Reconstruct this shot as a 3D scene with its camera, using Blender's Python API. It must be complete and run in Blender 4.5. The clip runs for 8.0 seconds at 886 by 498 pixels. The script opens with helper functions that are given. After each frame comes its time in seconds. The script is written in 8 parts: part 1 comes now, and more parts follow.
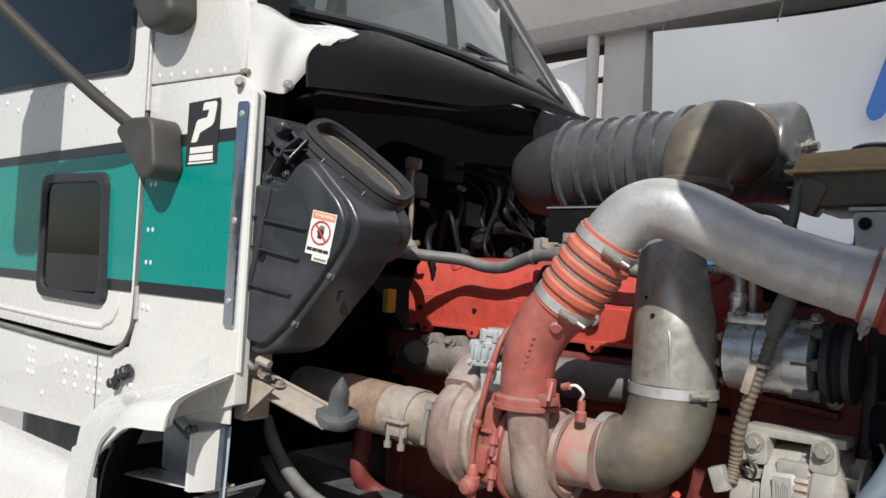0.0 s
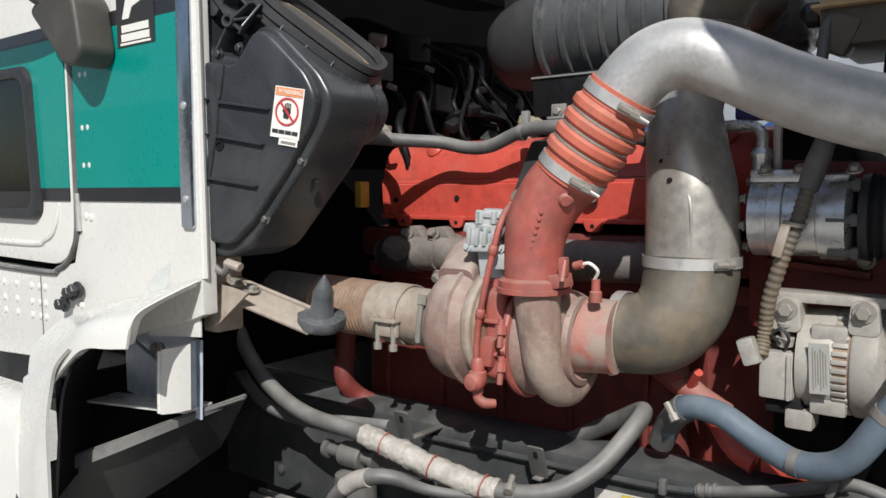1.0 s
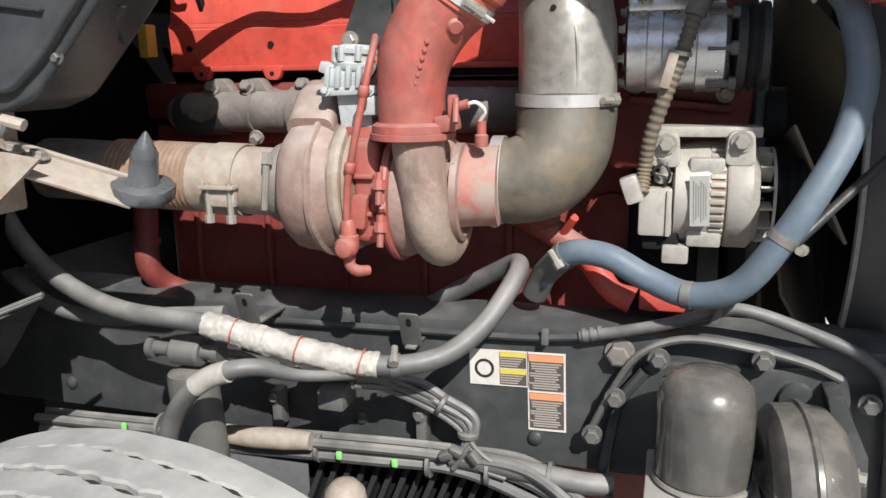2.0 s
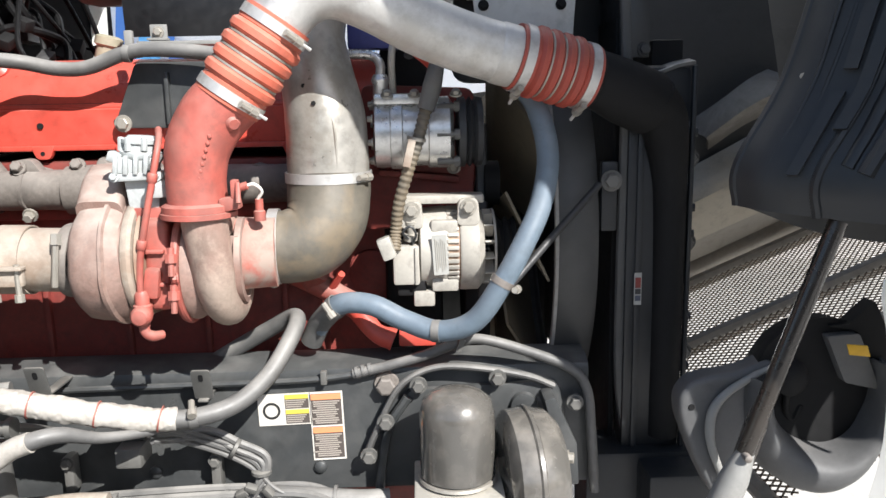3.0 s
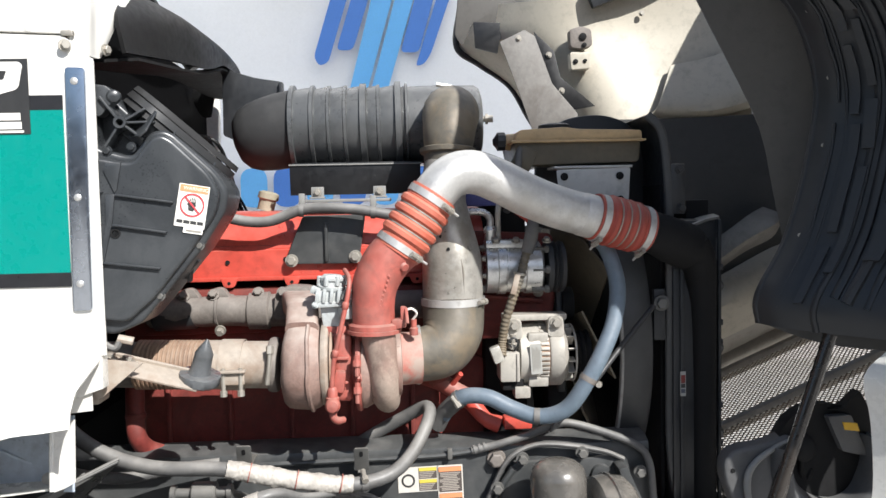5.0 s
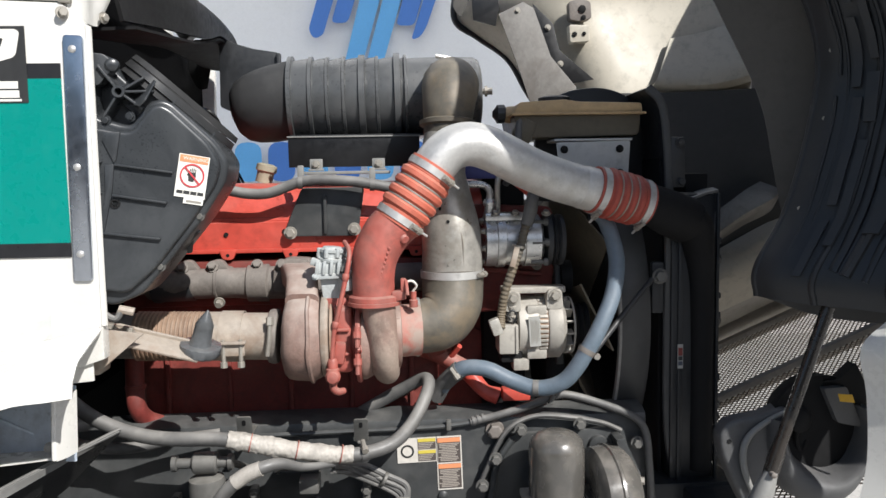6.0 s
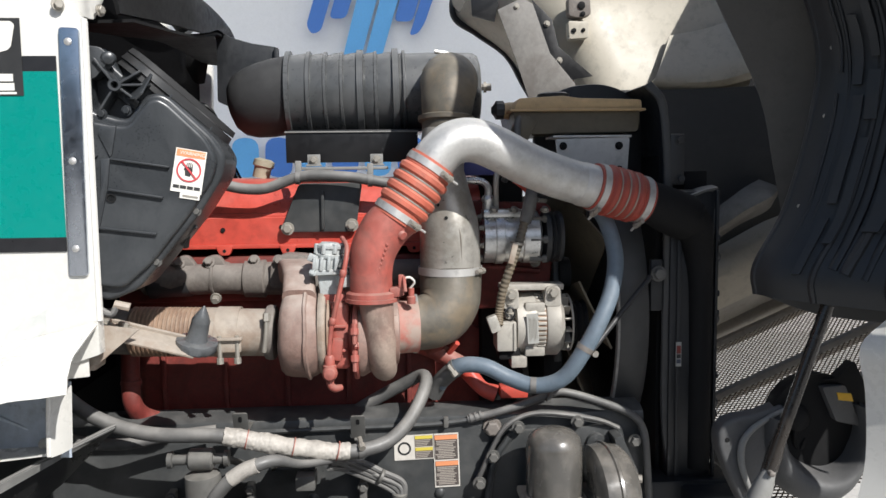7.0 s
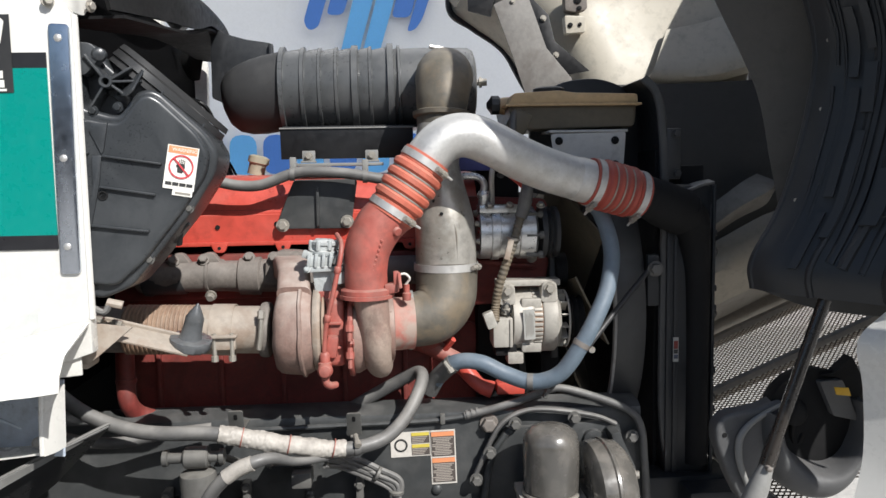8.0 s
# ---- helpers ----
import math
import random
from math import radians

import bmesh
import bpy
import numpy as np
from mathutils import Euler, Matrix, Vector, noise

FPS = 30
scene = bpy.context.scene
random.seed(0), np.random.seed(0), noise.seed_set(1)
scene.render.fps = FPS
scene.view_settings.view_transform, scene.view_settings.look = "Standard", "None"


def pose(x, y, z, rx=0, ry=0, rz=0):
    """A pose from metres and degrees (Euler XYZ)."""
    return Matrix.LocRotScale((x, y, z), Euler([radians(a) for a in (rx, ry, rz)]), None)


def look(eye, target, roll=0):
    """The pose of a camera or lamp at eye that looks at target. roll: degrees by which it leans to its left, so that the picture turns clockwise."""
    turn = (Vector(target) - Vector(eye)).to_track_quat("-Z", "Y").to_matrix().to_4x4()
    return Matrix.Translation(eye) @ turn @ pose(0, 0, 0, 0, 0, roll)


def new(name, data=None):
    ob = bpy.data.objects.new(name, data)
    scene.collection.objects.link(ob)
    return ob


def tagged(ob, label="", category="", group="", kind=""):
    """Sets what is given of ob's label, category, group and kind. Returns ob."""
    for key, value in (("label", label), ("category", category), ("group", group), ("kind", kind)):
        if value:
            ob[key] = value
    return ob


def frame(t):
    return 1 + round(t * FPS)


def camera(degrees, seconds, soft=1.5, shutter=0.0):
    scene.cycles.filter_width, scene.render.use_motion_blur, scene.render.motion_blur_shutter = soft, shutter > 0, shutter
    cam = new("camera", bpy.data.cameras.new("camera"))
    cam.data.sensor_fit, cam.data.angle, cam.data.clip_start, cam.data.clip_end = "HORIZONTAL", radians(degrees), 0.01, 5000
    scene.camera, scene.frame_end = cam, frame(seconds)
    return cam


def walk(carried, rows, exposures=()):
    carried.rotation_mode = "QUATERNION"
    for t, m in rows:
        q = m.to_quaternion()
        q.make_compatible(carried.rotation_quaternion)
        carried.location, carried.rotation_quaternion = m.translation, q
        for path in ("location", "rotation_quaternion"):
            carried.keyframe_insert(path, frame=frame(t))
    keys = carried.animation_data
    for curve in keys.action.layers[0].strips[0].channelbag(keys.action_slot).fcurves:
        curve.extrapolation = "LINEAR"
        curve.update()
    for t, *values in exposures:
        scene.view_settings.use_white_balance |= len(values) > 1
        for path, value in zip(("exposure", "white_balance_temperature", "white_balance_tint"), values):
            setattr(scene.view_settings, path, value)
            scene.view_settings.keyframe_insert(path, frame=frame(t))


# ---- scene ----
# ---- camera ----
cam = camera(59.4, 8.0)
PATH = [
    (0, (-0.099, -0.114, 1.571), (-1.411, 1.395, 1.629), 3.2),
    (0.5, (-0.148, -0.089, 1.546), (-1.429, 1.446, 1.503), 2.8),
    (1, (-0.257, -0.034, 1.511), (-1.458, 1.556, 1.346), -0.5),
    (1.5, (-0.389, 0.015, 1.477), (-1.434, 1.683, 1.122), -1.7),
    (2, (-0.532, 0.004, 1.441), (-1.093, 1.867, 0.975), -1.0),
    (2.2, (-0.544, -0.007, 1.458), (-0.923, 1.88, 0.914), -1.3),
    (3.3, (-0.525, -0.317, 1.554), (-0.432, 1.66, 1.268), -1.1),
    (3.5, (-0.553, -0.384, 1.596), (-0.476, 1.6, 1.355), -0.8),
    (4, (-0.684, -0.52, 1.626), (-0.617, 1.478, 1.559), -0.9),
    (4.5, (-0.779, -0.64, 1.624), (-0.69, 1.358, 1.592), -0.7),
    (5, (-0.811, -0.689, 1.621), (-0.713, 1.306, 1.507), -1.2),
    (6.5, (-0.827, -0.687, 1.611), (-0.707, 1.301, 1.432), -0.8),
    (7, (-0.828, -0.679, 1.611), (-0.707, 1.309, 1.427), -0.7),
    (7.5, (-0.824, -0.671, 1.609), (-0.707, 1.316, 1.416), -0.9),
    (8, (-0.817, -0.671, 1.609), (-0.696, 1.316, 1.416), -1.0),
]
walk(cam, [(t, look(eye, target, roll)) for t, eye, target, roll in PATH], exposures=[(0, -0.03), (1.0, -0.02), (1.5, 0.12), (2.2, 0.58), (3.4, 1.05), (4.0, 1.04), (4.5, 0.87), (5.0, 0.68), (6.4, 0.26), (8, 0.28)])

# ---- light ----
SUN = Vector((0.65, -1.0, 1.0)).normalized()
world = bpy.data.worlds.new("world")
scene.world = world
world.use_nodes = True
_n = world.node_tree.nodes
_sky = _n.new("ShaderNodeTexSky")
_sky.sky_type = "NISHITA"
_sky.sun_disc = False
_sky.sun_elevation = math.asin(SUN.z)
_sky.sun_rotation = math.atan2(SUN.x, SUN.y)
world.node_tree.links.new(_sky.outputs[0], _n["Background"].inputs[0])
_n["Background"].inputs[1].default_value = 0.084
_lamp = bpy.data.lights.new("sun", "SUN")
_lamp.energy = 4.65
_lamp.angle = radians(0.5)
_lamp.color = (1.0, 0.985, 0.96)
sun = new("sun", _lamp)
sun.matrix_world = look(SUN * 30, (0, 0, 0))

# ---- materials ----


def surface(name, base, rough=0.5, metal=0.0, vary=0.18, grain=60.0, bump=0.12, dust=None, dusty=0.35, rough_vary=0.15, coat=0.0, patch=6.0, streak=None, grime=0.32, spec=0.5, stain=None, stained=0.6, blot=11.0):
    """A surface with grain and patches at two scales; dust: its colour, laid in patches and more on top sides; stain: the colour of ragged blots."""
    m = bpy.data.materials.new(name)
    m.use_nodes = True
    nt = m.node_tree
    nd, ln = nt.nodes, nt.links
    b = nd["Principled BSDF"]
    tc = nd.new("ShaderNodeTexCoord")
    n1 = nd.new("ShaderNodeTexNoise")
    n1.inputs["Scale"].default_value, n1.inputs["Detail"].default_value = patch, 5
    n2 = nd.new("ShaderNodeTexNoise")
    n2.inputs["Scale"].default_value, n2.inputs["Detail"].default_value = grain, 4
    ln.new(tc.outputs["Object"], n2.inputs["Vector"])
    if streak:
        mp = nd.new("ShaderNodeMapping")
        mp.inputs["Scale"].default_value = streak
        ln.new(tc.outputs["Object"], mp.inputs["Vector"])
        ln.new(mp.outputs[0], n1.inputs["Vector"])
    else:
        ln.new(tc.outputs["Object"], n1.inputs["Vector"])
    add = nd.new("ShaderNodeMath")
    add.operation = "MULTIPLY_ADD"
    add.inputs[1].default_value = 0.45
    ln.new(n2.outputs["Fac"], add.inputs[0])
    sc = nd.new("ShaderNodeMath")
    sc.operation = "MULTIPLY"
    sc.inputs[1].default_value = 0.55
    ln.new(n1.outputs["Fac"], sc.inputs[0])
    ln.new(sc.outputs[0], add.inputs[2])
    ramp = nd.new("ShaderNodeValToRGB")
    ramp.color_ramp.elements[0].position, ramp.color_ramp.elements[1].position = 0.3, 0.7
    ramp.color_ramp.elements[0].color = (*[c * (1 - vary) for c in base], 1)
    ramp.color_ramp.elements[1].color = (*[min(1, c * (1 + vary)) for c in base], 1)
    ln.new(add.outputs[0], ramp.inputs[0])
    col = ramp.outputs[0]
    if grime:
        n4 = nd.new("ShaderNodeTexNoise")
        n4.inputs["Scale"].default_value, n4.inputs["Detail"].default_value, n4.inputs["Roughness"].default_value = 24.0, 9, 0.72
        ln.new(tc.outputs["Object"], n4.inputs["Vector"])
        gr = nd.new("ShaderNodeMapRange")
        gr.inputs["From Min"].default_value, gr.inputs["From Max"].default_value = 0.5, 0.68
        gr.inputs["To Min"].default_value, gr.inputs["To Max"].default_value = 0.0, grime
        ln.new(n4.outputs["Fac"], gr.inputs["Value"])
        gm = nd.new("ShaderNodeMix")
        gm.data_type = "RGBA"
        gm.inputs["B"].default_value = (*[c * 0.3 + 0.004 for c in base], 1)
        ln.new(gr.outputs[0], gm.inputs["Factor"])
        ln.new(col, gm.inputs["A"])
        col = gm.outputs["Result"]
    if stain:
        n5 = nd.new("ShaderNodeTexNoise")
        n5.inputs["Scale"].default_value, n5.inputs["Detail"].default_value, n5.inputs["Roughness"].default_value, n5.inputs["Distortion"].default_value = blot, 8, 0.66, 0.6
        ln.new(tc.outputs["Object"], n5.inputs["Vector"])
        sr = nd.new("ShaderNodeMapRange")
        sr.inputs["From Min"].default_value, sr.inputs["From Max"].default_value = 0.47, 0.60
        sr.inputs["To Min"].default_value, sr.inputs["To Max"].default_value = 0.0, stained
        ln.new(n5.outputs["Fac"], sr.inputs["Value"])
        sm = nd.new("ShaderNodeMix")
        sm.data_type = "RGBA"
        sm.inputs["B"].default_value = (*stain, 1)
        ln.new(sr.outputs[0], sm.inputs["Factor"])
        ln.new(col, sm.inputs["A"])
        col = sm.outputs["Result"]
    if dust:
        geo = nd.new("ShaderNodeNewGeometry")
        sep = nd.new("ShaderNodeSeparateXYZ")
        ln.new(geo.outputs["Normal"], sep.inputs[0])
        up = nd.new("ShaderNodeMapRange")
        up.inputs["From Min"].default_value, up.inputs["From Max"].default_value = -0.3, 1.0
        up.inputs["To Min"].default_value, up.inputs["To Max"].default_value = 0.2, 1.35
        ln.new(sep.outputs["Z"], up.inputs["Value"])
        n3 = nd.new("ShaderNodeTexNoise")
        n3.inputs["Scale"].default_value, n3.inputs["Detail"].default_value = patch * 2.2, 7
        ln.new(tc.outputs["Object"], n3.inputs["Vector"])
        mr = nd.new("ShaderNodeMapRange")
        mr.inputs["From Min"].default_value, mr.inputs["From Max"].default_value = 0.62 - 0.35 * dusty, 0.82 - 0.2 * dusty
        mr.inputs["To Min"].default_value, mr.inputs["To Max"].default_value = dusty * 0.35, dusty
        ln.new(n3.outputs["Fac"], mr.inputs["Value"])
        mul = nd.new("ShaderNodeMath")
        mul.operation, mul.use_clamp = "MULTIPLY", True
        ln.new(up.outputs[0], mul.inputs[0])
        ln.new(mr.outputs[0], mul.inputs[1])
        mix = nd.new("ShaderNodeMix")
        mix.data_type = "RGBA"
        mix.inputs["B"].default_value = (*dust, 1)
        ln.new(mul.outputs[0], mix.inputs["Factor"])
        ln.new(col, mix.inputs["A"])
        col = mix.outputs["Result"]
        if metal:
            mm = nd.new("ShaderNodeMath")
            mm.operation, mm.use_clamp = "MULTIPLY_ADD", True
            mm.inputs[1].default_value, mm.inputs[2].default_value = -metal, metal
            ln.new(mul.outputs[0], mm.inputs[0])
            ln.new(mm.outputs[0], b.inputs["Metallic"])
    ln.new(col, b.inputs["Base Color"])
    if not (dust and metal):
        b.inputs["Metallic"].default_value = metal
    rr = nd.new("ShaderNodeMapRange")
    rr.inputs["From Min"].default_value, rr.inputs["From Max"].default_value = 0.3, 0.7
    rr.inputs["To Min"].default_value, rr.inputs["To Max"].default_value = max(0.02, rough - rough_vary), min(1, rough + rough_vary)
    ln.new(add.outputs[0], rr.inputs["Value"])
    ln.new(rr.outputs[0], b.inputs["Roughness"])
    b.inputs["Coat Weight"].default_value = coat
    b.inputs["Specular IOR Level"].default_value = spec
    if bump:
        bp = nd.new("ShaderNodeBump")
        bp.inputs["Strength"].default_value, bp.inputs["Distance"].default_value = bump, 0.002
        ln.new(add.outputs[0], bp.inputs["Height"])
        ln.new(bp.outputs[0], b.inputs["Normal"])
    return m


DUST = (0.34, 0.30, 0.255)
GREY_DUST = (0.26, 0.25, 0.23)
M = {}
M["red"] = surface("engine_red_paint", (0.57, 0.068, 0.046), 0.36, vary=0.14, dust=(0.50, 0.26, 0.21), dusty=0.32, patch=5, grime=0.4, bump=0.06, stain=(0.40, 0.045, 0.03), stained=0.45, blot=6)
M["red_dusty"] = surface("dusty_red_paint", (0.40, 0.075, 0.055), 0.55, vary=0.22, dust=(0.37, 0.22, 0.18), dusty=0.7, patch=7, grime=0.55, stain=(0.17, 0.05, 0.04), stained=0.6, blot=9)
# engine red made darker: the shade low in the bay is in the colour
M["red_block"] = surface("engine_red_darkened_for_shade", (0.20, 0.028, 0.022), 0.6, vary=0.3, dust=(0.3, 0.2, 0.16), dusty=0.3, bump=0.3, grain=120, grime=0.5, stain=(0.10, 0.016, 0.013), stained=0.6, blot=8)
M["turbo"] = surface("rusty_cast_iron", (0.25, 0.155, 0.125), 0.72, vary=0.35, dust=(0.47, 0.41, 0.36), dusty=0.66, bump=0.35, grain=180, patch=9, grime=0.55, stain=(0.17, 0.075, 0.055), stained=0.55, blot=10)
M["iron"] = surface("grey_brown_iron", (0.17, 0.148, 0.13), 0.68, vary=0.35, dust=(0.38, 0.345, 0.31), dusty=0.48, bump=0.35, grain=150, grime=0.5, stain=(0.055, 0.047, 0.042), stained=0.5, blot=12)
M["exhaust"] = surface("tan_heat_stained_steel", (0.36, 0.305, 0.25), 0.6, vary=0.25, dust=(0.42, 0.38, 0.33), dusty=0.5, bump=0.2, grime=0.5, stain=(0.22, 0.13, 0.08), stained=0.55, blot=9)
M["bellows"] = surface("brown_steel_bellows", (0.32, 0.21, 0.14), 0.6, vary=0.25, dust=DUST, dusty=0.4, grime=0.5, stain=(0.16, 0.08, 0.05), stained=0.6, blot=10)
M["alu"] = surface("brushed_aluminium_tube", (0.62, 0.61, 0.59), 0.48, metal=0.7, vary=0.14, dust=(0.46, 0.45, 0.42), dusty=0.65, bump=0.05, grain=140, grime=0.4, stain=(0.40, 0.37, 0.32), stained=0.4, blot=7)
M["alu_dark"] = surface("dull_compressor_metal", (0.66, 0.66, 0.65), 0.3, metal=0.85, vary=0.2, dust=(0.36, 0.34, 0.31), dusty=0.3, bump=0.2, grain=120, grime=0.5)
M["turbo_red"] = surface("rusty_iron_with_red_overspray", (0.33, 0.265, 0.215), 0.7, vary=0.25, dust=(0.40, 0.15, 0.115), dusty=0.55, bump=0.35, grain=180, patch=8, grime=0.55, stain=(0.14, 0.105, 0.085), stained=0.6, blot=12)
M["alu_cast"] = surface("cast_aluminium", (0.50, 0.48, 0.43), 0.42, metal=0.45, vary=0.12, dust=(0.5, 0.45, 0.37), dusty=0.4, bump=0.15, grain=160, grime=0.5)
M["steel"] = surface("bright_steel_band", (0.56, 0.55, 0.53), 0.45, metal=0.6, vary=0.15, dust=DUST, dusty=0.3, bump=0.05, grime=0.45)
M["bolt"] = surface("zinc_bolt", (0.38, 0.355, 0.31), 0.45, metal=0.5, vary=0.15, dust=DUST, dusty=0.4)
M["pipe_grey"] = surface("grey_painted_intake_tube", (0.46, 0.44, 0.40), 0.38, metal=0.5, vary=0.22, dust=DUST, dusty=0.4, bump=0.12, patch=14, streak=(1.6, 1.6, 0.25), grime=0.5, stain=(0.24, 0.215, 0.17), stained=0.55, blot=6)
M["rubber_grey"] = surface("dusty_grey_rubber", (0.085, 0.078, 0.064), 0.58, vary=0.25, dust=(0.29, 0.25, 0.19), dusty=0.5, bump=0.12, patch=9, grime=0.45, stain=(0.20, 0.145, 0.085), stained=0.55, blot=7)
M["hose"] = surface("dusty_black_rubber_hose", (0.075, 0.075, 0.075), 0.55, vary=0.2, dust=(0.34, 0.325, 0.30), dusty=0.66, bump=0.12, grime=0.5, stain=(0.035, 0.035, 0.036), stained=0.55, blot=13)
M["rail_grey"] = surface("dusty_grey_steel_fitting", (0.075, 0.075, 0.072), 0.5, vary=0.25, dust=(0.34, 0.32, 0.285), dusty=0.55, bump=0.2, grime=0.5)
M["hose_blue"] = surface("blue_grey_heater_hose", (0.115, 0.155, 0.195), 0.5, vary=0.15, dust=(0.27, 0.29, 0.31), dusty=0.42, bump=0.1)
M["black"] = surface("black_plastic", (0.022, 0.023, 0.025), 0.45, vary=0.2, dust=GREY_DUST, dusty=0.18, bump=0.15, grain=200)
M["airbox"] = surface("grey_black_moulded_plastic", (0.026, 0.029, 0.032), 0.30, vary=0.2, dust=(0.17, 0.175, 0.18), dusty=0.22, bump=0.04, grain=220, stain=(0.07, 0.074, 0.077), stained=0.5, blot=4, rough_vary=0.06)
M["cleaner"] = surface("weathered_black_air_cleaner", (0.07, 0.074, 0.077), 0.32, vary=0.2, dust=(0.27, 0.265, 0.25), dusty=0.36, bump=0.03, streak=(1.5, 1.5, 0.3), stain=(0.12, 0.12, 0.12), stained=0.4, blot=5)
M["boot"] = surface("matt_black_rubber_boot", (0.03, 0.03, 0.031), 0.6, vary=0.2, dust=(0.14, 0.14, 0.135), dusty=0.3, bump=0.1, spec=0.25)
M["frame_black"] = surface("black_frame_paint", (0.026, 0.029, 0.031), 0.40, vary=0.25, dust=(0.25, 0.245, 0.23), dusty=0.40, bump=0.15, grime=0.45, stain=(0.055, 0.056, 0.055), stained=0.4, blot=9)
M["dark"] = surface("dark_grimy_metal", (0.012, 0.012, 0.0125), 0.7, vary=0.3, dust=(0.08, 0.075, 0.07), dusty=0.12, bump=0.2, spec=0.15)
M["white"] = surface("white_cab_paint", (0.69, 0.675, 0.63), 0.3, vary=0.03, dust=(0.62, 0.58, 0.5), dusty=0.07, bump=0.004, coat=0.4, patch=3, grime=0.05)
M["cream"] = surface("cream_fibreglass", (0.49, 0.45, 0.37), 0.5, vary=0.05, dust=(0.42, 0.38, 0.31), dusty=0.25, bump=0.1)
M["green"] = surface("teal_green_stripe", (0.0, 0.24, 0.20), 0.3, vary=0.02, bump=0.0, coat=0.4, grime=0.0)
M["stripe_black"] = surface("black_stripe", (0.02, 0.02, 0.022), 0.35, vary=0.1, bump=0.0, coat=0.3, grime=0.1)
M["chrome"] = surface("polished_strip", (0.60, 0.64, 0.70), 0.24, metal=1.0, vary=0.1, bump=0.02, rough_vary=0.1, grime=0.3)
M["silicone"] = surface("orange_red_silicone_hose", (0.55, 0.125, 0.075), 0.5, vary=0.12, dust=(0.5, 0.36, 0.28), dusty=0.4, bump=0.1, grime=0.5, stain=(0.36, 0.075, 0.045), stained=0.5, blot=9)
M["silicone_dark"] = surface("dark_red_silicone_hose", (0.36, 0.055, 0.035), 0.5, vary=0.12, dust=(0.4, 0.28, 0.22), dusty=0.3, bump=0.1)
M["reservoir"] = surface("yellowed_translucent_plastic", (0.56, 0.38, 0.19), 0.5, vary=0.2, dust=(0.55, 0.42, 0.28), dusty=0.35)
M["reservoir_low"] = surface("coolant_stained_plastic", (0.105, 0.087, 0.058), 0.45, vary=0.2, dust=(0.3, 0.25, 0.17), dusty=0.25)
M["paper"] = surface("white_label", (0.78, 0.76, 0.70), 0.5, vary=0.04, bump=0.02, grime=0.1)
M["paper_worn"] = surface("sun_faded_label", (0.62, 0.585, 0.53), 0.55, vary=0.08, bump=0.02, grime=0.25)
M["label_dark"] = surface("faded_dark_print", (0.085, 0.07, 0.062), 0.55, vary=0.12, bump=0.0)
M["text_pale"] = surface("pale_fine_print", (0.36, 0.32, 0.28), 0.55, vary=0.1, bump=0.0)
M["orange"] = surface("orange_print", (0.72, 0.28, 0.13), 0.5, vary=0.05, bump=0.0, grime=0.1)
M["yellow"] = surface("yellow_print", (0.62, 0.50, 0.08), 0.5, vary=0.05, bump=0.0)
M["ink"] = surface("black_print", (0.03, 0.03, 0.03), 0.5, vary=0.1, bump=0.0)
M["inkred"] = surface("red_print", (0.55, 0.05, 0.06), 0.5, vary=0.1, bump=0.0)
M["tyre"] = surface("dusty_tyre_rubber", (0.24, 0.235, 0.22), 0.85, vary=0.12, dust=(0.46, 0.45, 0.42), dusty=0.6, bump=0.3, grain=160, grime=0.45, stain=(0.16, 0.155, 0.145), stained=0.45, blot=16)
M["groove"] = surface("tyre_groove_rubber", (0.025, 0.024, 0.022), 0.9, vary=0.2)
M["tape"] = surface("foil_wrap_tape", (0.46, 0.43, 0.385), 0.62, metal=0.05, vary=0.22, dust=(0.42, 0.36, 0.31), dusty=0.35, bump=0.5, grain=70, grime=0.45)
M["bowl"] = surface("grey_painted_can", (0.05, 0.049, 0.046), 0.22, vary=0.1, dust=(0.36, 0.325, 0.28), dusty=0.48, coat=0.5, bump=0.05, patch=10, streak=(1.5, 1.5, 0.35), grime=0.5, stain=(0.12, 0.115, 0.105), stained=0.12, blot=7)
M["concrete"] = surface("sunlit_concrete_yard", (0.40, 0.385, 0.36), 0.9, vary=0.12, grain=30, bump=0.3, patch=0.8)
M["wall"] = surface("pale_rendered_wall", (0.55, 0.52, 0.50), 0.85, vary=0.07, grain=20, bump=0.15, patch=1.2, grime=0.15)
M["banner"] = surface("white_vinyl_banner", (0.84, 0.85, 0.87), 0.55, vary=0.04, bump=0.02, patch=2, grime=0.04)
M["blue"] = surface("blue_print", (0.075, 0.215, 0.62), 0.5, vary=0.08, bump=0.0, grime=0.06)
M["cyan"] = surface("light_blue_print", (0.14, 0.45, 0.85), 0.5, vary=0.08, bump=0.0, grime=0.06)
# kept dark so that the cab's glass reflects little light
M["yard_wall"] = surface("dark_wall_for_reflections", (0.10, 0.095, 0.09), 0.85, vary=0.3, grain=8, bump=0.2, patch=0.7)
M["steel_window"] = surface("dark_window_frame", (0.05, 0.047, 0.045), 0.6, vary=0.15)
M["liner"] = surface("black_fender_liner", (0.0142, 0.016, 0.0188), 0.46, vary=0.3, dust=(0.07, 0.07, 0.07), dusty=0.25, bump=0.3)
M["hood_in"] = surface("bare_fibreglass_inside", (0.33, 0.305, 0.27), 0.7, vary=0.14, dust=(0.2, 0.17, 0.14), dusty=0.4, bump=0.25, grain=90)
M["heat_flap"] = surface("smoked_brown_heat_shield", (0.20, 0.19, 0.175), 0.6, vary=0.25, dust=(0.27, 0.25, 0.22), dusty=0.35, bump=0.2, stain=(0.09, 0.075, 0.065), stained=0.5, blot=6)
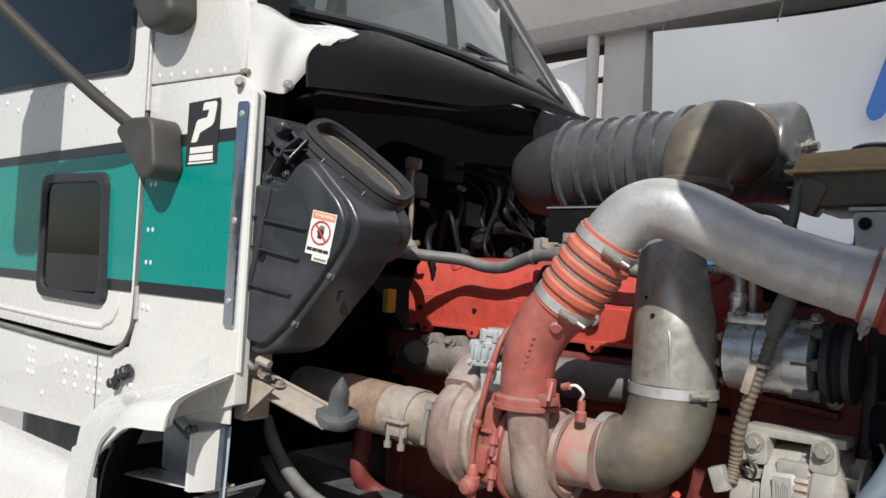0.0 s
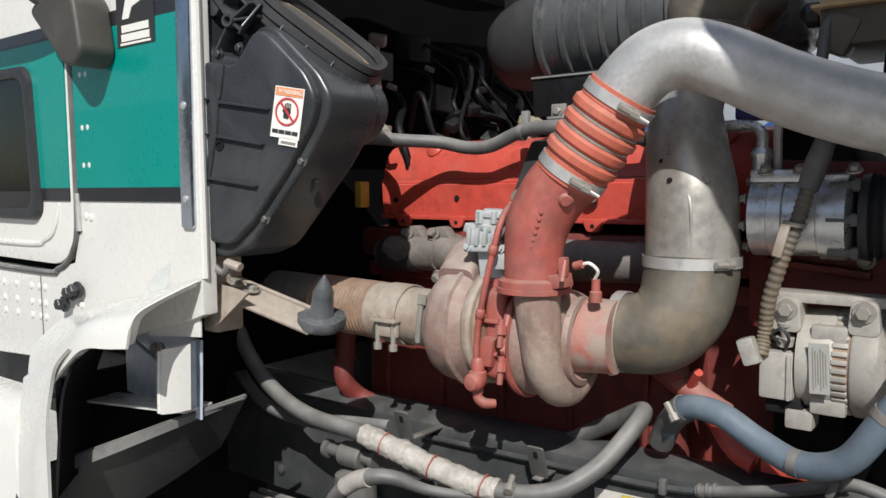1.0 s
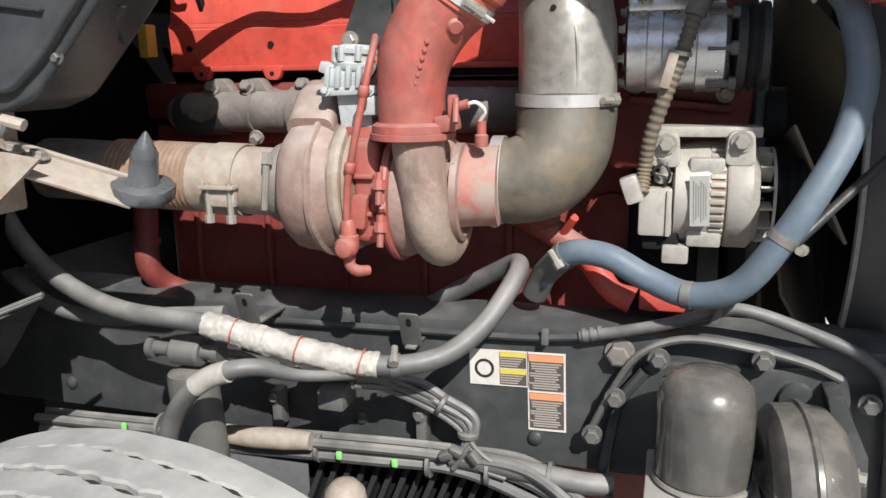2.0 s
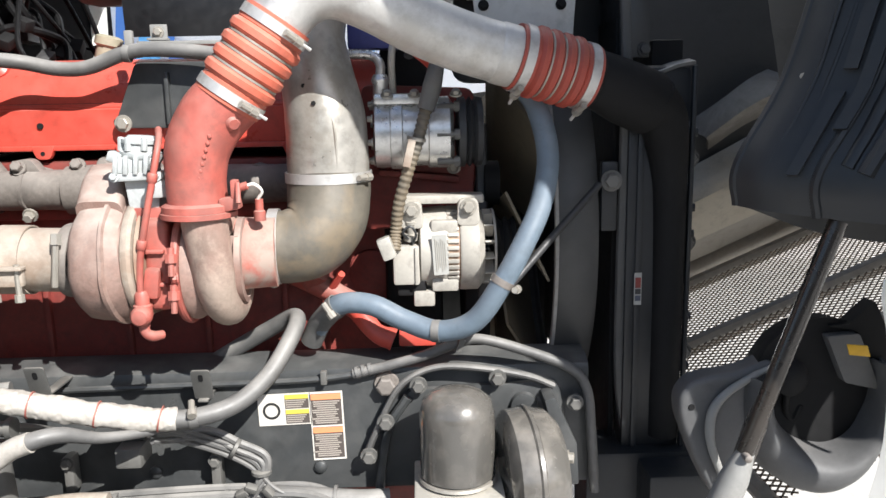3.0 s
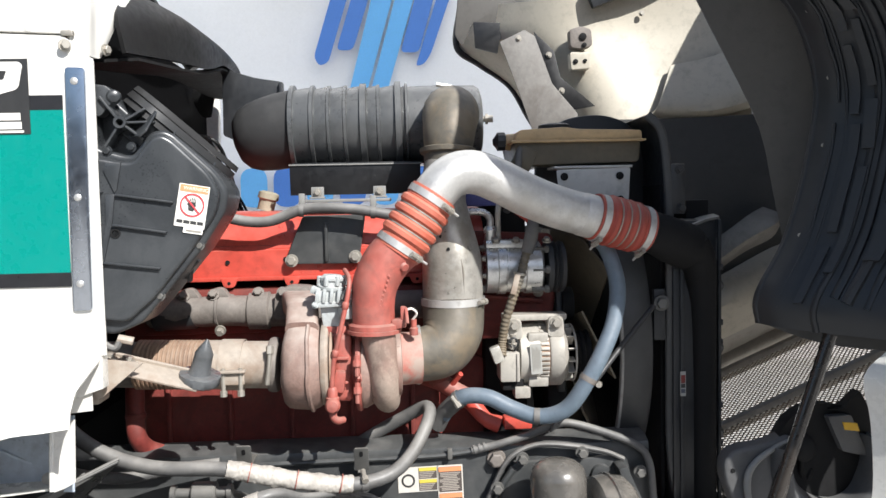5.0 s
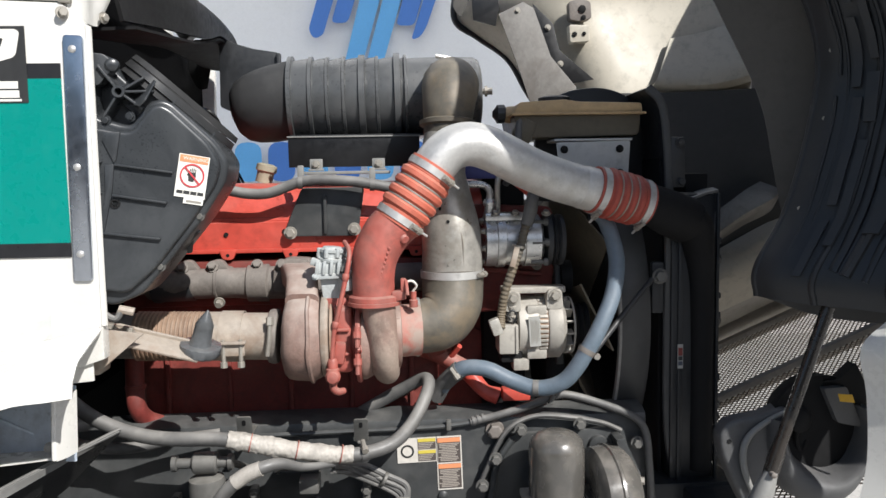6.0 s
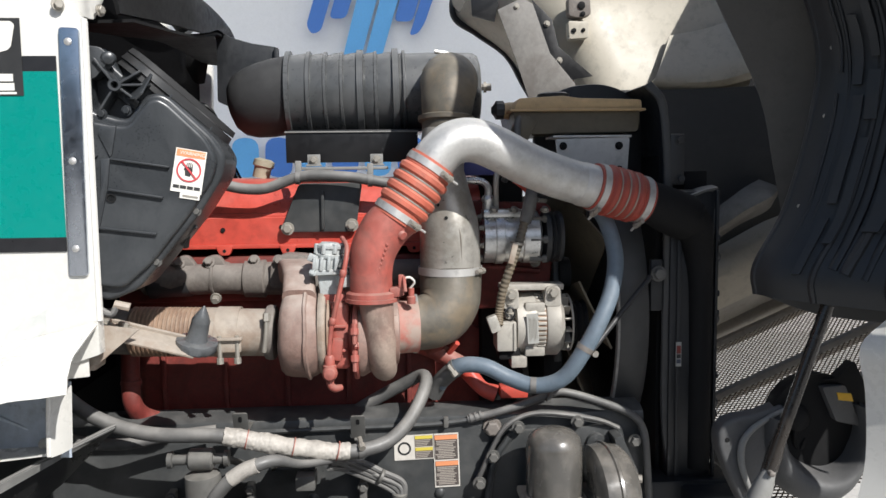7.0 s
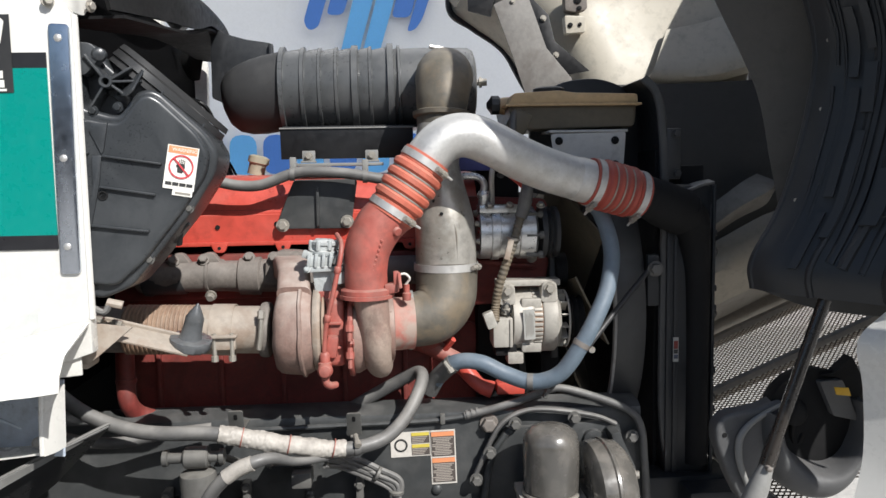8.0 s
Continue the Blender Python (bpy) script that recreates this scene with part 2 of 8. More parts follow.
M["hood_dark"] = surface("insulated_dark_panel", (0.045, 0.046, 0.046), 0.7, vary=0.25, dust=(0.12, 0.11, 0.10), dusty=0.35, bump=0.3)
M["mesh"] = surface("grille_mesh_steel", (0.15, 0.115, 0.085), 0.6, vary=0.2)
M["apron_in"] = surface("smoke_grey_apron_lining", (0.082, 0.077, 0.070), 0.7, vary=0.18, dust=(0.11, 0.10, 0.085), dusty=0.3, bump=0.2)
M["brass"] = surface("brass_fitting", (0.30, 0.23, 0.15), 0.4, metal=0.4, vary=0.15, dust=DUST, dusty=0.3)
M["blue_plastic"] = surface("blue_plastic", (0.05, 0.06, 0.22), 0.4)
M["alt_cast"] = surface("dull_cast_alternator_case", (0.42, 0.395, 0.35), 0.55, metal=0.25, vary=0.12, dust=(0.40, 0.36, 0.30), dusty=0.4, bump=0.2, grain=160, grime=0.5)
M["label_grey"] = surface("faded_rating_label", (0.36, 0.355, 0.33), 0.5, vary=0.08, bump=0.02, grime=0.2)
M["inlet_red"] = surface("pale_dusty_red_neck", (0.42, 0.13, 0.10), 0.65, vary=0.2, dust=(0.37, 0.30, 0.25), dusty=0.75, patch=9, grime=0.45, stain=(0.36, 0.31, 0.26), stained=0.85, blot=8)
M["cradle_black"] = surface("satin_black_cradle_paint", (0.009, 0.009, 0.010), 0.4, vary=0.25, dust=(0.10, 0.10, 0.10), dusty=0.15)
M["oxide"] = surface("pale_green_grey_actuator", (0.42, 0.45, 0.45), 0.5, vary=0.12, dust=(0.6, 0.57, 0.52), dusty=0.4, grime=0.5, stain=(0.28, 0.29, 0.28), stained=0.5, blot=16, bump=0.25)
M["scuff"] = surface("rubbed_paint", (0.60, 0.61, 0.58), 0.6, vary=0.16, patch=12, bump=0.02, grime=0.12)
M["apron_rubber"] = surface("black_apron_rubber", (0.007, 0.007, 0.0075), 0.42, vary=0.3, dust=(0.05, 0.048, 0.045), dusty=0.15, bump=0.2, spec=0.12)
# near-black, so that the colour itself gives the shade of bay and cab
M["void"] = surface("black_in_place_of_shade", (0.0045, 0.0045, 0.005), 0.9, vary=0.3, bump=0.0, spec=0.03)
M["mirror_black"] = surface("weathered_black_mirror_plastic", (0.045, 0.042, 0.036), 0.55, vary=0.15, dust=(0.22, 0.2, 0.17), dusty=0.35, bump=0.1)
M["guard"] = surface("dusty_rubber_guard", (0.028, 0.028, 0.028), 0.36, vary=0.25, dust=(0.18, 0.175, 0.165), dusty=0.35, bump=0.15)
# pale colour that stands for the sky's sheen on the dark guard
M["guard_lip"] = surface("pale_rubber_for_sheen", (0.17, 0.168, 0.16), 0.5, vary=0.25, dust=(0.42, 0.41, 0.39), dusty=0.5, bump=0.15)
M["cone_rubber"] = surface("cracked_grey_rubber", (0.075, 0.08, 0.085), 0.32, vary=0.3, dust=(0.26, 0.26, 0.25), dusty=0.35, bump=0.4, grain=140, grime=0.5)
# pale blue base colour carries the skylight that falls on the plate
M["sky_tinted_plate"] = surface("plate_tinted_for_skylight", (0.60, 0.68, 0.78), 0.35, metal=0.1, vary=0.15, dust=DUST, dusty=0.3)
M["filter_grey"] = surface("dusty_grey_filter_mesh", (0.10, 0.092, 0.08), 0.8, vary=0.3, grain=260, bump=0.4)
M["tan"] = surface("tan_filter_paper", (0.33, 0.24, 0.14), 0.8, vary=0.25, grain=90)
M["shroud"] = surface("dark_shroud_plastic", (0.045, 0.045, 0.045), 0.5, vary=0.2, dust=(0.22, 0.215, 0.2), dusty=0.34)
M["shroud_lip"] = surface("scraped_pale_plastic_edge", (0.30, 0.29, 0.27), 0.6, vary=0.3, grime=0.5)
M["fan"] = surface("tan_fan_plastic", (0.17, 0.14, 0.095), 0.6, vary=0.2, dust=(0.2, 0.17, 0.13), dusty=0.3)
M["bracket_white"] = surface("pale_painted_bracket", (0.52, 0.52, 0.50), 0.5, vary=0.08, dust=DUST, dusty=0.3)
M["lime"] = surface("lime_paint_mark", (0.25, 0.65, 0.18), 0.5, vary=0.1)
M["yellow_sun"] = surface("yellow_label_print", (0.62, 0.36, 0.02), 0.5, vary=0.08)
M["shell_grey"] = surface("dark_grey_moulded_plastic", (0.085, 0.086, 0.088), 0.55, vary=0.2, dust=DUST, dusty=0.15, bump=0.15)
# grey of small fittings; on the cowl duct it stands for shaded white paint
M["grey_and_shade"] = surface("mid_grey_also_for_shade", (0.23, 0.23, 0.22), 0.6, vary=0.15, dust=DUST, dusty=0.3)
M["strut"] = surface("black_strut_paint", (0.02, 0.016, 0.013), 0.25, vary=0.15, dust=(0.12, 0.10, 0.08), dusty=0.15, coat=0.4)
M["cap_tan"] = surface("yellowed_grey_cap", (0.33, 0.30, 0.22), 0.5, vary=0.15)
M["yellow_tag"] = surface("yellow_plastic_tag", (0.45, 0.30, 0.04), 0.5, vary=0.1)
M["lintel"] = surface("grey_concrete_beam", (0.36, 0.34, 0.32), 0.85, vary=0.1, grain=25, bump=0.2)
M["greyink"] = surface("grey_print", (0.07, 0.08, 0.11), 0.5, vary=0.08, bump=0.0)


def glass(name, tint, rough=0.03):
    m = bpy.data.materials.new(name)
    m.use_nodes = True
    b = m.node_tree.nodes["Principled BSDF"]
    b.inputs["Base Color"].default_value = (*tint, 1)
    b.inputs["Roughness"].default_value = rough
    b.inputs["Transmission Weight"].default_value = 0.85
    b.inputs["IOR"].default_value = 1.45
    return m


M["glass"] = glass("tinted_glass", (0.15, 0.185, 0.18), 0.0)
M["dark_glass"] = glass("dark_tinted_glass", (0.02, 0.022, 0.024), 0.0)


def sheeting(name, colour):
    """Thin sheet that lets part of the light through."""
    m = bpy.data.materials.new(name)
    m.use_nodes = True
    nd, ln = m.node_tree.nodes, m.node_tree.links
    a, b, x = nd.new("ShaderNodeBsdfDiffuse"), nd.new("ShaderNodeBsdfTranslucent"), nd.new("ShaderNodeMixShader")
    a.inputs[0].default_value = b.inputs[0].default_value = (*colour, 1)
    x.inputs[0].default_value = 0.85
    ln.new(a.outputs[0], x.inputs[1])
    ln.new(b.outputs[0], x.inputs[2])
    ln.new(x.outputs[0], nd["Material Output"].inputs[0])
    return m


# for the added canopy; lets through enough sun to set the banner's brightness
M["canopy"] = sheeting("translucent_sun_screen", (0.93, 0.93, 0.93))

# ---- mesh tools ----


def thing(name, label, category, at=(0, 0, 0), group="", kind=""):
    e = new(name)
    e.empty_display_size = 0.05
    e.location = at
    return tagged(e, label, category, group, kind)


def finish(name, bm, material, sharp=38):
    """Links a bmesh made in world places as one mesh object with its origin in its middle."""
    bmesh.ops.recalc_face_normals(bm, faces=bm.faces)
    lo = Vector([min(v.co[k] for v in bm.verts) for k in range(3)])
    hi = Vector([max(v.co[k] for v in bm.verts) for k in range(3)])
    c = (lo + hi) / 2
    bmesh.ops.translate(bm, verts=bm.verts, vec=-c)
    me = bpy.data.meshes.new(name)
    bm.to_mesh(me)
    bm.free()
    me.polygons.foreach_set("use_smooth", [True] * len(me.polygons))
    me.set_sharp_from_angle(angle=radians(sharp))
    me.materials.append(M[material])
    ob = new(name, me)
    ob.location = c
    return ob


def root(ob):
    at = Vector()
    while ob:
        at = at + ob.location if ob.parent is None else at + (ob.matrix_parent_inverse.translation + ob.location)
        ob = ob.parent
    return at


def part(name, bm, material, parent, label="", sharp=38):
    ob = finish(name, bm, material, sharp)
    ob.parent = parent
    ob.matrix_parent_inverse = Matrix.Translation(-root(parent))
    if label:
        ob["label"] = label
    return ob


def single(name, bm, material, label, category, group="", kind="", sharp=38):
    return tagged(finish(name, bm, material, sharp), label, category, group, kind)


def spline(pts, steps=8):
    """Catmull-Rom through the points."""
    p = [Vector(q) for q in pts]
    if len(p) == 2:
        return [p[0].lerp(p[1], i / steps) for i in range(steps + 1)]
    p = [2 * p[0] - p[1], *p, 2 * p[-1] - p[-2]]
    out = []
    for a, b, c, d in zip(p, p[1:], p[2:], p[3:]):
        for i in range(steps):
            t = i / steps
            out.append(0.5 * (2 * b + (c - a) * t + (2 * a - 5 * b + 4 * c - d) * t * t + (3 * b - a - 3 * c + d) * t ** 3))
    return [*out, p[-2]]


def ramp_of(values, n):
    return [float(v) for v in np.interp(np.linspace(0, 1, n), np.linspace(0, 1, len(values)), values)]


def tube(pts, r, seg=16, steps=8, bm=None, flat=1.0, up=(0, 0, 1), cap=True):
    """A round (or flattened) bar swept through points; r: one radius, or several spread along it."""
    bm = bm or bmesh.new()
    line = spline(pts, steps)
    rs = ramp_of(r, len(line)) if hasattr(r, "__len__") else [r] * len(line)
    rings, side = [], None
    for i, c in enumerate(line):
        d = (line[min(i + 1, len(line) - 1)] - line[max(i - 1, 0)]).normalized()
        if side is None:
            side = d.cross(Vector(up))
            if side.length < 0.05:
                side = d.cross(Vector((1, 0, 0)))
        side = (side - d * side.dot(d)).normalized()
        top = side.cross(d)
        rings.append([bm.verts.new(c + rs[i] * (side * math.cos(a) + flat * top * math.sin(a))) for a in (2 * math.pi * k / seg for k in range(seg))])
    for a, b in zip(rings, rings[1:]):
        for k in range(seg):
            bm.faces.new((a[k], a[(k + 1) % seg], b[(k + 1) % seg], b[k]))
    if cap:
        bm.faces.new(rings[0][::-1])
        bm.faces.new(rings[-1])
    return bm


def lathe(at, axis, profile, seg=28, bm=None, start=0.0, sweep=360.0):
    """A turned shape: profile of (distance along the axis, radius)."""
    bm = bm or bmesh.new()
    q = Vector(axis).to_track_quat("Z", "Y")
    at = Vector(at)
    n = seg if sweep == 360.0 else seg + 1
    rings = []
    for h, r in profile:
        rings.append([bm.verts.new(at + q @ Vector((r * math.cos(a), r * math.sin(a), h))) for a in (radians(start + sweep * k / seg) for k in range(n))])
    for a, b in zip(rings, rings[1:]):
        for k in range(seg):
            bm.faces.new((a[k], a[(k + 1) % n], b[(k + 1) % n], b[k]))
    if sweep == 360.0:
        bm.faces.new(rings[0][::-1])
        bm.faces.new(rings[-1])
    return bm


def hoop(at, axis, profile, seg=36, bm=None):
    """A turned ring: a closed profile of (distance along the axis, radius)."""
    bm = bm or bmesh.new()
    q = Vector(axis).to_track_quat("Z", "Y")
    at = Vector(at)
    rings = [[bm.verts.new(at + q @ Vector((r * math.cos(a), r * math.sin(a), h))) for a in (2 * math.pi * k / seg for k in range(seg))] for h, r in profile]
    for a, b in zip(rings, rings[1:] + rings[:1]):
        for k in range(seg):
            bm.faces.new((a[k], a[(k + 1) % seg], b[(k + 1) % seg], b[k]))
    return bm


def crumple(bm, scale, depth):
    """Pushes the places of a mesh about by smooth noise."""
    for v in bm.verts:
        v.co += depth * noise.noise_vector(v.co * scale)
    return bm


def box(c, size, rot=(0, 0, 0), bevel=0.004, bm=None, seg=2):
    own = bmesh.new()
    bmesh.ops.create_cube(own, size=1, matrix=pose(*c, *rot) @ Matrix.Diagonal((*size, 1)))
    if bevel:
        bmesh.ops.bevel(own, geom=own.edges[:], offset=min(bevel, min(size) * 0.45), segments=seg, affect="EDGES", profile=0.6)
    return join(bm, own)


def join(bm, own):
    if bm is None:
        return own
    me = bpy.data.meshes.new("scratch")
    own.to_mesh(me)
    own.free()
    bm.from_mesh(me)
    bpy.data.meshes.remove(me)
    return bm


def prism(outline, place, depth, bevel=0.003, bm=None, seg=2):
    """A flat outline (u, v) in the plane of the matrix place, thickened along its z by depth."""
    own = bmesh.new()
    low = [own.verts.new(place @ Vector((u, v, 0))) for u, v in outline]
    f = own.faces.new(low)
    got = bmesh.ops.extrude_face_region(own, geom=[f])
    n = place.to_3x3() @ Vector((0, 0, depth))
    bmesh.ops.translate(own, verts=[g for g in got["geom"] if isinstance(g, bmesh.types.BMVert)], vec=n)
    bmesh.ops.recalc_face_normals(own, faces=own.faces)
    if bevel:
        bmesh.ops.bevel(own, geom=[e for e in own.edges if e.calc_face_angle(3.0) > 0.6], offset=bevel, segments=seg, affect="EDGES", profile=0.6, clamp_overlap=True)
    return join(bm, own)


def side(y):
    """The plane that faces the near side of the truck at depth y: u ahead, v up, thickness away from the viewer."""
    return Matrix(((1, 0, 0, 0), (0, 0, 1, y), (0, 1, 0, 0), (0, 0, 0, 1)))


def rounded(points, r, n=5):
    """The outline with its corners rounded."""
    out = []
    for i, p in enumerate(points):
        p, a, b = Vector(p), Vector(points[i - 1]), Vector(points[(i + 1) % len(points)])
        k = min(r, (a - p).length * 0.45, (b - p).length * 0.45)
        s, e = p + (a - p).normalized() * k, p + (b - p).normalized() * k
        for j in range(n + 1):
            t = j / n
            out.append(tuple((1 - t) ** 2 * s + 2 * t * (1 - t) * p + t * t * e))
    return out


def sheet(rows, thick=0.004, fine=4, bm=None):
    """A curved panel through a grid of places (rows of the same length), with thickness."""
    own = bmesh.new()
    lines = [spline(r, fine) for r in rows]
    cols = [spline(c, fine) for c in zip(*lines)]
    vs = [[own.verts.new(p) for p in c] for c in cols]
    for a, b in zip(vs, vs[1:]):
        for k in range(len(a) - 1):
            own.faces.new((a[k], a[k + 1], b[k + 1], b[k]))
    bmesh.ops.recalc_face_normals(own, faces=own.faces)
    bmesh.ops.solidify(own, geom=own.faces[:], thickness=thick)
    return join(bm, own)


def bolt(at, axis=(0, -1, 0), r=0.009, h=0.008, washer=True, bm=None):
    """A flanged hexagon bolt head."""
    bm = bm or bmesh.new()
    if washer:
        lathe(at, axis, [(0, r * 1.45), (h * 0.25, r * 1.4)], 14, bm)
    lathe(at, axis, [(h * 0.2, r), (h * 0.9, r), (h, r * 0.85)], 6, bm)
    return bm


def bolts(parent, places, axis=(0, -1, 0), r=0.009, h=0.008, material="bolt"):
    for p in places:
        part("bolt", bolt(p, axis, r, h), material, parent, sharp=25)


def clamp(parent, at, axis, r, width=0.014, screw=(0, -1, 0), material="steel", name="hose_clamp"):
    """A steel band round a hose, with its screw."""
    a = Vector(axis).normalized()
    w = width / 2
    band = part(name, hoop(Vector(at) - a * w, a, [(0, r), (0, r + 0.0022), (width, r + 0.0022), (width, r)], 36), material, parent)
    s = Vector(screw)
    s = (s - a * s.dot(a)).normalized()
    t = a.cross(s)
    p = Vector(at) + s * (r + 0.007)
    part("clamp_screw", lathe(p - t * 0.016, t, [(0, 0.0055), (0.02, 0.0055), (0.02, 0.008), (0.032, 0.008)], 8), "bolt", band)
    return band


# ---- ground and surroundings ----
_bm = bmesh.new()
bmesh.ops.create_grid(_bm, x_segments=2, y_segments=2, size=400)
single("ground", _bm, "concrete", "pale dusty concrete yard in full sun", "ground", kind="structure")


# unseen wall, added to give the door glass a dark reflection
single("wall_south", box((0, -14.0, 2.2), (60, 0.3, 4.4), bevel=0), "yard_wall", "dark unseen wall across the yard, added for the glass to reflect", "wall", kind="structure")


# ---- frame rail ----
def frame_rail():
    t = thing("frame_rail", "dusty black painted steel chassis rail under the engine", "chassis rail", (-1.3, 1.21, 0.8))
    c = [(1.175, 0.79), (1.26, 0.79), (1.26, 0.80), (1.19, 0.802), (1.19, 1.018), (1.26, 1.03), (1.26, 1.04), (1.20, 1.036), (1.18, 1.026), (1.175, 1.012)]
    bm = bmesh.new()
    a = [bm.verts.new((-3.4, y, z)) for y, z in c]
    b = [bm.verts.new((-0.22, y, z)) for y, z in c]
    bm.faces.new(a)
    bm.faces.new(b[::-1])
    for i in range(len(c)):
        j = (i + 1) % len(c)
        bm.faces.new((a[i], b[i], b[j], a[j]))
    part("channel", bm, "frame_black", t)
    for k in range(9):
        x = -2.9 + 0.31 * k
        part("rivet", lathe((x, 1.176, 0.835), (0, -1, 0), [(0, 0.013), (0.006, 0.012), (0.010, 0.006)], 12), "frame_black", t)
    part("far_channel", box((-1.8, 2.03, 0.91), (3.2, 0.09, 0.25), bevel=0.006), "frame_black", t)
    part("cross_tube", tube([(-1.75, 1.2, 0.9), (-1.75, 2.0, 0.9)], 0.05, 12, 3), "frame_black", t)
    return t


frame_rail()


# ---- engine ----
def engine():
    t = thing("diesel_engine", "red painted six-cylinder diesel engine, dusty, in an open bay", "engine", (-1.0, 1.6, 0.9))
    # block, side cover and head take the shade-darkened red
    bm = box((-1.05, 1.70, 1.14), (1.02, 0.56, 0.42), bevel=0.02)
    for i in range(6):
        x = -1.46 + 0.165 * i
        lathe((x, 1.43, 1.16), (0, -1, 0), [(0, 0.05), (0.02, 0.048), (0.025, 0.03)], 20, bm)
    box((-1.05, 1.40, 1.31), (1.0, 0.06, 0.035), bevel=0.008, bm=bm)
    part("engine_block", bm, "red_block", t, "red cast engine block, coloured darker for its shade")
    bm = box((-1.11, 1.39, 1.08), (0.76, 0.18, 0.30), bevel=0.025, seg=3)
    cover = part("side_cover", bm, "red_block", t, "red ribbed side cover, coloured darker for its shade")
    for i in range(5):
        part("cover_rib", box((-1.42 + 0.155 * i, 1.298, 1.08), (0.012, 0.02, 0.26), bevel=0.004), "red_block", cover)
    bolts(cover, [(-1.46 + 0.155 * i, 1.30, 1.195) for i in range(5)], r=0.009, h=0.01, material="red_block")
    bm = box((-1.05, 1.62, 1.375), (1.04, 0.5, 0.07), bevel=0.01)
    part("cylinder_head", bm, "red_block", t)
    part("oil_sump", box((-1.02, 1.70, 0.78), (0.95, 0.42, 0.36), bevel=0.03), "dark", t)
    part("bell_housing", lathe((-1.54, 1.68, 1.12), (-1, 0, 0), [(0, 0.30), (0.06, 0.29), (0.25, 0.22), (0.9, 0.20)], 32), "dark", t)
    # valve cover: skirt, seam and sloping crown
    c = [(1.372, 1.432), (1.368, 1.515), (1.376, 1.52), (1.378, 1.527), (1.386, 1.575), (1.41, 1.598), (1.46, 1.612), (1.62, 1.615), (1.86, 1.6), (1.88, 1.432)]
    bm = bmesh.new()
    a = [bm.verts.new((-1.50, y, z)) for y, z in c]
    b = [bm.verts.new((-0.60, y, z)) for y, z in c]
    bm.faces.new(a)
    bm.faces.new(b[::-1])
    for i in range(len(c)):
        j = (i + 1) % len(c)
        bm.faces.new((a[i], b[i], b[j], a[j]))
    bmesh.ops.bevel(bm, geom=bm.edges[:], offset=0.004, segments=2, affect="EDGES")
    cover = part("valve_cover", bm, "red", t, "bright red painted valve cover")
    part("cover_seam", box((-1.05, 1.3785, 1.5215), (0.89, 0.006, 0.004), bevel=0), "dark", cover)
    for x in (-1.425, -1.272, -1.109, -0.941, -0.78):
        bm = prism(rounded([(x - 0.024, 1.442), (x - 0.013, 1.415), (x + 0.013, 1.415), (x + 0.024, 1.442)], 0.008), side(1.358), 0.016)
        lug = part("cover_lug", bm, "red", cover)
        part("lug_hole", lathe((x, 1.360, 1.427), (0, -1, 0), [(0, 0.0045), (0.003, 0.0045)], 10), "dark", lug)
    part("flange_rail", box((-1.05, 1.366, 1.437), (0.89, 0.008, 0.010), bevel=0.002), "red", cover)
    for x in (-1.36, -0.70):
        part("vent_boss", lathe((x, 1.40, 1.592), (0, -0.9, 0.5), [(-0.02, 0.022), (0.006, 0.020), (0.010, 0.013), (0.012, 0.008)], 18), "red", cover)
    for x, z in ((-1.454, 1.476), (-1.276, 1.481), (-1.125, 1.487)):
        part("plug_hole", lathe((x, 1.374, z), (0, -1, 0), [(0, 0.006), (0.008, 0.006)], 12), "dark", cover)
    return t


def lifting_plate():
    t = thing("mount_plate", "black steel mounting plate bolted on the valve cover", "bracket", (-1.02, 1.36, 1.47))
    o = rounded([(-1.075, 1.60), (-1.127, 1.474), (-0.932, 1.472), (-0.912, 1.60)], 0.012)
    part("plate", prism(o, side(1.352), 0.012), "frame_black", t)
    part("rib", box((-1.015, 1.347, 1.53), (0.008, 0.012, 0.10), bevel=0.002), "frame_black", t)
    bolts(t, [(-1.107, 1.352, 1.483), (-0.941, 1.352, 1.49)], r=0.012, h=0.012)
    return t


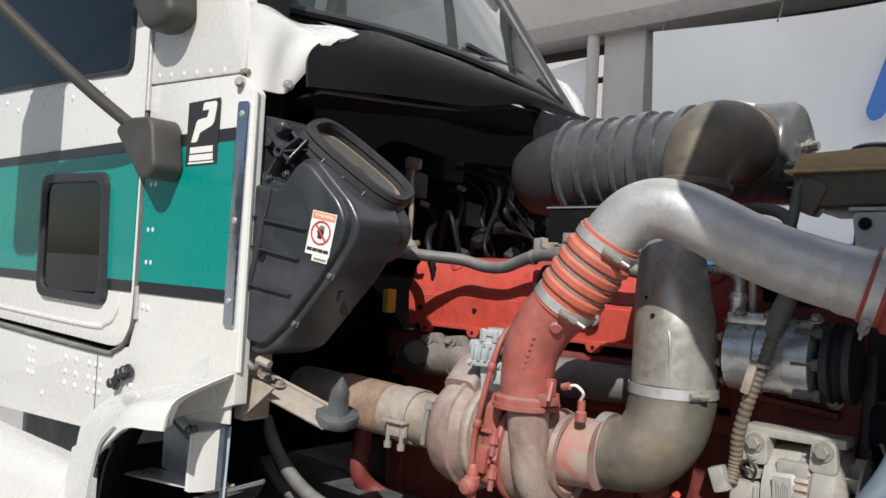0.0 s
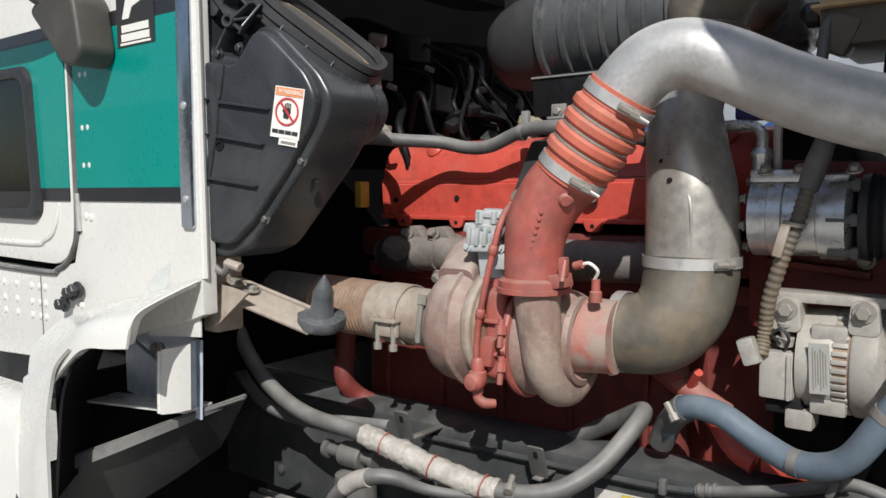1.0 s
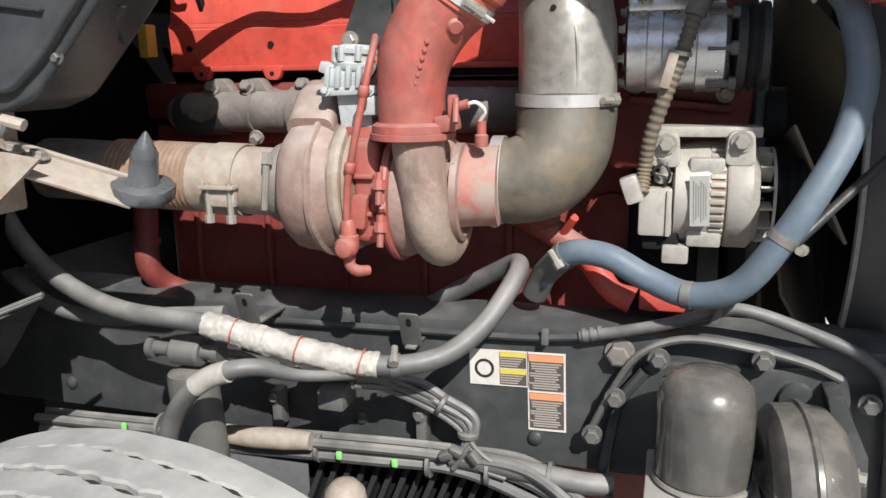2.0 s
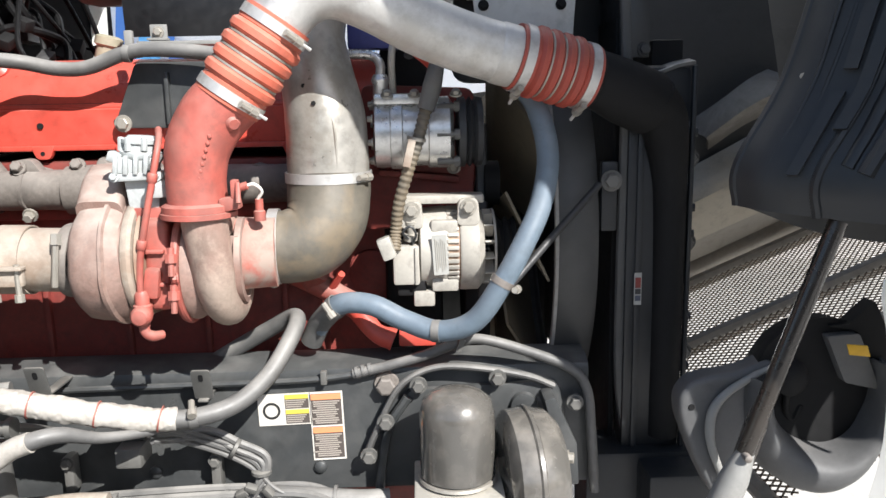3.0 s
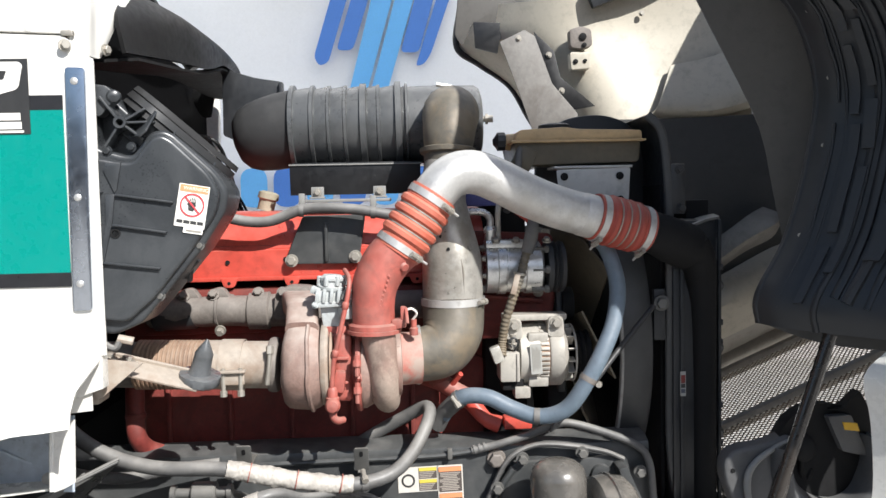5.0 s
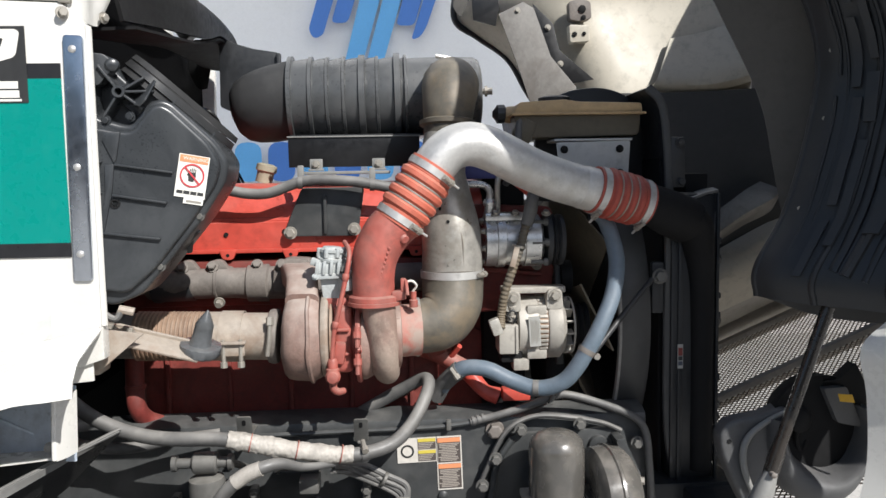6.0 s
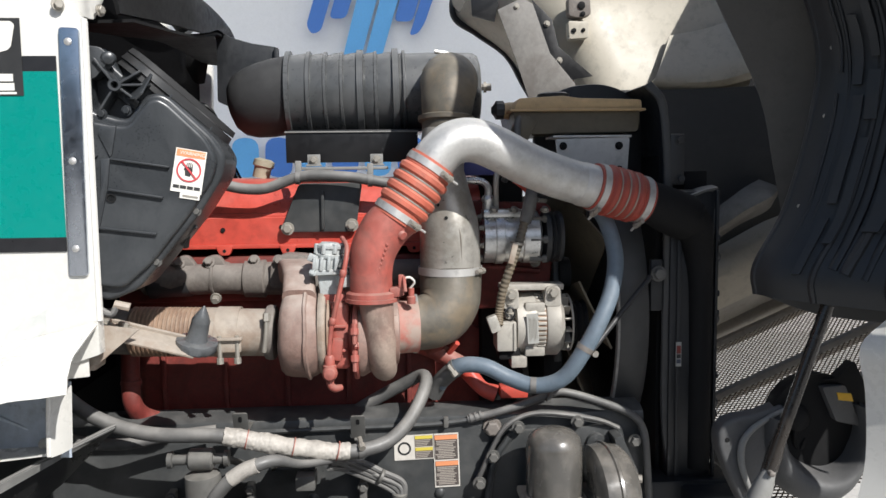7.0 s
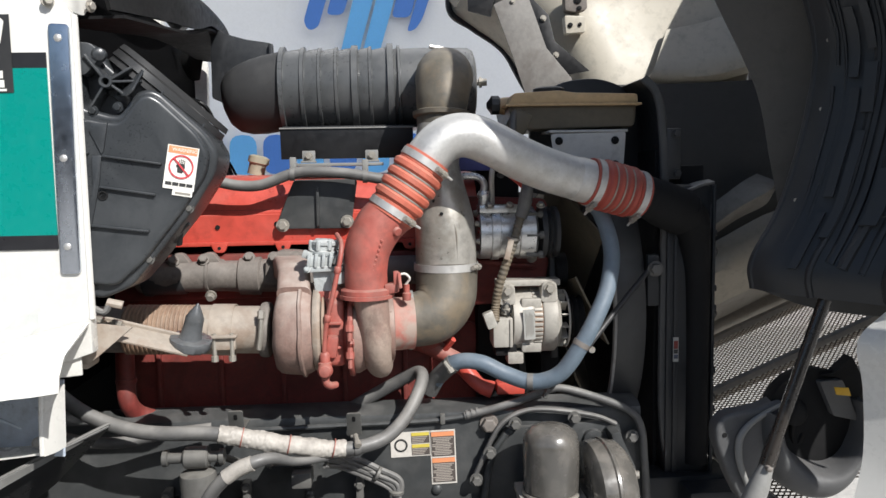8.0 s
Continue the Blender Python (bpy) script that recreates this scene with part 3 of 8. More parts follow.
def exhaust_manifold():
    t = thing("exhaust_manifold", "grey-brown heat-stained cast exhaust manifold below the valve cover", "manifold", (-1.2, 1.34, 1.31))
    Y = 1.335
    bm = tube([(-1.47, Y + 0.01, 1.352), (-1.42, Y, 1.357), (-1.30, Y, 1.358), (-1.19, Y, 1.357), (-1.08, Y, 1.357), (-0.9, Y + 0.01, 1.36), (-0.70, Y + 0.02, 1.36)], [0.034, 0.038, 0.0395, 0.041, 0.044, 0.04, 0.036], 24)
    lathe((-1.296, Y, 1.358), (1, 0, 0), [(-0.005, 0.039), (-0.003, 0.0425), (0.003, 0.0425), (0.005, 0.039)], 24, bm)
    lathe((-1.215, Y, 1.357), (1, 0, 0), [(-0.004, 0.04), (0.0, 0.047), (0.05, 0.049), (0.056, 0.04)], 24, bm)
    crumple(bm, 30, 0.0018)
    part("casting", bm, "iron", t)
    for x in (-1.40, -1.28, -1.10, -0.85):
        part("runner", tube([(x, Y, 1.365), (x, 1.42, 1.37)], 0.034, 12, 3), "iron", t)
    part("sleeve", lathe((-1.462, Y + 0.006, 1.352), (1, -0.04, 0.02), [(0, 0.034), (0.006, 0.042), (0.02, 0.0435), (0.026, 0.041), (0.105, 0.041), (0.112, 0.038)], 28), "black", t, "black sleeve on the manifold end")
    for x in (-1.372, -1.296):
        o = rounded([(x - 0.034, 1.386), (x - 0.013, 1.418), (x + 0.014, 1.42), (x + 0.036, 1.388)], 0.012)
        part("ear", prism(o, side(Y - 0.012), 0.03, 0.004), "iron", t)
    # flange block above the turbine
    o = rounded([(-1.148, 1.338), (-1.142, 1.405), (-1.112, 1.424), (-1.052, 1.42), (-1.03, 1.40), (-1.022, 1.338)], 0.014)
    blk = part("flange_block", prism(o, side(Y - 0.055), 0.07, 0.006), "iron", t, "dusty cast flange block over the turbine")
    for x, z in ((-1.122, 1.408), (-1.066, 1.408), (-1.095, 1.366)):
        part("bolt", bolt((x, Y - 0.055, z), (0, -1, 0.25), 0.0105, 0.014), "iron", blk, sharp=25)
    bolts(t, [(-1.303, Y - 0.016, 1.402), (-1.378, Y - 0.016, 1.40), (-1.19, Y - 0.014, 1.404)], (0, -1, 0.5), r=0.011, h=0.016, material="iron")
    bolts(t, [(-1.288, Y - 0.02, 1.312)], (0, -1, -0.4), r=0.010, h=0.018, material="bolt")
    return t


def exhaust_pipe():
    t = thing("exhaust_pipe", "tan dusty exhaust outlet pipe with steel bellows and clamps", "pipe", (-1.3, 1.10, 1.21))
    ax = (1, 0, -0.03)
    z = lambda x: 1.267 - 0.03 * (x + 1.3)
    part("rear_pipe", tube([(-1.9, 1.13, 1.22), (-1.7, 1.11, 1.262), (-1.56, 1.10, z(-1.56)), (-1.42, 1.10, z(-1.42))], 0.052, 24), "iron", t)
    prof = [(0, 0.05)]
    for i in range(17):
        prof += [(0.004 + i * 0.0095, 0.0525), (0.0065 + i * 0.0095, 0.0565), (0.0105 + i * 0.0095, 0.0565), (0.0125 + i * 0.0095, 0.0525)]
    part("bellows", lathe((-1.43, 1.10, z(-1.43)), ax, prof, 32), "bellows", t, "ribbed brown steel bellows")
    part("front_pipe", lathe((-1.275, 1.10, z(-1.275)), ax, [(0, 0.05), (0.005, 0.056), (0.045, 0.056), (0.06, 0.054), (0.15, 0.054), (0.16, 0.057), (0.165, 0.054)], 32), "exhaust", t)
    part("band_clamp", hoop((-1.235, 1.10, z(-1.235)), ax, [(0, 0.056), (0, 0.0585), (0.05, 0.0585), (0.05, 0.056)], 32), "exhaust", t, "pale wide exhaust band clamp")
    bm = box((-1.20, 1.04, 1.245), (0.052, 0.012, 0.028), bevel=0.003)
    box((-1.20, 1.034, 1.262), (0.06, 0.02, 0.006), bevel=0.002, bm=bm)
    part("clamp_saddle", bm, "exhaust", t)
    for x in (-1.22, -1.182):
        part("clamp_stud", lathe((x, 1.036, 1.268), (0, 0, -1), [(0, 0.005), (0.05, 0.005), (0.05, 0.008), (0.062, 0.008)], 8), "bolt", t)
    v = part("v_band", lathe((-1.128, 1.10, z(-1.128)), ax, [(0, 0.055), (0.002, 0.061), (0.008, 0.063), (0.016, 0.063), (0.022, 0.061), (0.024, 0.055)], 32), "iron", t)
    part("v_band_bolt", tube([(-1.116, 1.037, 1.30), (-1.118, 1.033, 1.268), (-1.124, 1.036, 1.23)], 0.0055, 8, 4), "bolt", v)
    part("v_band_nut", lathe((-1.116, 1.042, 1.315), (0, -0.3, -1), [(0, 0.009), (0.018, 0.009)], 6), "bolt", v)
    return t


def turbocharger():
    t = thing("turbocharger", "rusty brown turbocharger with red painted compressor side", "turbocharger", (-0.98, 1.10, 1.13))
    c = Vector((-1.043, 1.10, 1.268))
    # turbine volute: a turned body with a parting ridge, its radius growing round the wheel
    prof = [(-0.048, 0.045), (-0.047, 0.078), (-0.043, 0.094), (-0.034, 0.104), (-0.020, 0.108), (0.002, 0.110), (0.008, 0.1105), (0.011, 0.1155), (0.016, 0.1155), (0.0185, 0.109), (0.028, 0.105), (0.036, 0.099), (0.039, 0.085), (0.040, 0.05)]
    bm = lathe(c, (1, 0, 0), prof, 64)
    for v in bm.verts:
        d = v.co - c
        a = math.atan2(d.z, -d.y)
        k = 1 + 0.035 * math.cos(a + 1.9) + 0.02 * math.cos(2 * a)
        v.co = c + Vector((d.x * (1 + 0.08 * math.cos(a + 1.2)), d.y * k, d.z * k))
    crumple(bm, 28, 0.0022)
    part("turbine_housing", bm, "turbo", t, "rusty dusty cast turbine housing")
    # duct from the volute up and back to the manifold flange
    bm = bmesh.new()
    sec = [((1.05, 1.335), (-1.082, -1.008), 0.035), ((1.09, 1.372), (-1.084, -1.012), 0.036), ((1.16, 1.388), (-1.10, -1.02), 0.034), ((1.285, 1.380), (-1.125, -1.035), 0.036)]
    rings = []
    for (y, z), (x0, x1), h in sec:
        o = rounded([(x0, -h), (x1, -h), (x1, h), (x0, h)], 0.018, 4)
        rings.append([bm.verts.new((u, y - 0.3 * v, z + 0.9 * v)) for u, v in o])
    for p, q in zip(rings, rings[1:]):
        for k in range(len(p)):
            bm.faces.new((p[k], p[(k + 1) % len(p)], q[(k + 1) % len(p)], q[k]))
    bm.faces.new(rings[0][::-1])
    bm.faces.new(rings[-1])
    part("turbine_duct", bm, "turbo", t)
    part("turbine_band", lathe((-1.005, 1.10, 1.266), (1, 0, 0), [(0, 0.088), (0.002, 0.100), (0.007, 0.103), (0.013, 0.103), (0.018, 0.099), (0.02, 0.088)], 48), "exhaust", t, "tan v-band round the turbine")
    part("heat_plate", lathe((-0.987, 1.10, 1.264), (1, 0, 0), [(0, 0.06), (0.004, 0.096), (0.010, 0.094), (0.016, 0.06)], 48), "bellows", t)
    # centre housing with its webs and lubrication bosses
    bm = lathe((-0.985, 1.10, 1.256), (1, 0, 0), [(0, 0.078), (0.012, 0.062), (0.036, 0.058), (0.055, 0.074)], 32)
    box((-0.955, 1.052, 1.262), (0.040, 0.05, 0.15), bevel=0.012, bm=bm, seg=3)
    box((-0.962, 1.03, 1.235), (0.026, 0.036, 0.05), (0, 8, 0), bevel=0.008, bm=bm)
    box((-0.968, 1.075, 1.33), (0.055, 0.06, 0.05), bevel=0.008, bm=bm)
    part("centre_housing", bm, "red_dusty", t, "dusty red centre housing")
    for z in (1.232, 1.286):
        part("web", box((-0.957, 1.024, z), (0.034, 0.012, 0.006), bevel=0.002), "red_dusty", t)
    # compressor: back plate, clamp band, scroll that runs down the front and round, inlet neck
    part("back_plate", lathe((-0.928, 1.10, 1.250), (1, 0, 0), [(0, 0.085), (0.002, 0.099), (0.008, 0.101), (0.012, 0.099), (0.014, 0.085)], 48), "red_dusty", t, "red compressor back plate")
    k = Vector((-0.868, 1.10, 1.246))
    part("scroll_face", lathe((-0.914, 1.10, 1.248), (1, 0, 0), [(0, 0.085), (0.0, 0.092), (0.008, 0.092), (0.026, 0.082), (0.05, 0.070), (0.055, 0.05)], 48), "turbo", t, "dusty grey-brown scroll face")
    path = [Vector((-0.876, 1.035, 1.352)), Vector((-0.872, 1.028, 1.315))]
    for i, a in enumerate(np.linspace(radians(-88), radians(-400), 20)):
        path.append(k + Vector((0.002 + 0.008 * min(1.0, i / 7), 0.070 * math.sin(a), 0.070 * math.cos(a))))
    bm = tube(path, [0.039, 0.033, 0.0305, 0.030, 0.029, 0.027, 0.025, 0.023, 0.020, 0.016, 0.013], 22, 4, flat=1.12)
    crumple(bm, 35, 0.0014)
    part("compressor_cover", bm, "turbo_red", t, "dusty brown compressor scroll with red overspray")
    part("scroll_tab", box((-0.872, 0.998, 1.292), (0.022, 0.008, 0.013), bevel=0.002), "turbo", t)
    part("scroll_rim", hoop((-0.838, 1.105, 1.254), (1, 0.06, 0), [(0, 0.064), (0, 0.073), (0.010, 0.073), (0.012, 0.064)], 40), "turbo", t)
    part("inlet_neck", lathe((-0.846, 1.12, 1.262), (1, 0.1, 0), [(0, 0.064), (0.02, 0.062), (0.05, 0.0605), (0.066, 0.0605)], 36), "inlet_red", t, "pale dusty red inlet neck")
    part("name_plate", box((-0.836, 1.052, 1.262), (0.016, 0.004, 0.085), (0, 0, 8), bevel=0.001), "turbo", t)
    # band clamp screws on the compressor's back plate
    for z in (1.296, 1.236):
        part("clamp_nut", lathe((-0.922, 1.0, z), (0, -0.15, -1), [(0, 0.006), (0.010, 0.006), (0.010, 0.0095), (0.024, 0.0095), (0.024, 0.005), (0.045, 0.005)], 8), "red_dusty", t, sharp=25)
    for a in (-60, 75, 130):
        p = k + Vector((-0.047, -0.098 * math.cos(radians(a - 75)), 0.098 * math.sin(radians(a - 75))))
        part("bolt", bolt(p, (-1, -0.4, 0), 0.0065, 0.009), "red_dusty", t, sharp=25)
    # oil feed line and drain, red
    part("oil_line", tube([(-0.948, 1.07, 1.478), (-0.936, 1.03, 1.462), (-0.938, 1.012, 1.43), (-0.955, 1.006, 1.355), (-0.972, 1.008, 1.285), (-0.978, 1.01, 1.235), (-0.978, 1.012, 1.205)], 0.0055, 10), "red_dusty", t, "red oil feed line")
    for q in ((-0.944, 1.009, 1.405), (-0.969, 1.008, 1.30)):
        part("line_sleeve", lathe(q, (0.2, 0, 1), [(-0.008, 0.0065), (-0.006, 0.008), (0.006, 0.008), (0.008, 0.0065)], 10), "red_dusty", t)
    bm = lathe((-0.978, 1.014, 1.225), (0, 0, -1), [(0, 0.008), (0.006, 0.0115), (0.022, 0.0115), (0.024, 0.015), (0.036, 0.015), (0.04, 0.010), (0.06, 0.009)], 12)
    part("oil_union", bm, "red_dusty", t)
    part("union_bolt", lathe((-0.977, 1.005, 1.186), (0, -1, 0), [(-0.012, 0.014), (0.0, 0.017), (0.010, 0.0165), (0.016, 0.012), (0.018, 0.004)], 14), "red_dusty", t, "dusty red union bolt")
    part("drain_line", tube([(-0.978, 1.014, 1.178), (-0.977, 1.012, 1.158), (-0.968, 1.018, 1.148), (-0.956, 1.032, 1.146)], [0.0085, 0.0085, 0.009, 0.0075], 10), "red_dusty", t)
    return t


def actuator():
    t = thing("wastegate_actuator", "pale grey-green cast actuator valve on the turbocharger", "actuator", (-0.98, 1.08, 1.31))
    o = rounded([(-1.004, 1.402), (-0.945, 1.402), (-0.952, 1.335), (-0.996, 1.335)], 0.006)
    part("body", prism(o, side(1.05), 0.055, 0.004), "oxide", t)
    part("foot_plate", box((-0.972, 1.065, 1.333), (0.066, 0.05, 0.010), bevel=0.003), "red_dusty", t)
    part("cover", box((-0.977, 1.062, 1.405), (0.086, 0.056, 0.012), (0, -2, 0), bevel=0.003), "oxide", t)
    part("side_box", box((-0.948, 1.046, 1.385), (0.026, 0.03, 0.028), (0, 0, 20), bevel=0.004), "oxide", t)
    part("mid_block", box((-0.982, 1.062, 1.422), (0.062, 0.048, 0.026), (0, 3, 6), bevel=0.004), "oxide", t)
    for k in range(4):
        part("cooling_rib", box((-1.008 + 0.016 * k, 1.036, 1.424), (0.007, 0.012, 0.030), (0, 6, 0), bevel=0.0015), "oxide", t)
    tur = part("cap", lathe((-0.978, 1.066, 1.433), (0.08, 0, 1), [(0, 0.030), (0.004, 0.033), (0.010, 0.033), (0.012, 0.028), (0.022, 0.027), (0.024, 0.031), (0.030, 0.031), (0.033, 0.022), (0.036, 0.020)], 22), "oxide", t)
    for a in (200, 250, 300, 350):
        part("cap_screw", lathe((-0.978 + 0.029 * math.cos(radians(a)), 1.066 + 0.029 * math.sin(radians(a)), 1.446), (0.08, 0, 1), [(0, 0.0055), (0.020, 0.0055), (0.022, 0.003)], 8), "oxide", tur)
    part("stub", box((-1.012, 1.05, 1.436), (0.022, 0.024, 0.016), (0, 20, 0), bevel=0.003), "oxide", t)
    part("plug", box((-0.944, 1.034, 1.428), (0.013, 0.026, 0.032), (0, 32, 10), bevel=0.004), "hose", t, "grey rubber plug")
    bolts(t, [(-1.012, 1.034, 1.405), (-0.945, 1.033, 1.405)], (0, -1, 0.2), r=0.0055, h=0.007, material="oxide")
    return t


def charge_pipe():
    """The charge-air pipe: red elbow, ribbed hose, aluminium tube, ribbed hose, dark end."""
    e = thing("charge_elbow", "dusty red cast elbow on the compressor outlet", "elbow", (-0.88, 1.04, 1.35))
    el = [(-0.883, 1.035, 1.355), (-0.884, 1.036, 1.40), (-0.878, 1.04, 1.45), (-0.852, 1.046, 1.498), (-0.818, 1.05, 1.53)]
    part("casting", tube(el, [0.047, 0.047, 0.051, 0.053, 0.052], 28), "red_dusty", e)
    part("flange", lathe((-0.883, 1.035, 1.345), (0, 0, 1), [(0, 0.05), (0.004, 0.057), (0.014, 0.057), (0.018, 0.05)], 32), "red_dusty", e)
    part("flange_band", lathe((-0.883, 1.035, 1.338), (0, 0, 1), [(0, 0.05), (0.002, 0.06), (0.01, 0.06), (0.012, 0.05)], 32), "red_dusty", e)
    bm = box((-0.828, 1.02, 1.362), (0.03, 0.03, 0.022), (0, -10, 0), bevel=0.004)
    box((-0.818, 1.012, 1.385), (0.012, 0.016, 0.03), bevel=0.003, bm=bm)
    part("clamp_lug", bm, "red_dusty", e)
    part("clamp_bolt", lathe((-0.812, 1.005, 1.395), (0.1, -0.5, -1), [(0, 0.004), (0.034, 0.004)], 8), "red_dusty", e)
    part("boss", lathe((-0.82, 1.02, 1.49), (0.5, -0.8, -0.3), [(-0.02, 0.013), (0.014, 0.012), (0.018, 0.008)], 14), "red_dusty", e)
    for i in range(7):
        part("raised_mark", box((-0.868 + 0.0035 * i, 0.9945, 1.405 + 0.0105 * i), (0.005, 0.005, 0.006), (0, -20, 0), bevel=0.0015), "red_dusty", e)
    h = thing("ribbed_hose", "orange-red ribbed silicone hose with wire rings and steel clamps", "hose", (-0.79, 1.05, 1.57), "silicone charge hoses")
    a, b = Vector((-0.83, 1.048, 1.518)), Vector((-0.742, 1.056, 1.645))
    hump(h, a, b, "silicone", 0.051, (0.6, -0.75, -0.3))
    p = thing("charge_tube", "dull aluminium charge-air tube curving over the engine", "pipe", (-0.56, 1.07, 1.62))
    pts = [(-0.762, 1.053, 1.615), (-0.735, 1.057, 1.655), (-0.70, 1.062, 1.685), (-0.655, 1.068, 1.693), (-0.60, 1.076, 1.675), (-0.52, 1.09, 1.635), (-0.44, 1.105, 1.605), (-0.345, 1.125, 1.58)]
    part("tube", tube(pts, 0.0495, 32, 10), "alu", p)
    part("swaged_end", lathe((-0.40, 1.113, 1.5935), (0.095, 0.02, -0.0255), [(0, 0.0495), (0.006, 0.0515), (0.04, 0.0515)], 32), "alu", p)
    h = thing("ribbed_hose", "dark red ribbed silicone hose with wire rings and steel clamps", "hose", (-0.30, 1.14, 1.56), "silicone charge hoses")
    a, b = Vector((-0.368, 1.12, 1.586)), Vector((-0.232, 1.150, 1.549))
    hump(h, a, b, "silicone_dark", 0.0515, (0.1, -0.4, -1))
    c = thing("cooler_inlet", "black cast inlet of the charge-air cooler", "pipe", (-0.17, 1.16, 1.5))
    part("neck", tube([(-0.245, 1.147, 1.553), (-0.205, 1.157, 1.541), (-0.165, 1.175, 1.524), (-0.115, 1.20, 1.505)], [0.049, 0.051, 0.056, 0.058], 28), "dark", c)
    part("collar", lathe((-0.236, 1.149, 1.550), (0.136, 0.03, -0.037), [(0, 0.048), (0.0, 0.054), (0.008, 0.054), (0.011, 0.05)], 28), "dark", c)


def hump(t, a, b, material, r, screw):
    d = b - a
    n = d.length
    prof = [(0, r), (0.0, r + 0.004), (0.028, r + 0.004)]
    k = 4
    w = (n - 0.056) / k
    for i in range(k):
        s = 0.028 + i * w
        prof += [(s + 0.001, r + 0.003), (s + w * 0.3, r + 0.0095), (s + w * 0.7, r + 0.0095), (s + w - 0.001, r + 0.003)]
    prof += [(n - 0.028, r + 0.004), (n, r + 0.004), (n, r)]
    part("hose_body", lathe(a, d, prof, 36), material, t)
    u = d.normalized()
    for s in (0.014, n - 0.014):
        band = clamp(t, a + u * s, u, r + 0.004, 0.016, screw)
        sc = Vector(screw)
        sc = (sc - u * sc.dot(u)).normalized()
        tt = (u.cross(sc) + sc * 0.3).normalized()
        if tt.z > 0:
            tt = -tt
        p = a + u * s + sc * (r + 0.008)
        part("t_bolt", lathe(p, tt, [(-0.008, 0.003), (0.034, 0.003)], 8), "steel", band)
    for i in range(1, k):
        s = 0.028 + i * w
        part("wire_ring", lathe(a + u * (s - 0.0025), u, [(0, r + 0.002), (0.001, r + 0.0055), (0.004, r + 0.0055), (0.005, r + 0.002)], 36), "bolt", t)


def intake():
    t = thing("intake_pipe", "grey dusty air intake pipe with steel band clamps to the turbocharger", "pipe", (-0.72, 1.2, 1.2))
    low = [(-0.80, 1.163, 1.266), (-0.765, 1.166, 1.264), (-0.725, 1.175, 1.276), (-0.700, 1.195, 1.31), (-0.695, 1.215, 1.355), (-0.695, 1.22, 1.385)]
    part("rubber_elbow", tube(low, [0.064, 0.066, 0.07, 0.074, 0.076, 0.076], 32), "rubber_grey", t, "dusty grey rubber elbow")
    up = [(-0.695, 1.22, 1.375), (-0.695, 1.22, 1.42), (-0.697, 1.222, 1.49), (-0.708, 1.228, 1.56), (-0.715, 1.24, 1.63), (-0.705, 1.26, 1.70), (-0.697, 1.27, 1.75)]
    part("steel_tube", tube(up, [0.0745, 0.0745, 0.073, 0.066, 0.058, 0.056, 0.056], 32), "pipe_grey", t, "grey painted intake tube with a weld seam")
    part("weld_seam", tube([(-0.672, 1.152, 1.40), (-0.674, 1.152, 1.47), (-0.690, 1.164, 1.54), (-0.702, 1.183, 1.60)], 0.003, 6), "pipe_grey", t)
    for q in ((-0.708, 1.154, 1.515), (-0.725, 1.165, 1.545)):
        part("rivet", lathe(q, (0, -1, 0), [(-0.004, 0.005), (0.004, 0.004)], 8), "dark", t)
    clamp(t, (-0.695, 1.22, 1.384), (0, 0, 1), 0.0768, 0.018, (0.85, -0.6, 0))
    clamp(t, (-0.789, 1.1635, 1.265), (1, 0.05, 0), 0.0655, 0.018, (0, -0.75, -0.65))
    e = thing("rubber_elbow", "dusty black rubber elbow from the air cleaner", "elbow", (-0.69, 1.35, 1.76))
    pts = [(-0.70, 1.266, 1.715), (-0.697, 1.27, 1.755), (-0.693, 1.278, 1.80), (-0.686, 1.315, 1.845), (-0.68, 1.39, 1.86), (-0.678, 1.48, 1.858)]
    part("elbow", tube(pts, [0.058, 0.06, 0.066, 0.072, 0.076, 0.078], 32), "rubber_grey", e)
    part("collar", lathe((-0.6975, 1.27, 1.745), (0.03, 0.1, 1), [(0, 0.06), (0.004, 0.07), (0.014, 0.071), (0.018, 0.062)], 32), "rubber_grey", e)
    part("mouth_bead", hoop((-0.679, 1.452, 1.859), (0, 1, 0), [(0, 0.076), (0, 0.081), (0.012, 0.081), (0.012, 0.076)], 32), "rubber_grey", e)
    part("clamp_screw", lathe((-0.715, 1.455, 1.950), (1, 0.1, -0.2), [(0, 0.006), (0.02, 0.006), (0.02, 0.008), (0.06, 0.006)], 8), "steel", e)


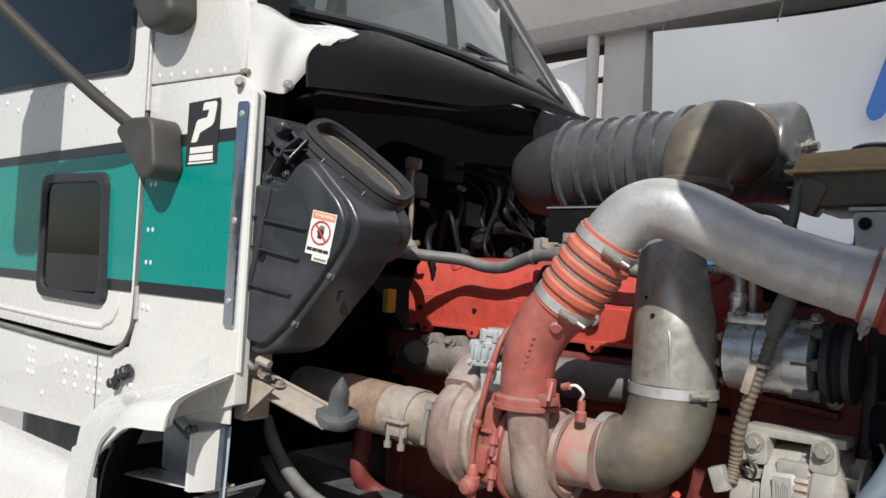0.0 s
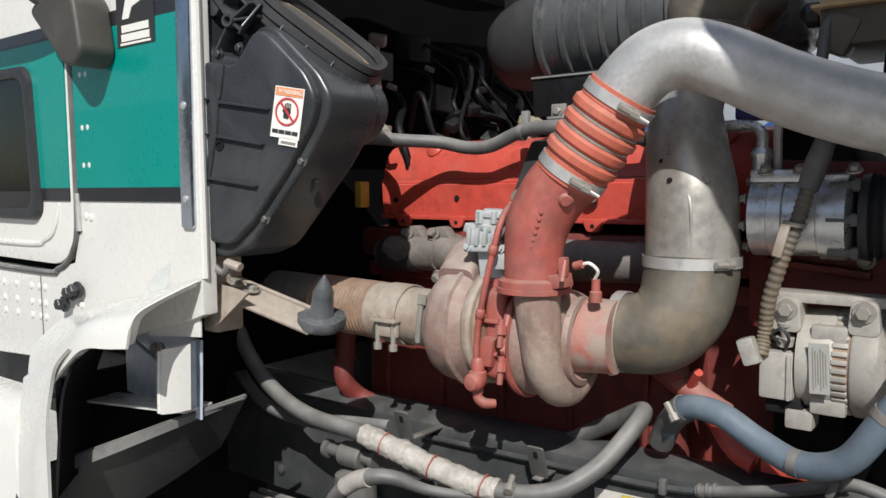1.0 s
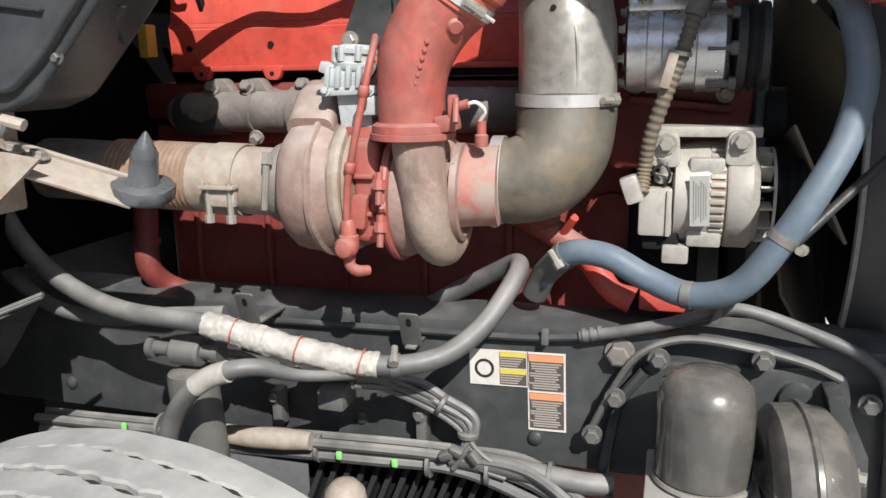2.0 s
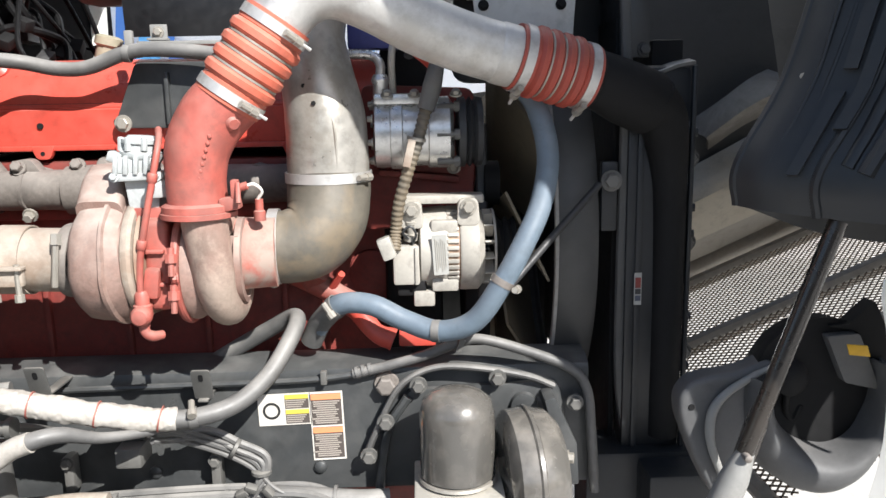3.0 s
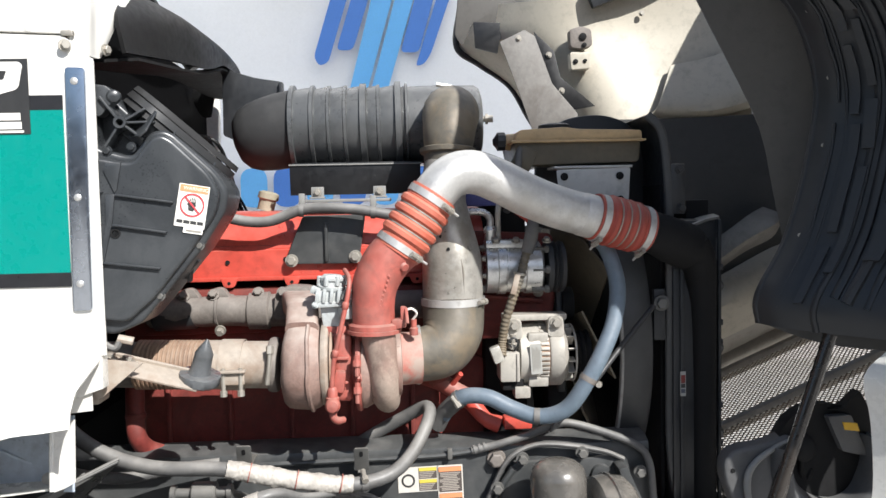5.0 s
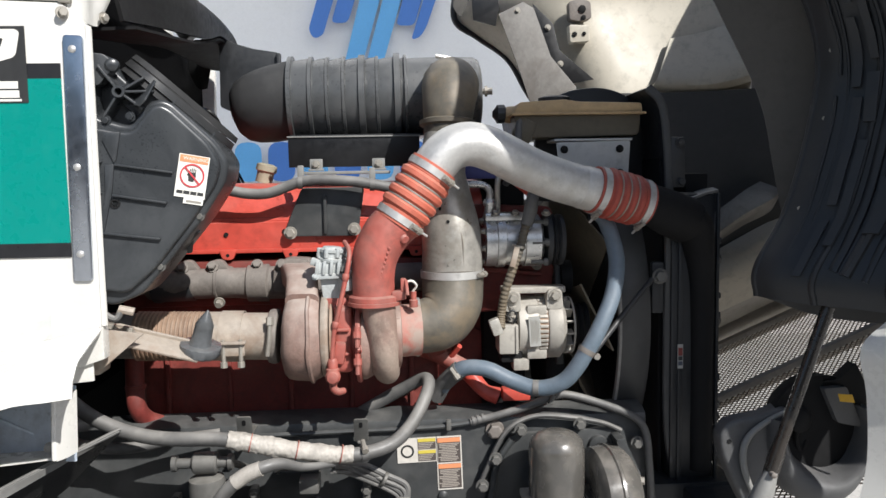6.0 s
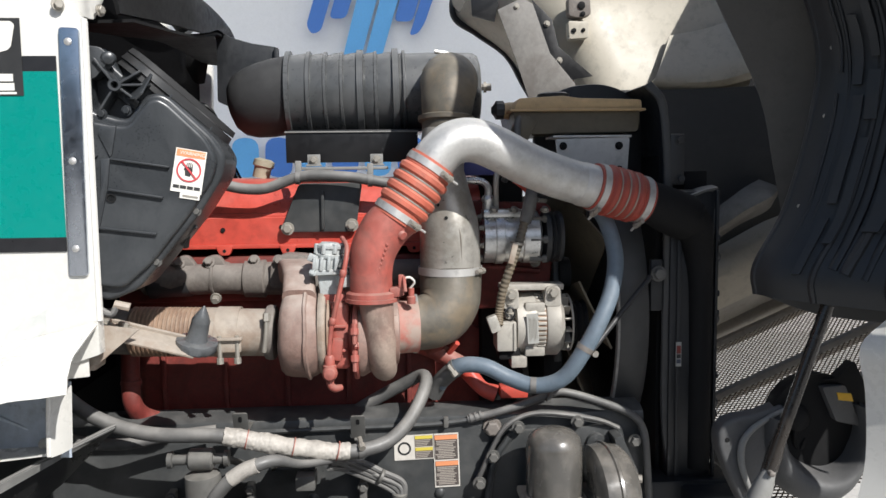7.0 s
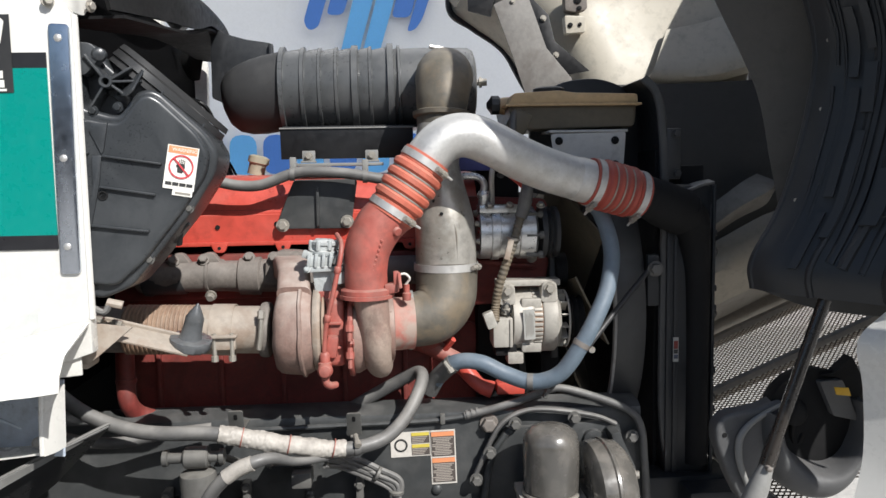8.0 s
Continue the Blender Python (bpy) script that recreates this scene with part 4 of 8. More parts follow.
def air_cleaner():
    t = thing("air_cleaner", "weathered black ribbed air cleaner canister on a cradle", "air cleaner", (-0.9, 1.55, 1.73))
    c = Vector((-1.12, 1.55, 1.845))
    R = 0.112
    # a flange, then moulded bands that each taper a little towards the next rib
    prof = [(0.0, 0.095), (0.001, R + 0.008), (0.012, R + 0.008), (0.013, R - 0.004)]
    ribs = ((0.058, 0.009, 0.006), (0.105, 0.007, 0.004), (0.150, 0.007, 0.004), (0.195, 0.016, 0.008), (0.242, 0.007, 0.004), (0.292, 0.016, 0.011))
    for s, w, h in ribs:
        prof += [(s - 0.020, R - 0.001), (s - 0.002, R + 0.001), (s, R + h), (s + w, R + h), (s + w + 0.001, R - 0.005)]
    prof += [(0.318, R - 0.002), (0.320, R + 0.006), (0.326, R + 0.006), (0.328, R - 0.004), (0.40, R - 0.003), (0.515, R - 0.006), (0.528, R - 0.014), (0.534, R - 0.03), (0.536, 0.03)]
    part("canister", lathe(c, (1, 0, 0.015), prof, 64), "cleaner", t)
    boot = [(-0.02, 0.106), (0.03, 0.107), (0.07, 0.104), (0.11, 0.096), (0.14, 0.082), (0.158, 0.06), (0.166, 0.03), (0.168, 0.004)]
    part("end_boot", lathe(c, (-1, 0, -0.22), boot, 40), "boot", t, "dark rubber boot on the canister's end")
    part("gauge", lathe((-0.588, 1.53, 1.862), (1, -0.1, 0), [(-0.02, 0.009), (0.014, 0.009), (0.014, 0.015), (0.022, 0.015), (0.022, 0.010), (0.036, 0.010)], 8), "bolt", t)
    k = thing("cradle", "black folded steel cradle under the air cleaner", "bracket", (-0.93, 1.45, 1.63))
    part("plate", box((-0.94, 1.432, 1.695), (0.352, 0.006, 0.082), (4, 0, 0), bevel=0.001), "cradle_black", k)
    part("top_lip", box((-0.94, 1.428, 1.735), (0.356, 0.012, 0.004), bevel=0.001), "grey_and_shade", k)
    part("floor_plate", box((-0.93, 1.52, 1.738), (0.36, 0.18, 0.006), bevel=0.001), "cradle_black", k)
    part("lip", box((-0.962, 1.41, 1.638), (0.235, 0.05, 0.008), bevel=0.002), "grey_and_shade", k, "grey steel mounting strip")
    for x in (-1.040, -0.875):
        f = part("foot", box((x, 1.404, 1.660), (0.034, 0.006, 0.030), bevel=0.002), "grey_and_shade", k)
        part("foot_ledge", box((x, 1.398, 1.646), (0.040, 0.02, 0.005), bevel=0.001), "grey_and_shade", f)
        part("bolt", bolt((x, 1.400, 1.660), (0, -1, 0), 0.008, 0.01), "bolt", f)


def alternator():
    t = thing("alternator", "cast aluminium alternator with finned case and white fan", "alternator", (-0.47, 1.28, 1.15))
    c = Vector((-0.535, 1.278, 1.235))
    ax = (1, 0.02, 0)
    part("rear_case", lathe(c, ax, [(0, 0.06), (0.004, 0.078), (0.05, 0.082), (0.055, 0.08)], 36), "alt_cast", t)
    part("stator", lathe(c + Vector((0.055, 0, 0)), ax, [(0, 0.0775), (0.024, 0.0775)], 36), "bellows", t)
    for k in range(40):
        a = radians(k * 360 / 40)
        d = Vector((0, math.cos(a), math.sin(a)))
        part("vent_rib", box(c + Vector((0.066, 0, 0)) + d * 0.077, (0.021, 0.009, 0.0072), (math.degrees(a), 0, 0), bevel=0.001), "alt_cast", t)
    part("front_case", lathe(c + Vector((0.078, 0, 0)), ax, [(0, 0.08), (0.004, 0.083), (0.035, 0.083), (0.046, 0.07), (0.05, 0.03)], 36), "alt_cast", t)
    part("fan_ring", hoop(c + Vector((0.142, 0, 0)), ax, [(0, 0.068), (0, 0.074), (0.004, 0.074), (0.004, 0.068)], 36), "alt_cast", t, "pale fan ring")
    for k in range(14):
        a = radians(k * 360 / 14 + 8)
        d = Vector((0, math.cos(a), math.sin(a)))
        part("fan_blade", box(c + Vector((0.134, 0, 0)) + d * 0.055, (0.018, 0.036, 0.003), (math.degrees(a), 0, 0), bevel=0), "alt_cast", t)
    part("pulley", lathe(c + Vector((0.15, 0, 0)), ax, [(0, 0.05), (0.004, 0.058), (0.012, 0.05), (0.02, 0.058), (0.028, 0.05), (0.036, 0.058), (0.042, 0.04)], 28), "dark", t)
    part("regulator_box", box((-0.557, 1.245, 1.215), (0.05, 0.08, 0.075), bevel=0.006), "alt_cast", t)
    part("box_seam", box((-0.538, 1.204, 1.214), (0.006, 0.006, 0.07), bevel=0.001), "alt_cast", t)
    part("lower_block", box((-0.548, 1.25, 1.168), (0.055, 0.06, 0.03), bevel=0.006), "dark", t, "black connector under the regulator box")
    lab = part("rating_label", box((-0.494, 1.1955, 1.236), (0.028, 0.002, 0.075), (0, -3, 0), bevel=0), "label_grey", t, "pale rating label")
    for j in range(6):
        part("text_bar", box((-0.502 + 0.0035 * j, 1.194, 1.236), (0.0012, 0.001, 0.062 - 0.008 * (j % 3)), (0, -3, 0), bevel=0), "bolt", lab)
    for z in (1.285, 1.175):
        part("stator_pad", box((-0.485, 1.205 + abs(z - 1.235) * 0.3, z), (0.05, 0.02, 0.026), bevel=0.005), "alt_cast", t)
    part("terminal", lathe((-0.548, 1.225, 1.262), (0, -0.3, 1), [(0, 0.014), (0.012, 0.014), (0.012, 0.007), (0.03, 0.007), (0.032, 0.010), (0.038, 0.010)], 10), "alt_cast", t)
    part("terminal_wire", tube([(-0.55, 1.215, 1.262), (-0.562, 1.20, 1.278), (-0.548, 1.197, 1.29), (-0.538, 1.20, 1.275), (-0.545, 1.21, 1.255)], 0.0025, 6), "black", t)
    for x, z in ((-0.545, 1.318), (-0.44, 1.322)):
        ear = part("ear", prism(rounded([(x - 0.022, z - 0.035), (x - 0.018, z + 0.016), (x + 0.018, z + 0.016), (x + 0.022, z - 0.035)], 0.012), side(1.212), 0.05), "alt_cast", t)
        part("bolt", bolt((x, 1.212, z), (0, -1, 0), 0.011, 0.014), "bolt", ear)
    part("top_bracket", box((-0.49, 1.25, 1.335), (0.16, 0.05, 0.016), bevel=0.004), "alt_cast", t)
    part("foot", box((-0.525, 1.24, 1.148), (0.04, 0.05, 0.03), bevel=0.005), "alt_cast", t)
    return t


def compressor():
    t = thing("air_conditioning_compressor", "cast aluminium refrigerant compressor with black clutch pulley", "compressor", (-0.52, 1.28, 1.39))
    c = Vector((-0.612, 1.275, 1.457))
    part("body", lathe(c, (1, 0.02, 0), [(0, 0.05), (0.003, 0.064), (0.03, 0.064), (0.032, 0.067), (0.052, 0.067), (0.054, 0.062), (0.1, 0.062), (0.102, 0.066), (0.14, 0.067), (0.148, 0.055)], 36), "alu_dark", t)
    for k in range(8):
        a = radians(k * 45 + 15)
        part("case_bolt", bolt(c + Vector((0.0, 0.056 * math.cos(a), 0.056 * math.sin(a))), (-1, 0, 0), 0.006, 0.01), "bolt", t)
    for z in (1.405, 1.455, 1.505):
        part("lug", lathe((-0.475, 1.216 + abs(z - 1.455) * 0.35, z), (1, 0, 0), [(-0.02, 0.006), (0.012, 0.006), (0.012, 0.010), (0.022, 0.010)], 8), "rail_grey", t)
    cl = part("clutch", lathe(c + Vector((0.155, 0, 0)), (1, 0.02, 0), [(0, 0.045), (0.002, 0.064), (0.014, 0.066), (0.018, 0.058), (0.024, 0.066), (0.03, 0.058), (0.036, 0.066), (0.046, 0.064), (0.05, 0.03)], 36), "black", t)
    part("top_cover", box((-0.56, 1.262, 1.52), (0.10, 0.06, 0.02), bevel=0.005), "alu_dark", t)
    bolts(t, [(-0.585, 1.23, 1.526), (-0.535, 1.23, 1.526), (-0.46, 1.22, 1.526)], (0, -0.5, 1), 0.008, 0.01)
    part("suction_port", lathe((-0.597, 1.25, 1.525), (0, 0, 1), [(0, 0.014), (0.02, 0.014), (0.03, 0.017), (0.04, 0.012)], 14), "alu_dark", t)
    h = part("refrigerant_pipe", tube([(-0.597, 1.25, 1.56), (-0.597, 1.25, 1.585), (-0.615, 1.255, 1.60), (-0.66, 1.26, 1.602)], 0.009, 10), "alu_dark", t)
    return t


def turned_hoses():
    j = lambda name, pts, r, mat, label, cat="hose", **k: single(name, tube(pts, r, k.get("seg", 16), k.get("steps", 10)), mat, label, cat)
    t = thing("heater_hose", "blue-grey rubber coolant hose looping round the alternator", "hose", (-0.5, 1.12, 1.1))
    pts = [(-0.735, 1.215, 1.085), (-0.71, 1.19, 1.125), (-0.675, 1.165, 1.156), (-0.62, 1.15, 1.156), (-0.56, 1.14, 1.128), (-0.50, 1.12, 1.113), (-0.44, 1.10, 1.135), (-0.395, 1.085, 1.20), (-0.355, 1.09, 1.27), (-0.32, 1.115, 1.34), (-0.305, 1.14, 1.42), (-0.32, 1.17, 1.50), (-0.345, 1.19, 1.54)]
    part("hose_body", tube(pts, 0.0195, 18), "hose_blue", t)
    part("grey_end", tube([(-0.742, 1.22, 1.07), (-0.725, 1.205, 1.105), (-0.71, 1.19, 1.125), (-0.692, 1.177, 1.145)], 0.0212, 18), "hose", t, "dusty grey rubber end piece")
    part("tape", lathe((-0.512, 1.122, 1.113), (1, -0.25, 0.0), [(0, 0.0202), (0.014, 0.0205)], 18), "hose", t)
    clamp(t, (-0.688, 1.174, 1.148), (0.7, -0.3, 0.6), 0.0205, 0.012, (0, -1, 0.3), "hose")
    clamp(t, (-0.39, 1.086, 1.208), (0.5, 0, 0.85), 0.0195, 0.012, (1, -0.3, 0), "iron")
    # front stay from the hose clip to the fan shroud
    single("fan_stay", tube([(-0.375, 1.08, 1.205), (-0.29, 1.13, 1.285), (-0.205, 1.178, 1.362)], 0.007, 10), "black", "thin black steel stay to the fan shroud", "stay")
    a = thing("air_line", "dusty black hose running over the valve cover, held by clips", "hose", (-1.05, 1.31, 1.60))
    part("hose_body", tube([(-1.39, 1.18, 1.612), (-1.33, 1.25, 1.606), (-1.27, 1.30, 1.601), (-1.206, 1.31, 1.588), (-1.149, 1.31, 1.589), (-1.084, 1.31, 1.612), (-1.034, 1.31, 1.620), (-0.948, 1.31, 1.615), (-0.883, 1.31, 1.605), (-0.82, 1.32, 1.592), (-0.74, 1.36, 1.58)], 0.0138, 16), "hose", a)
    for x, z in ((-1.072, 1.614), (-0.89, 1.606)):
        clip = part("hose_clip", hoop((x - 0.006, 1.31, z), (1, 0, -0.06), [(0, 0.0135), (0, 0.0165), (0.012, 0.0165), (0.012, 0.0135)], 24), "hose", a)
        part("clip_foot", box((x, 1.325, z + 0.026), (0.016, 0.012, 0.034), bevel=0.003), "grey_and_shade", clip)
    # big hose along the rail with foil wrap
    t = thing("coolant_hose", "dusty black rubber hose along the rail, partly foil wrapped", "hose", (-1.1, 1.05, 0.98))
    pts = [(-1.60, 1.00, 1.24), (-1.55, 1.0, 1.16), (-1.47, 0.995, 1.10), (-1.36, 0.985, 1.068), (-1.21, 0.975, 1.062), (-1.10, 0.99, 1.035), (-1.0, 1.005, 1.012), (-0.92, 1.02, 1.004), (-0.85, 1.05, 1.015), (-0.80, 1.10, 1.05), (-0.765, 1.15, 1.105), (-0.762, 1.19, 1.124), (-0.782, 1.215, 1.118), (-0.83, 1.235, 1.088), (-0.89, 1.25, 1.052), (-0.95, 1.26, 1.015)]
    part("hose_body", tube(pts, 0.0158, 18), "hose", t)
    w = [(-1.205, 0.975, 1.062), (-1.15, 0.983, 1.048), (-1.10, 0.99, 1.035), (-1.0, 1.005, 1.012), (-0.94, 1.016, 1.005)]
    part("foil_wrap", crumple(crumple(tube(w, [0.0185, 0.0205, 0.019, 0.0215, 0.019, 0.021, 0.0185, 0.0195], 40, 40), 55, 0.0020), 150, 0.0016), "tape", t, "crinkled silver foil wrap with red ties")
    for x, y, z in ((-1.158, 0.982, 1.05), (-1.06, 0.995, 1.026), (-0.965, 1.011, 1.008)):
        part("tie", lathe((x, y, z), (1, 0.12, -0.25), [(-0.0010, 0.0222), (0.0010, 0.0222)], 18), "red_dusty", t)
    clamp(t, (-0.915, 1.022, 1.004), (1, 0.25, 0.05), 0.0162, 0.014, (0, -0.6, 1), "hose")


def accessory_bracket():
    t = thing("accessory_bracket", "red cast bracket between compressor and alternator, in the shade-darkened red", "bracket", (-0.5, 1.36, 1.3))
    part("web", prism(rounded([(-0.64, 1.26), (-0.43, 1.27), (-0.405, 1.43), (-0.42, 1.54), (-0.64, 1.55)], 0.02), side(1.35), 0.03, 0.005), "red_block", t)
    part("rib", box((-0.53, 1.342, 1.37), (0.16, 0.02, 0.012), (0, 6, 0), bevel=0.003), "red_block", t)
    bolts(t, [(-0.60, 1.35, 1.40), (-0.46, 1.35, 1.385)], r=0.010, h=0.012)


accessory_bracket()
lifting_plate()
engine()
exhaust_manifold()
exhaust_pipe()
turbocharger()
actuator()
charge_pipe()
intake()
air_cleaner()
alternator()
compressor()
turned_hoses()


# ---- cab ----
def letters(text, place, size, material, parent, name="lettering"):
    """Flat raised lettering in the built-in font, in the plane of the matrix place."""
    cu = bpy.data.curves.new("scratch", "FONT")
    cu.body, cu.size, cu.extrude, cu.align_x, cu.align_y = text, size, 0.0006, "CENTER", "CENTER"
    ob = bpy.data.objects.new("scratch", cu)
    scene.collection.objects.link(ob)
    bpy.context.view_layer.update()
    me = bpy.data.meshes.new_from_object(ob.evaluated_get(bpy.context.evaluated_depsgraph_get()))
    bpy.data.objects.remove(ob)
    bm = bmesh.new()
    bm.from_mesh(me)
    bmesh.ops.transform(bm, matrix=place, verts=bm.verts)
    return part(name, bm, material, parent)


def facing(x, y, z, turn=0.0, lean=0.0):
    """A plane that faces the near side (u ahead, v up), turned in itself by turn degrees."""
    return pose(x, y, z, 90 + lean, 0, 0) @ pose(0, 0, 0, 0, 0, turn)


def slab(parent, name, place, cu, cv, w, h, material, lift=0.0, thick=0.001, label=""):
    """A thin printed patch on the plane place, centred at (cu, cv)."""
    bm = bmesh.new()
    bmesh.ops.create_cube(bm, size=1, matrix=place @ Matrix.Translation((cu, cv, lift + thick / 2)) @ Matrix.Diagonal((w, h, thick, 1)))
    return part(name, bm, material, parent, label)


CAB_Y = 0.768


def cab():
    t = thing("truck_cab", "white truck cab with a teal and black stripe along its side", "truck cab", (-2.2, 1.7, 1.0))
    # cowl side panel ahead of the door
    o = [(-1.774, 1.957), (-1.42, 1.941), (-1.40, 1.925), (-1.377, 1.90), (-1.377, 1.292), (-1.42, 1.278), (-1.567, 1.24), (-1.86, 1.15), (-3.1, 1.08), (-3.1, 1.36), (-1.92, 1.335), (-1.80, 1.36), (-1.774, 1.43)]
    cowl = part("side_panel", prism(o, side(CAB_Y), 0.03, 0.003), "white", t)
    up = part("upper_panel", prism([(-1.774, 1.960), (-1.424, 1.944), (-1.408, 1.95), (-1.405, 2.06), (-1.43, 2.11), (-1.53, 2.22), (-1.74, 2.75), (-1.774, 2.75)], side(CAB_Y - 0.002), 0.03, 0.004), "white", t)
    part("upper_lug", box((-1.412, CAB_Y + 0.002, 1.945), (0.022, 0.012, 0.010), bevel=0.003), "bolt", up)
    d = rounded([(-3.1, 2.75), (-1.786, 2.75), (-1.786, 1.352), (-3.1, 1.372)], 0.10, 8)
    door = part("door", prism(d, side(CAB_Y - 0.006), 0.03, 0.005), "white", t)
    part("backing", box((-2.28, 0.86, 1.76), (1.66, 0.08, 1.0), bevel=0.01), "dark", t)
    inner = [(-3.0, 1.352, 0), (-2.0, 1.334, 0), (-1.86, 1.345, 0), (-1.80, 1.385, 0), (-1.778, 1.46, 0), (-1.78, 1.75, 0), (-1.784, 2.06, 0)]
    part("door_seal", tube([(x, CAB_Y - 0.002, z) for x, z, _ in inner], 0.006, 8), "hose", door)
    part("door_moulding", tube([(-3.0, CAB_Y - 0.006, 1.405), (-2.05, CAB_Y - 0.006, 1.392), (-1.90, CAB_Y - 0.006, 1.405), (-1.855, CAB_Y - 0.006, 1.435), (-1.838, CAB_Y - 0.005, 1.478)], 0.006, 8), "white", door)
    for x0, x1, y, host in ((-1.770, -1.425, CAB_Y, cowl), (-3.05, -1.792, CAB_Y - 0.006, door)):
        xm, w = (x0 + x1) / 2, x1 - x0
        part("green_stripe", box((xm, y - 0.001, 1.659), (w, 0.004, 0.296), bevel=0), "green", host, "teal green painted stripe")
        part("black_stripe", box((xm, y - 0.001, 1.8205), (w, 0.004, 0.027), bevel=0), "stripe_black", host)
        part("black_stripe", box((xm, y - 0.001, 1.498), (w, 0.004, 0.026), bevel=0), "stripe_black", host)
    # small window low in the door
    w = rounded([(-2.30, 1.775), (-1.922, 1.768), (-1.90, 1.442), (-2.29, 1.445)], 0.045, 6)
    frame_ob = part("window_frame", ring(w, 0.03, side(CAB_Y - 0.022), 0.02), "black", door, "black rubber window surround")
    part("pane", prism(inset(w, 0.028), side(CAB_Y - 0.012), 0.004, 0), "dark_glass", frame_ob)
    # thin black sheet stands for the shaded cab behind the pane
    part("shade_sheet", prism(inset(w, 0.03), side(CAB_Y - 0.007), 0.002, 0), "void", frame_ob)
    # main door window, its lower edge
    w = rounded([(-3.0, 2.7), (-1.85, 2.7), (-1.85, 1.995), (-2.20, 2.015), (-3.0, 2.05)], 0.04, 6)
    frame_ob = part("window_frame", ring(w, 0.02, side(CAB_Y - 0.014), 0.012), "black", door)
    part("pane", prism(inset(w, 0.018), side(CAB_Y - 0.010), 0.003, 0), "dark_glass", frame_ob)
    # again a black sheet in place of the shaded inside
    part("shade_sheet", prism(inset(w, 0.02), side(CAB_Y - 0.0065), 0.002, 0), "void", frame_ob)
    # hinge rod on the seam
    part("hinge_rod", tube([(-1.776, CAB_Y - 0.004, 1.90), (-1.779, CAB_Y - 0.004, 2.12)], 0.007, 10), "steel", t)
    part("hinge_rod", tube([(-1.77, CAB_Y - 0.002, 1.425), (-1.772, CAB_Y - 0.002, 1.50)], 0.007, 10), "steel", t)
    # polished strip on the front corner
    strip = part("edge_strip", prism(rounded([(-1.417, 1.884), (-1.381, 1.882), (-1.387, 1.44), (-1.422, 1.44)], 0.008), side(CAB_Y - 0.007), 0.008, 0.002), "chrome", t, "polished steel strip with screws")
    for x, z in ((-1.401, 1.858), (-1.404, 1.648), (-1.407, 1.49)):
        part("screw", lathe((x, CAB_Y - 0.007, z), (0, -1, 0), [(0, 0.007), (0.002, 0.0065), (0.004, 0.003)], 12), "steel", strip)
    part("corner_bead", tube([(-1.377, CAB_Y + 0.006, 1.90), (-1.377, CAB_Y + 0.006, 1.60), (-1.377, CAB_Y + 0.006, 1.355)], 0.007, 8), "white", t)
    # rivets
    spots = []
    for z in (1.73, 1.628, 1.555):
        spots += [(-1.742, z), (-1.722, z)]
    spots += [(-1.748, 1.455), (-1.728, 1.453)]
    for k in range(6):
        spots.append((-1.74 + 0.052 * k, 1.975 - 0.004 * k))
    for x in (-2.35, -2.32, -2.12, -2.06, -1.99, -1.955, -1.93):
        for z in (1.30, 1.265, 1.235):
            if (x * 100 + z * 1000) % 3 < 2.1:
                spots.append((x, z))
    spots += [(-2.25, 1.19), (-1.92, 1.19), (-1.78, 1.275)]
    for k in range(8):
        spots.append((-2.62 + 0.09 * k, 2.0 - 0.03 * (k % 2)))
    for x, z in spots:
        y = CAB_Y - 0.006 if x < -1.79 and z > 1.38 else CAB_Y
        part("rivet", lathe((x, y, z), (0, -1, 0), [(0, 0.0085), (0.0025, 0.007), (0.004, 0.003)], 10), "white", t)
    part("scuff", prism([(-1.562, 1.297), (-1.552, 1.315), (-1.541, 1.336), (-1.525, 1.345), (-1.510, 1.361), (-1.488, 1.367), (-1.466, 1.381), (-1.470, 1.36), (-1.468, 1.342), (-1.49, 1.326), (-1.505, 1.309), (-1.53, 1.303)], side(CAB_Y - 0.0006), 0.0006, 0), "scuff", t, "grey scuff in the paint")
    part("panel_seam", box((-1.945, CAB_Y - 0.0005, 1.24), (0.002, 0.002, 0.17), bevel=0), "hose", t)
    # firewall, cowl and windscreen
    # the firewall's colour holds the bay's deep shade
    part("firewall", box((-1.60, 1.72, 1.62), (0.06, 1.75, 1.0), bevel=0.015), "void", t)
    part("cowl_cap", sheet([
        [(-1.412, 0.770, 2.085), (-1.44, 0.84, 2.10), (-1.46, 0.93, 2.095), (-1.415, 1.0, 2.10), (-1.385, 1.04, 2.088)],
        [(-1.405, 0.770, 2.05), (-1.40, 0.83, 2.065), (-1.405, 0.91, 2.06), (-1.38, 0.96, 2.066), (-1.372, 1.0, 2.066)],
        [(-1.405, 0.771, 2.0), (-1.388, 0.81, 2.0), (-1.39, 0.86, 2.01), (-1.372, 0.91, 2.025), (-1.366, 0.95, 2.040)],
        [(-1.41, 0.772, 1.915), (-1.392, 0.80, 1.912), (-1.388, 0.83, 1.912), (-1.386, 0.85, 1.915), (-1.385, 0.862, 1.925)]], 0.008), "white", t, "white moulded cowl corner cap")
    bolts(t, [(-1.374, 0.848, 1.93)], (0.9, -0.4, 0), 0.008, 0.008)
    bolts(t, [(-1.415, 0.762, 1.922)], (0.6, -0.8, 0), 0.008, 0.010)
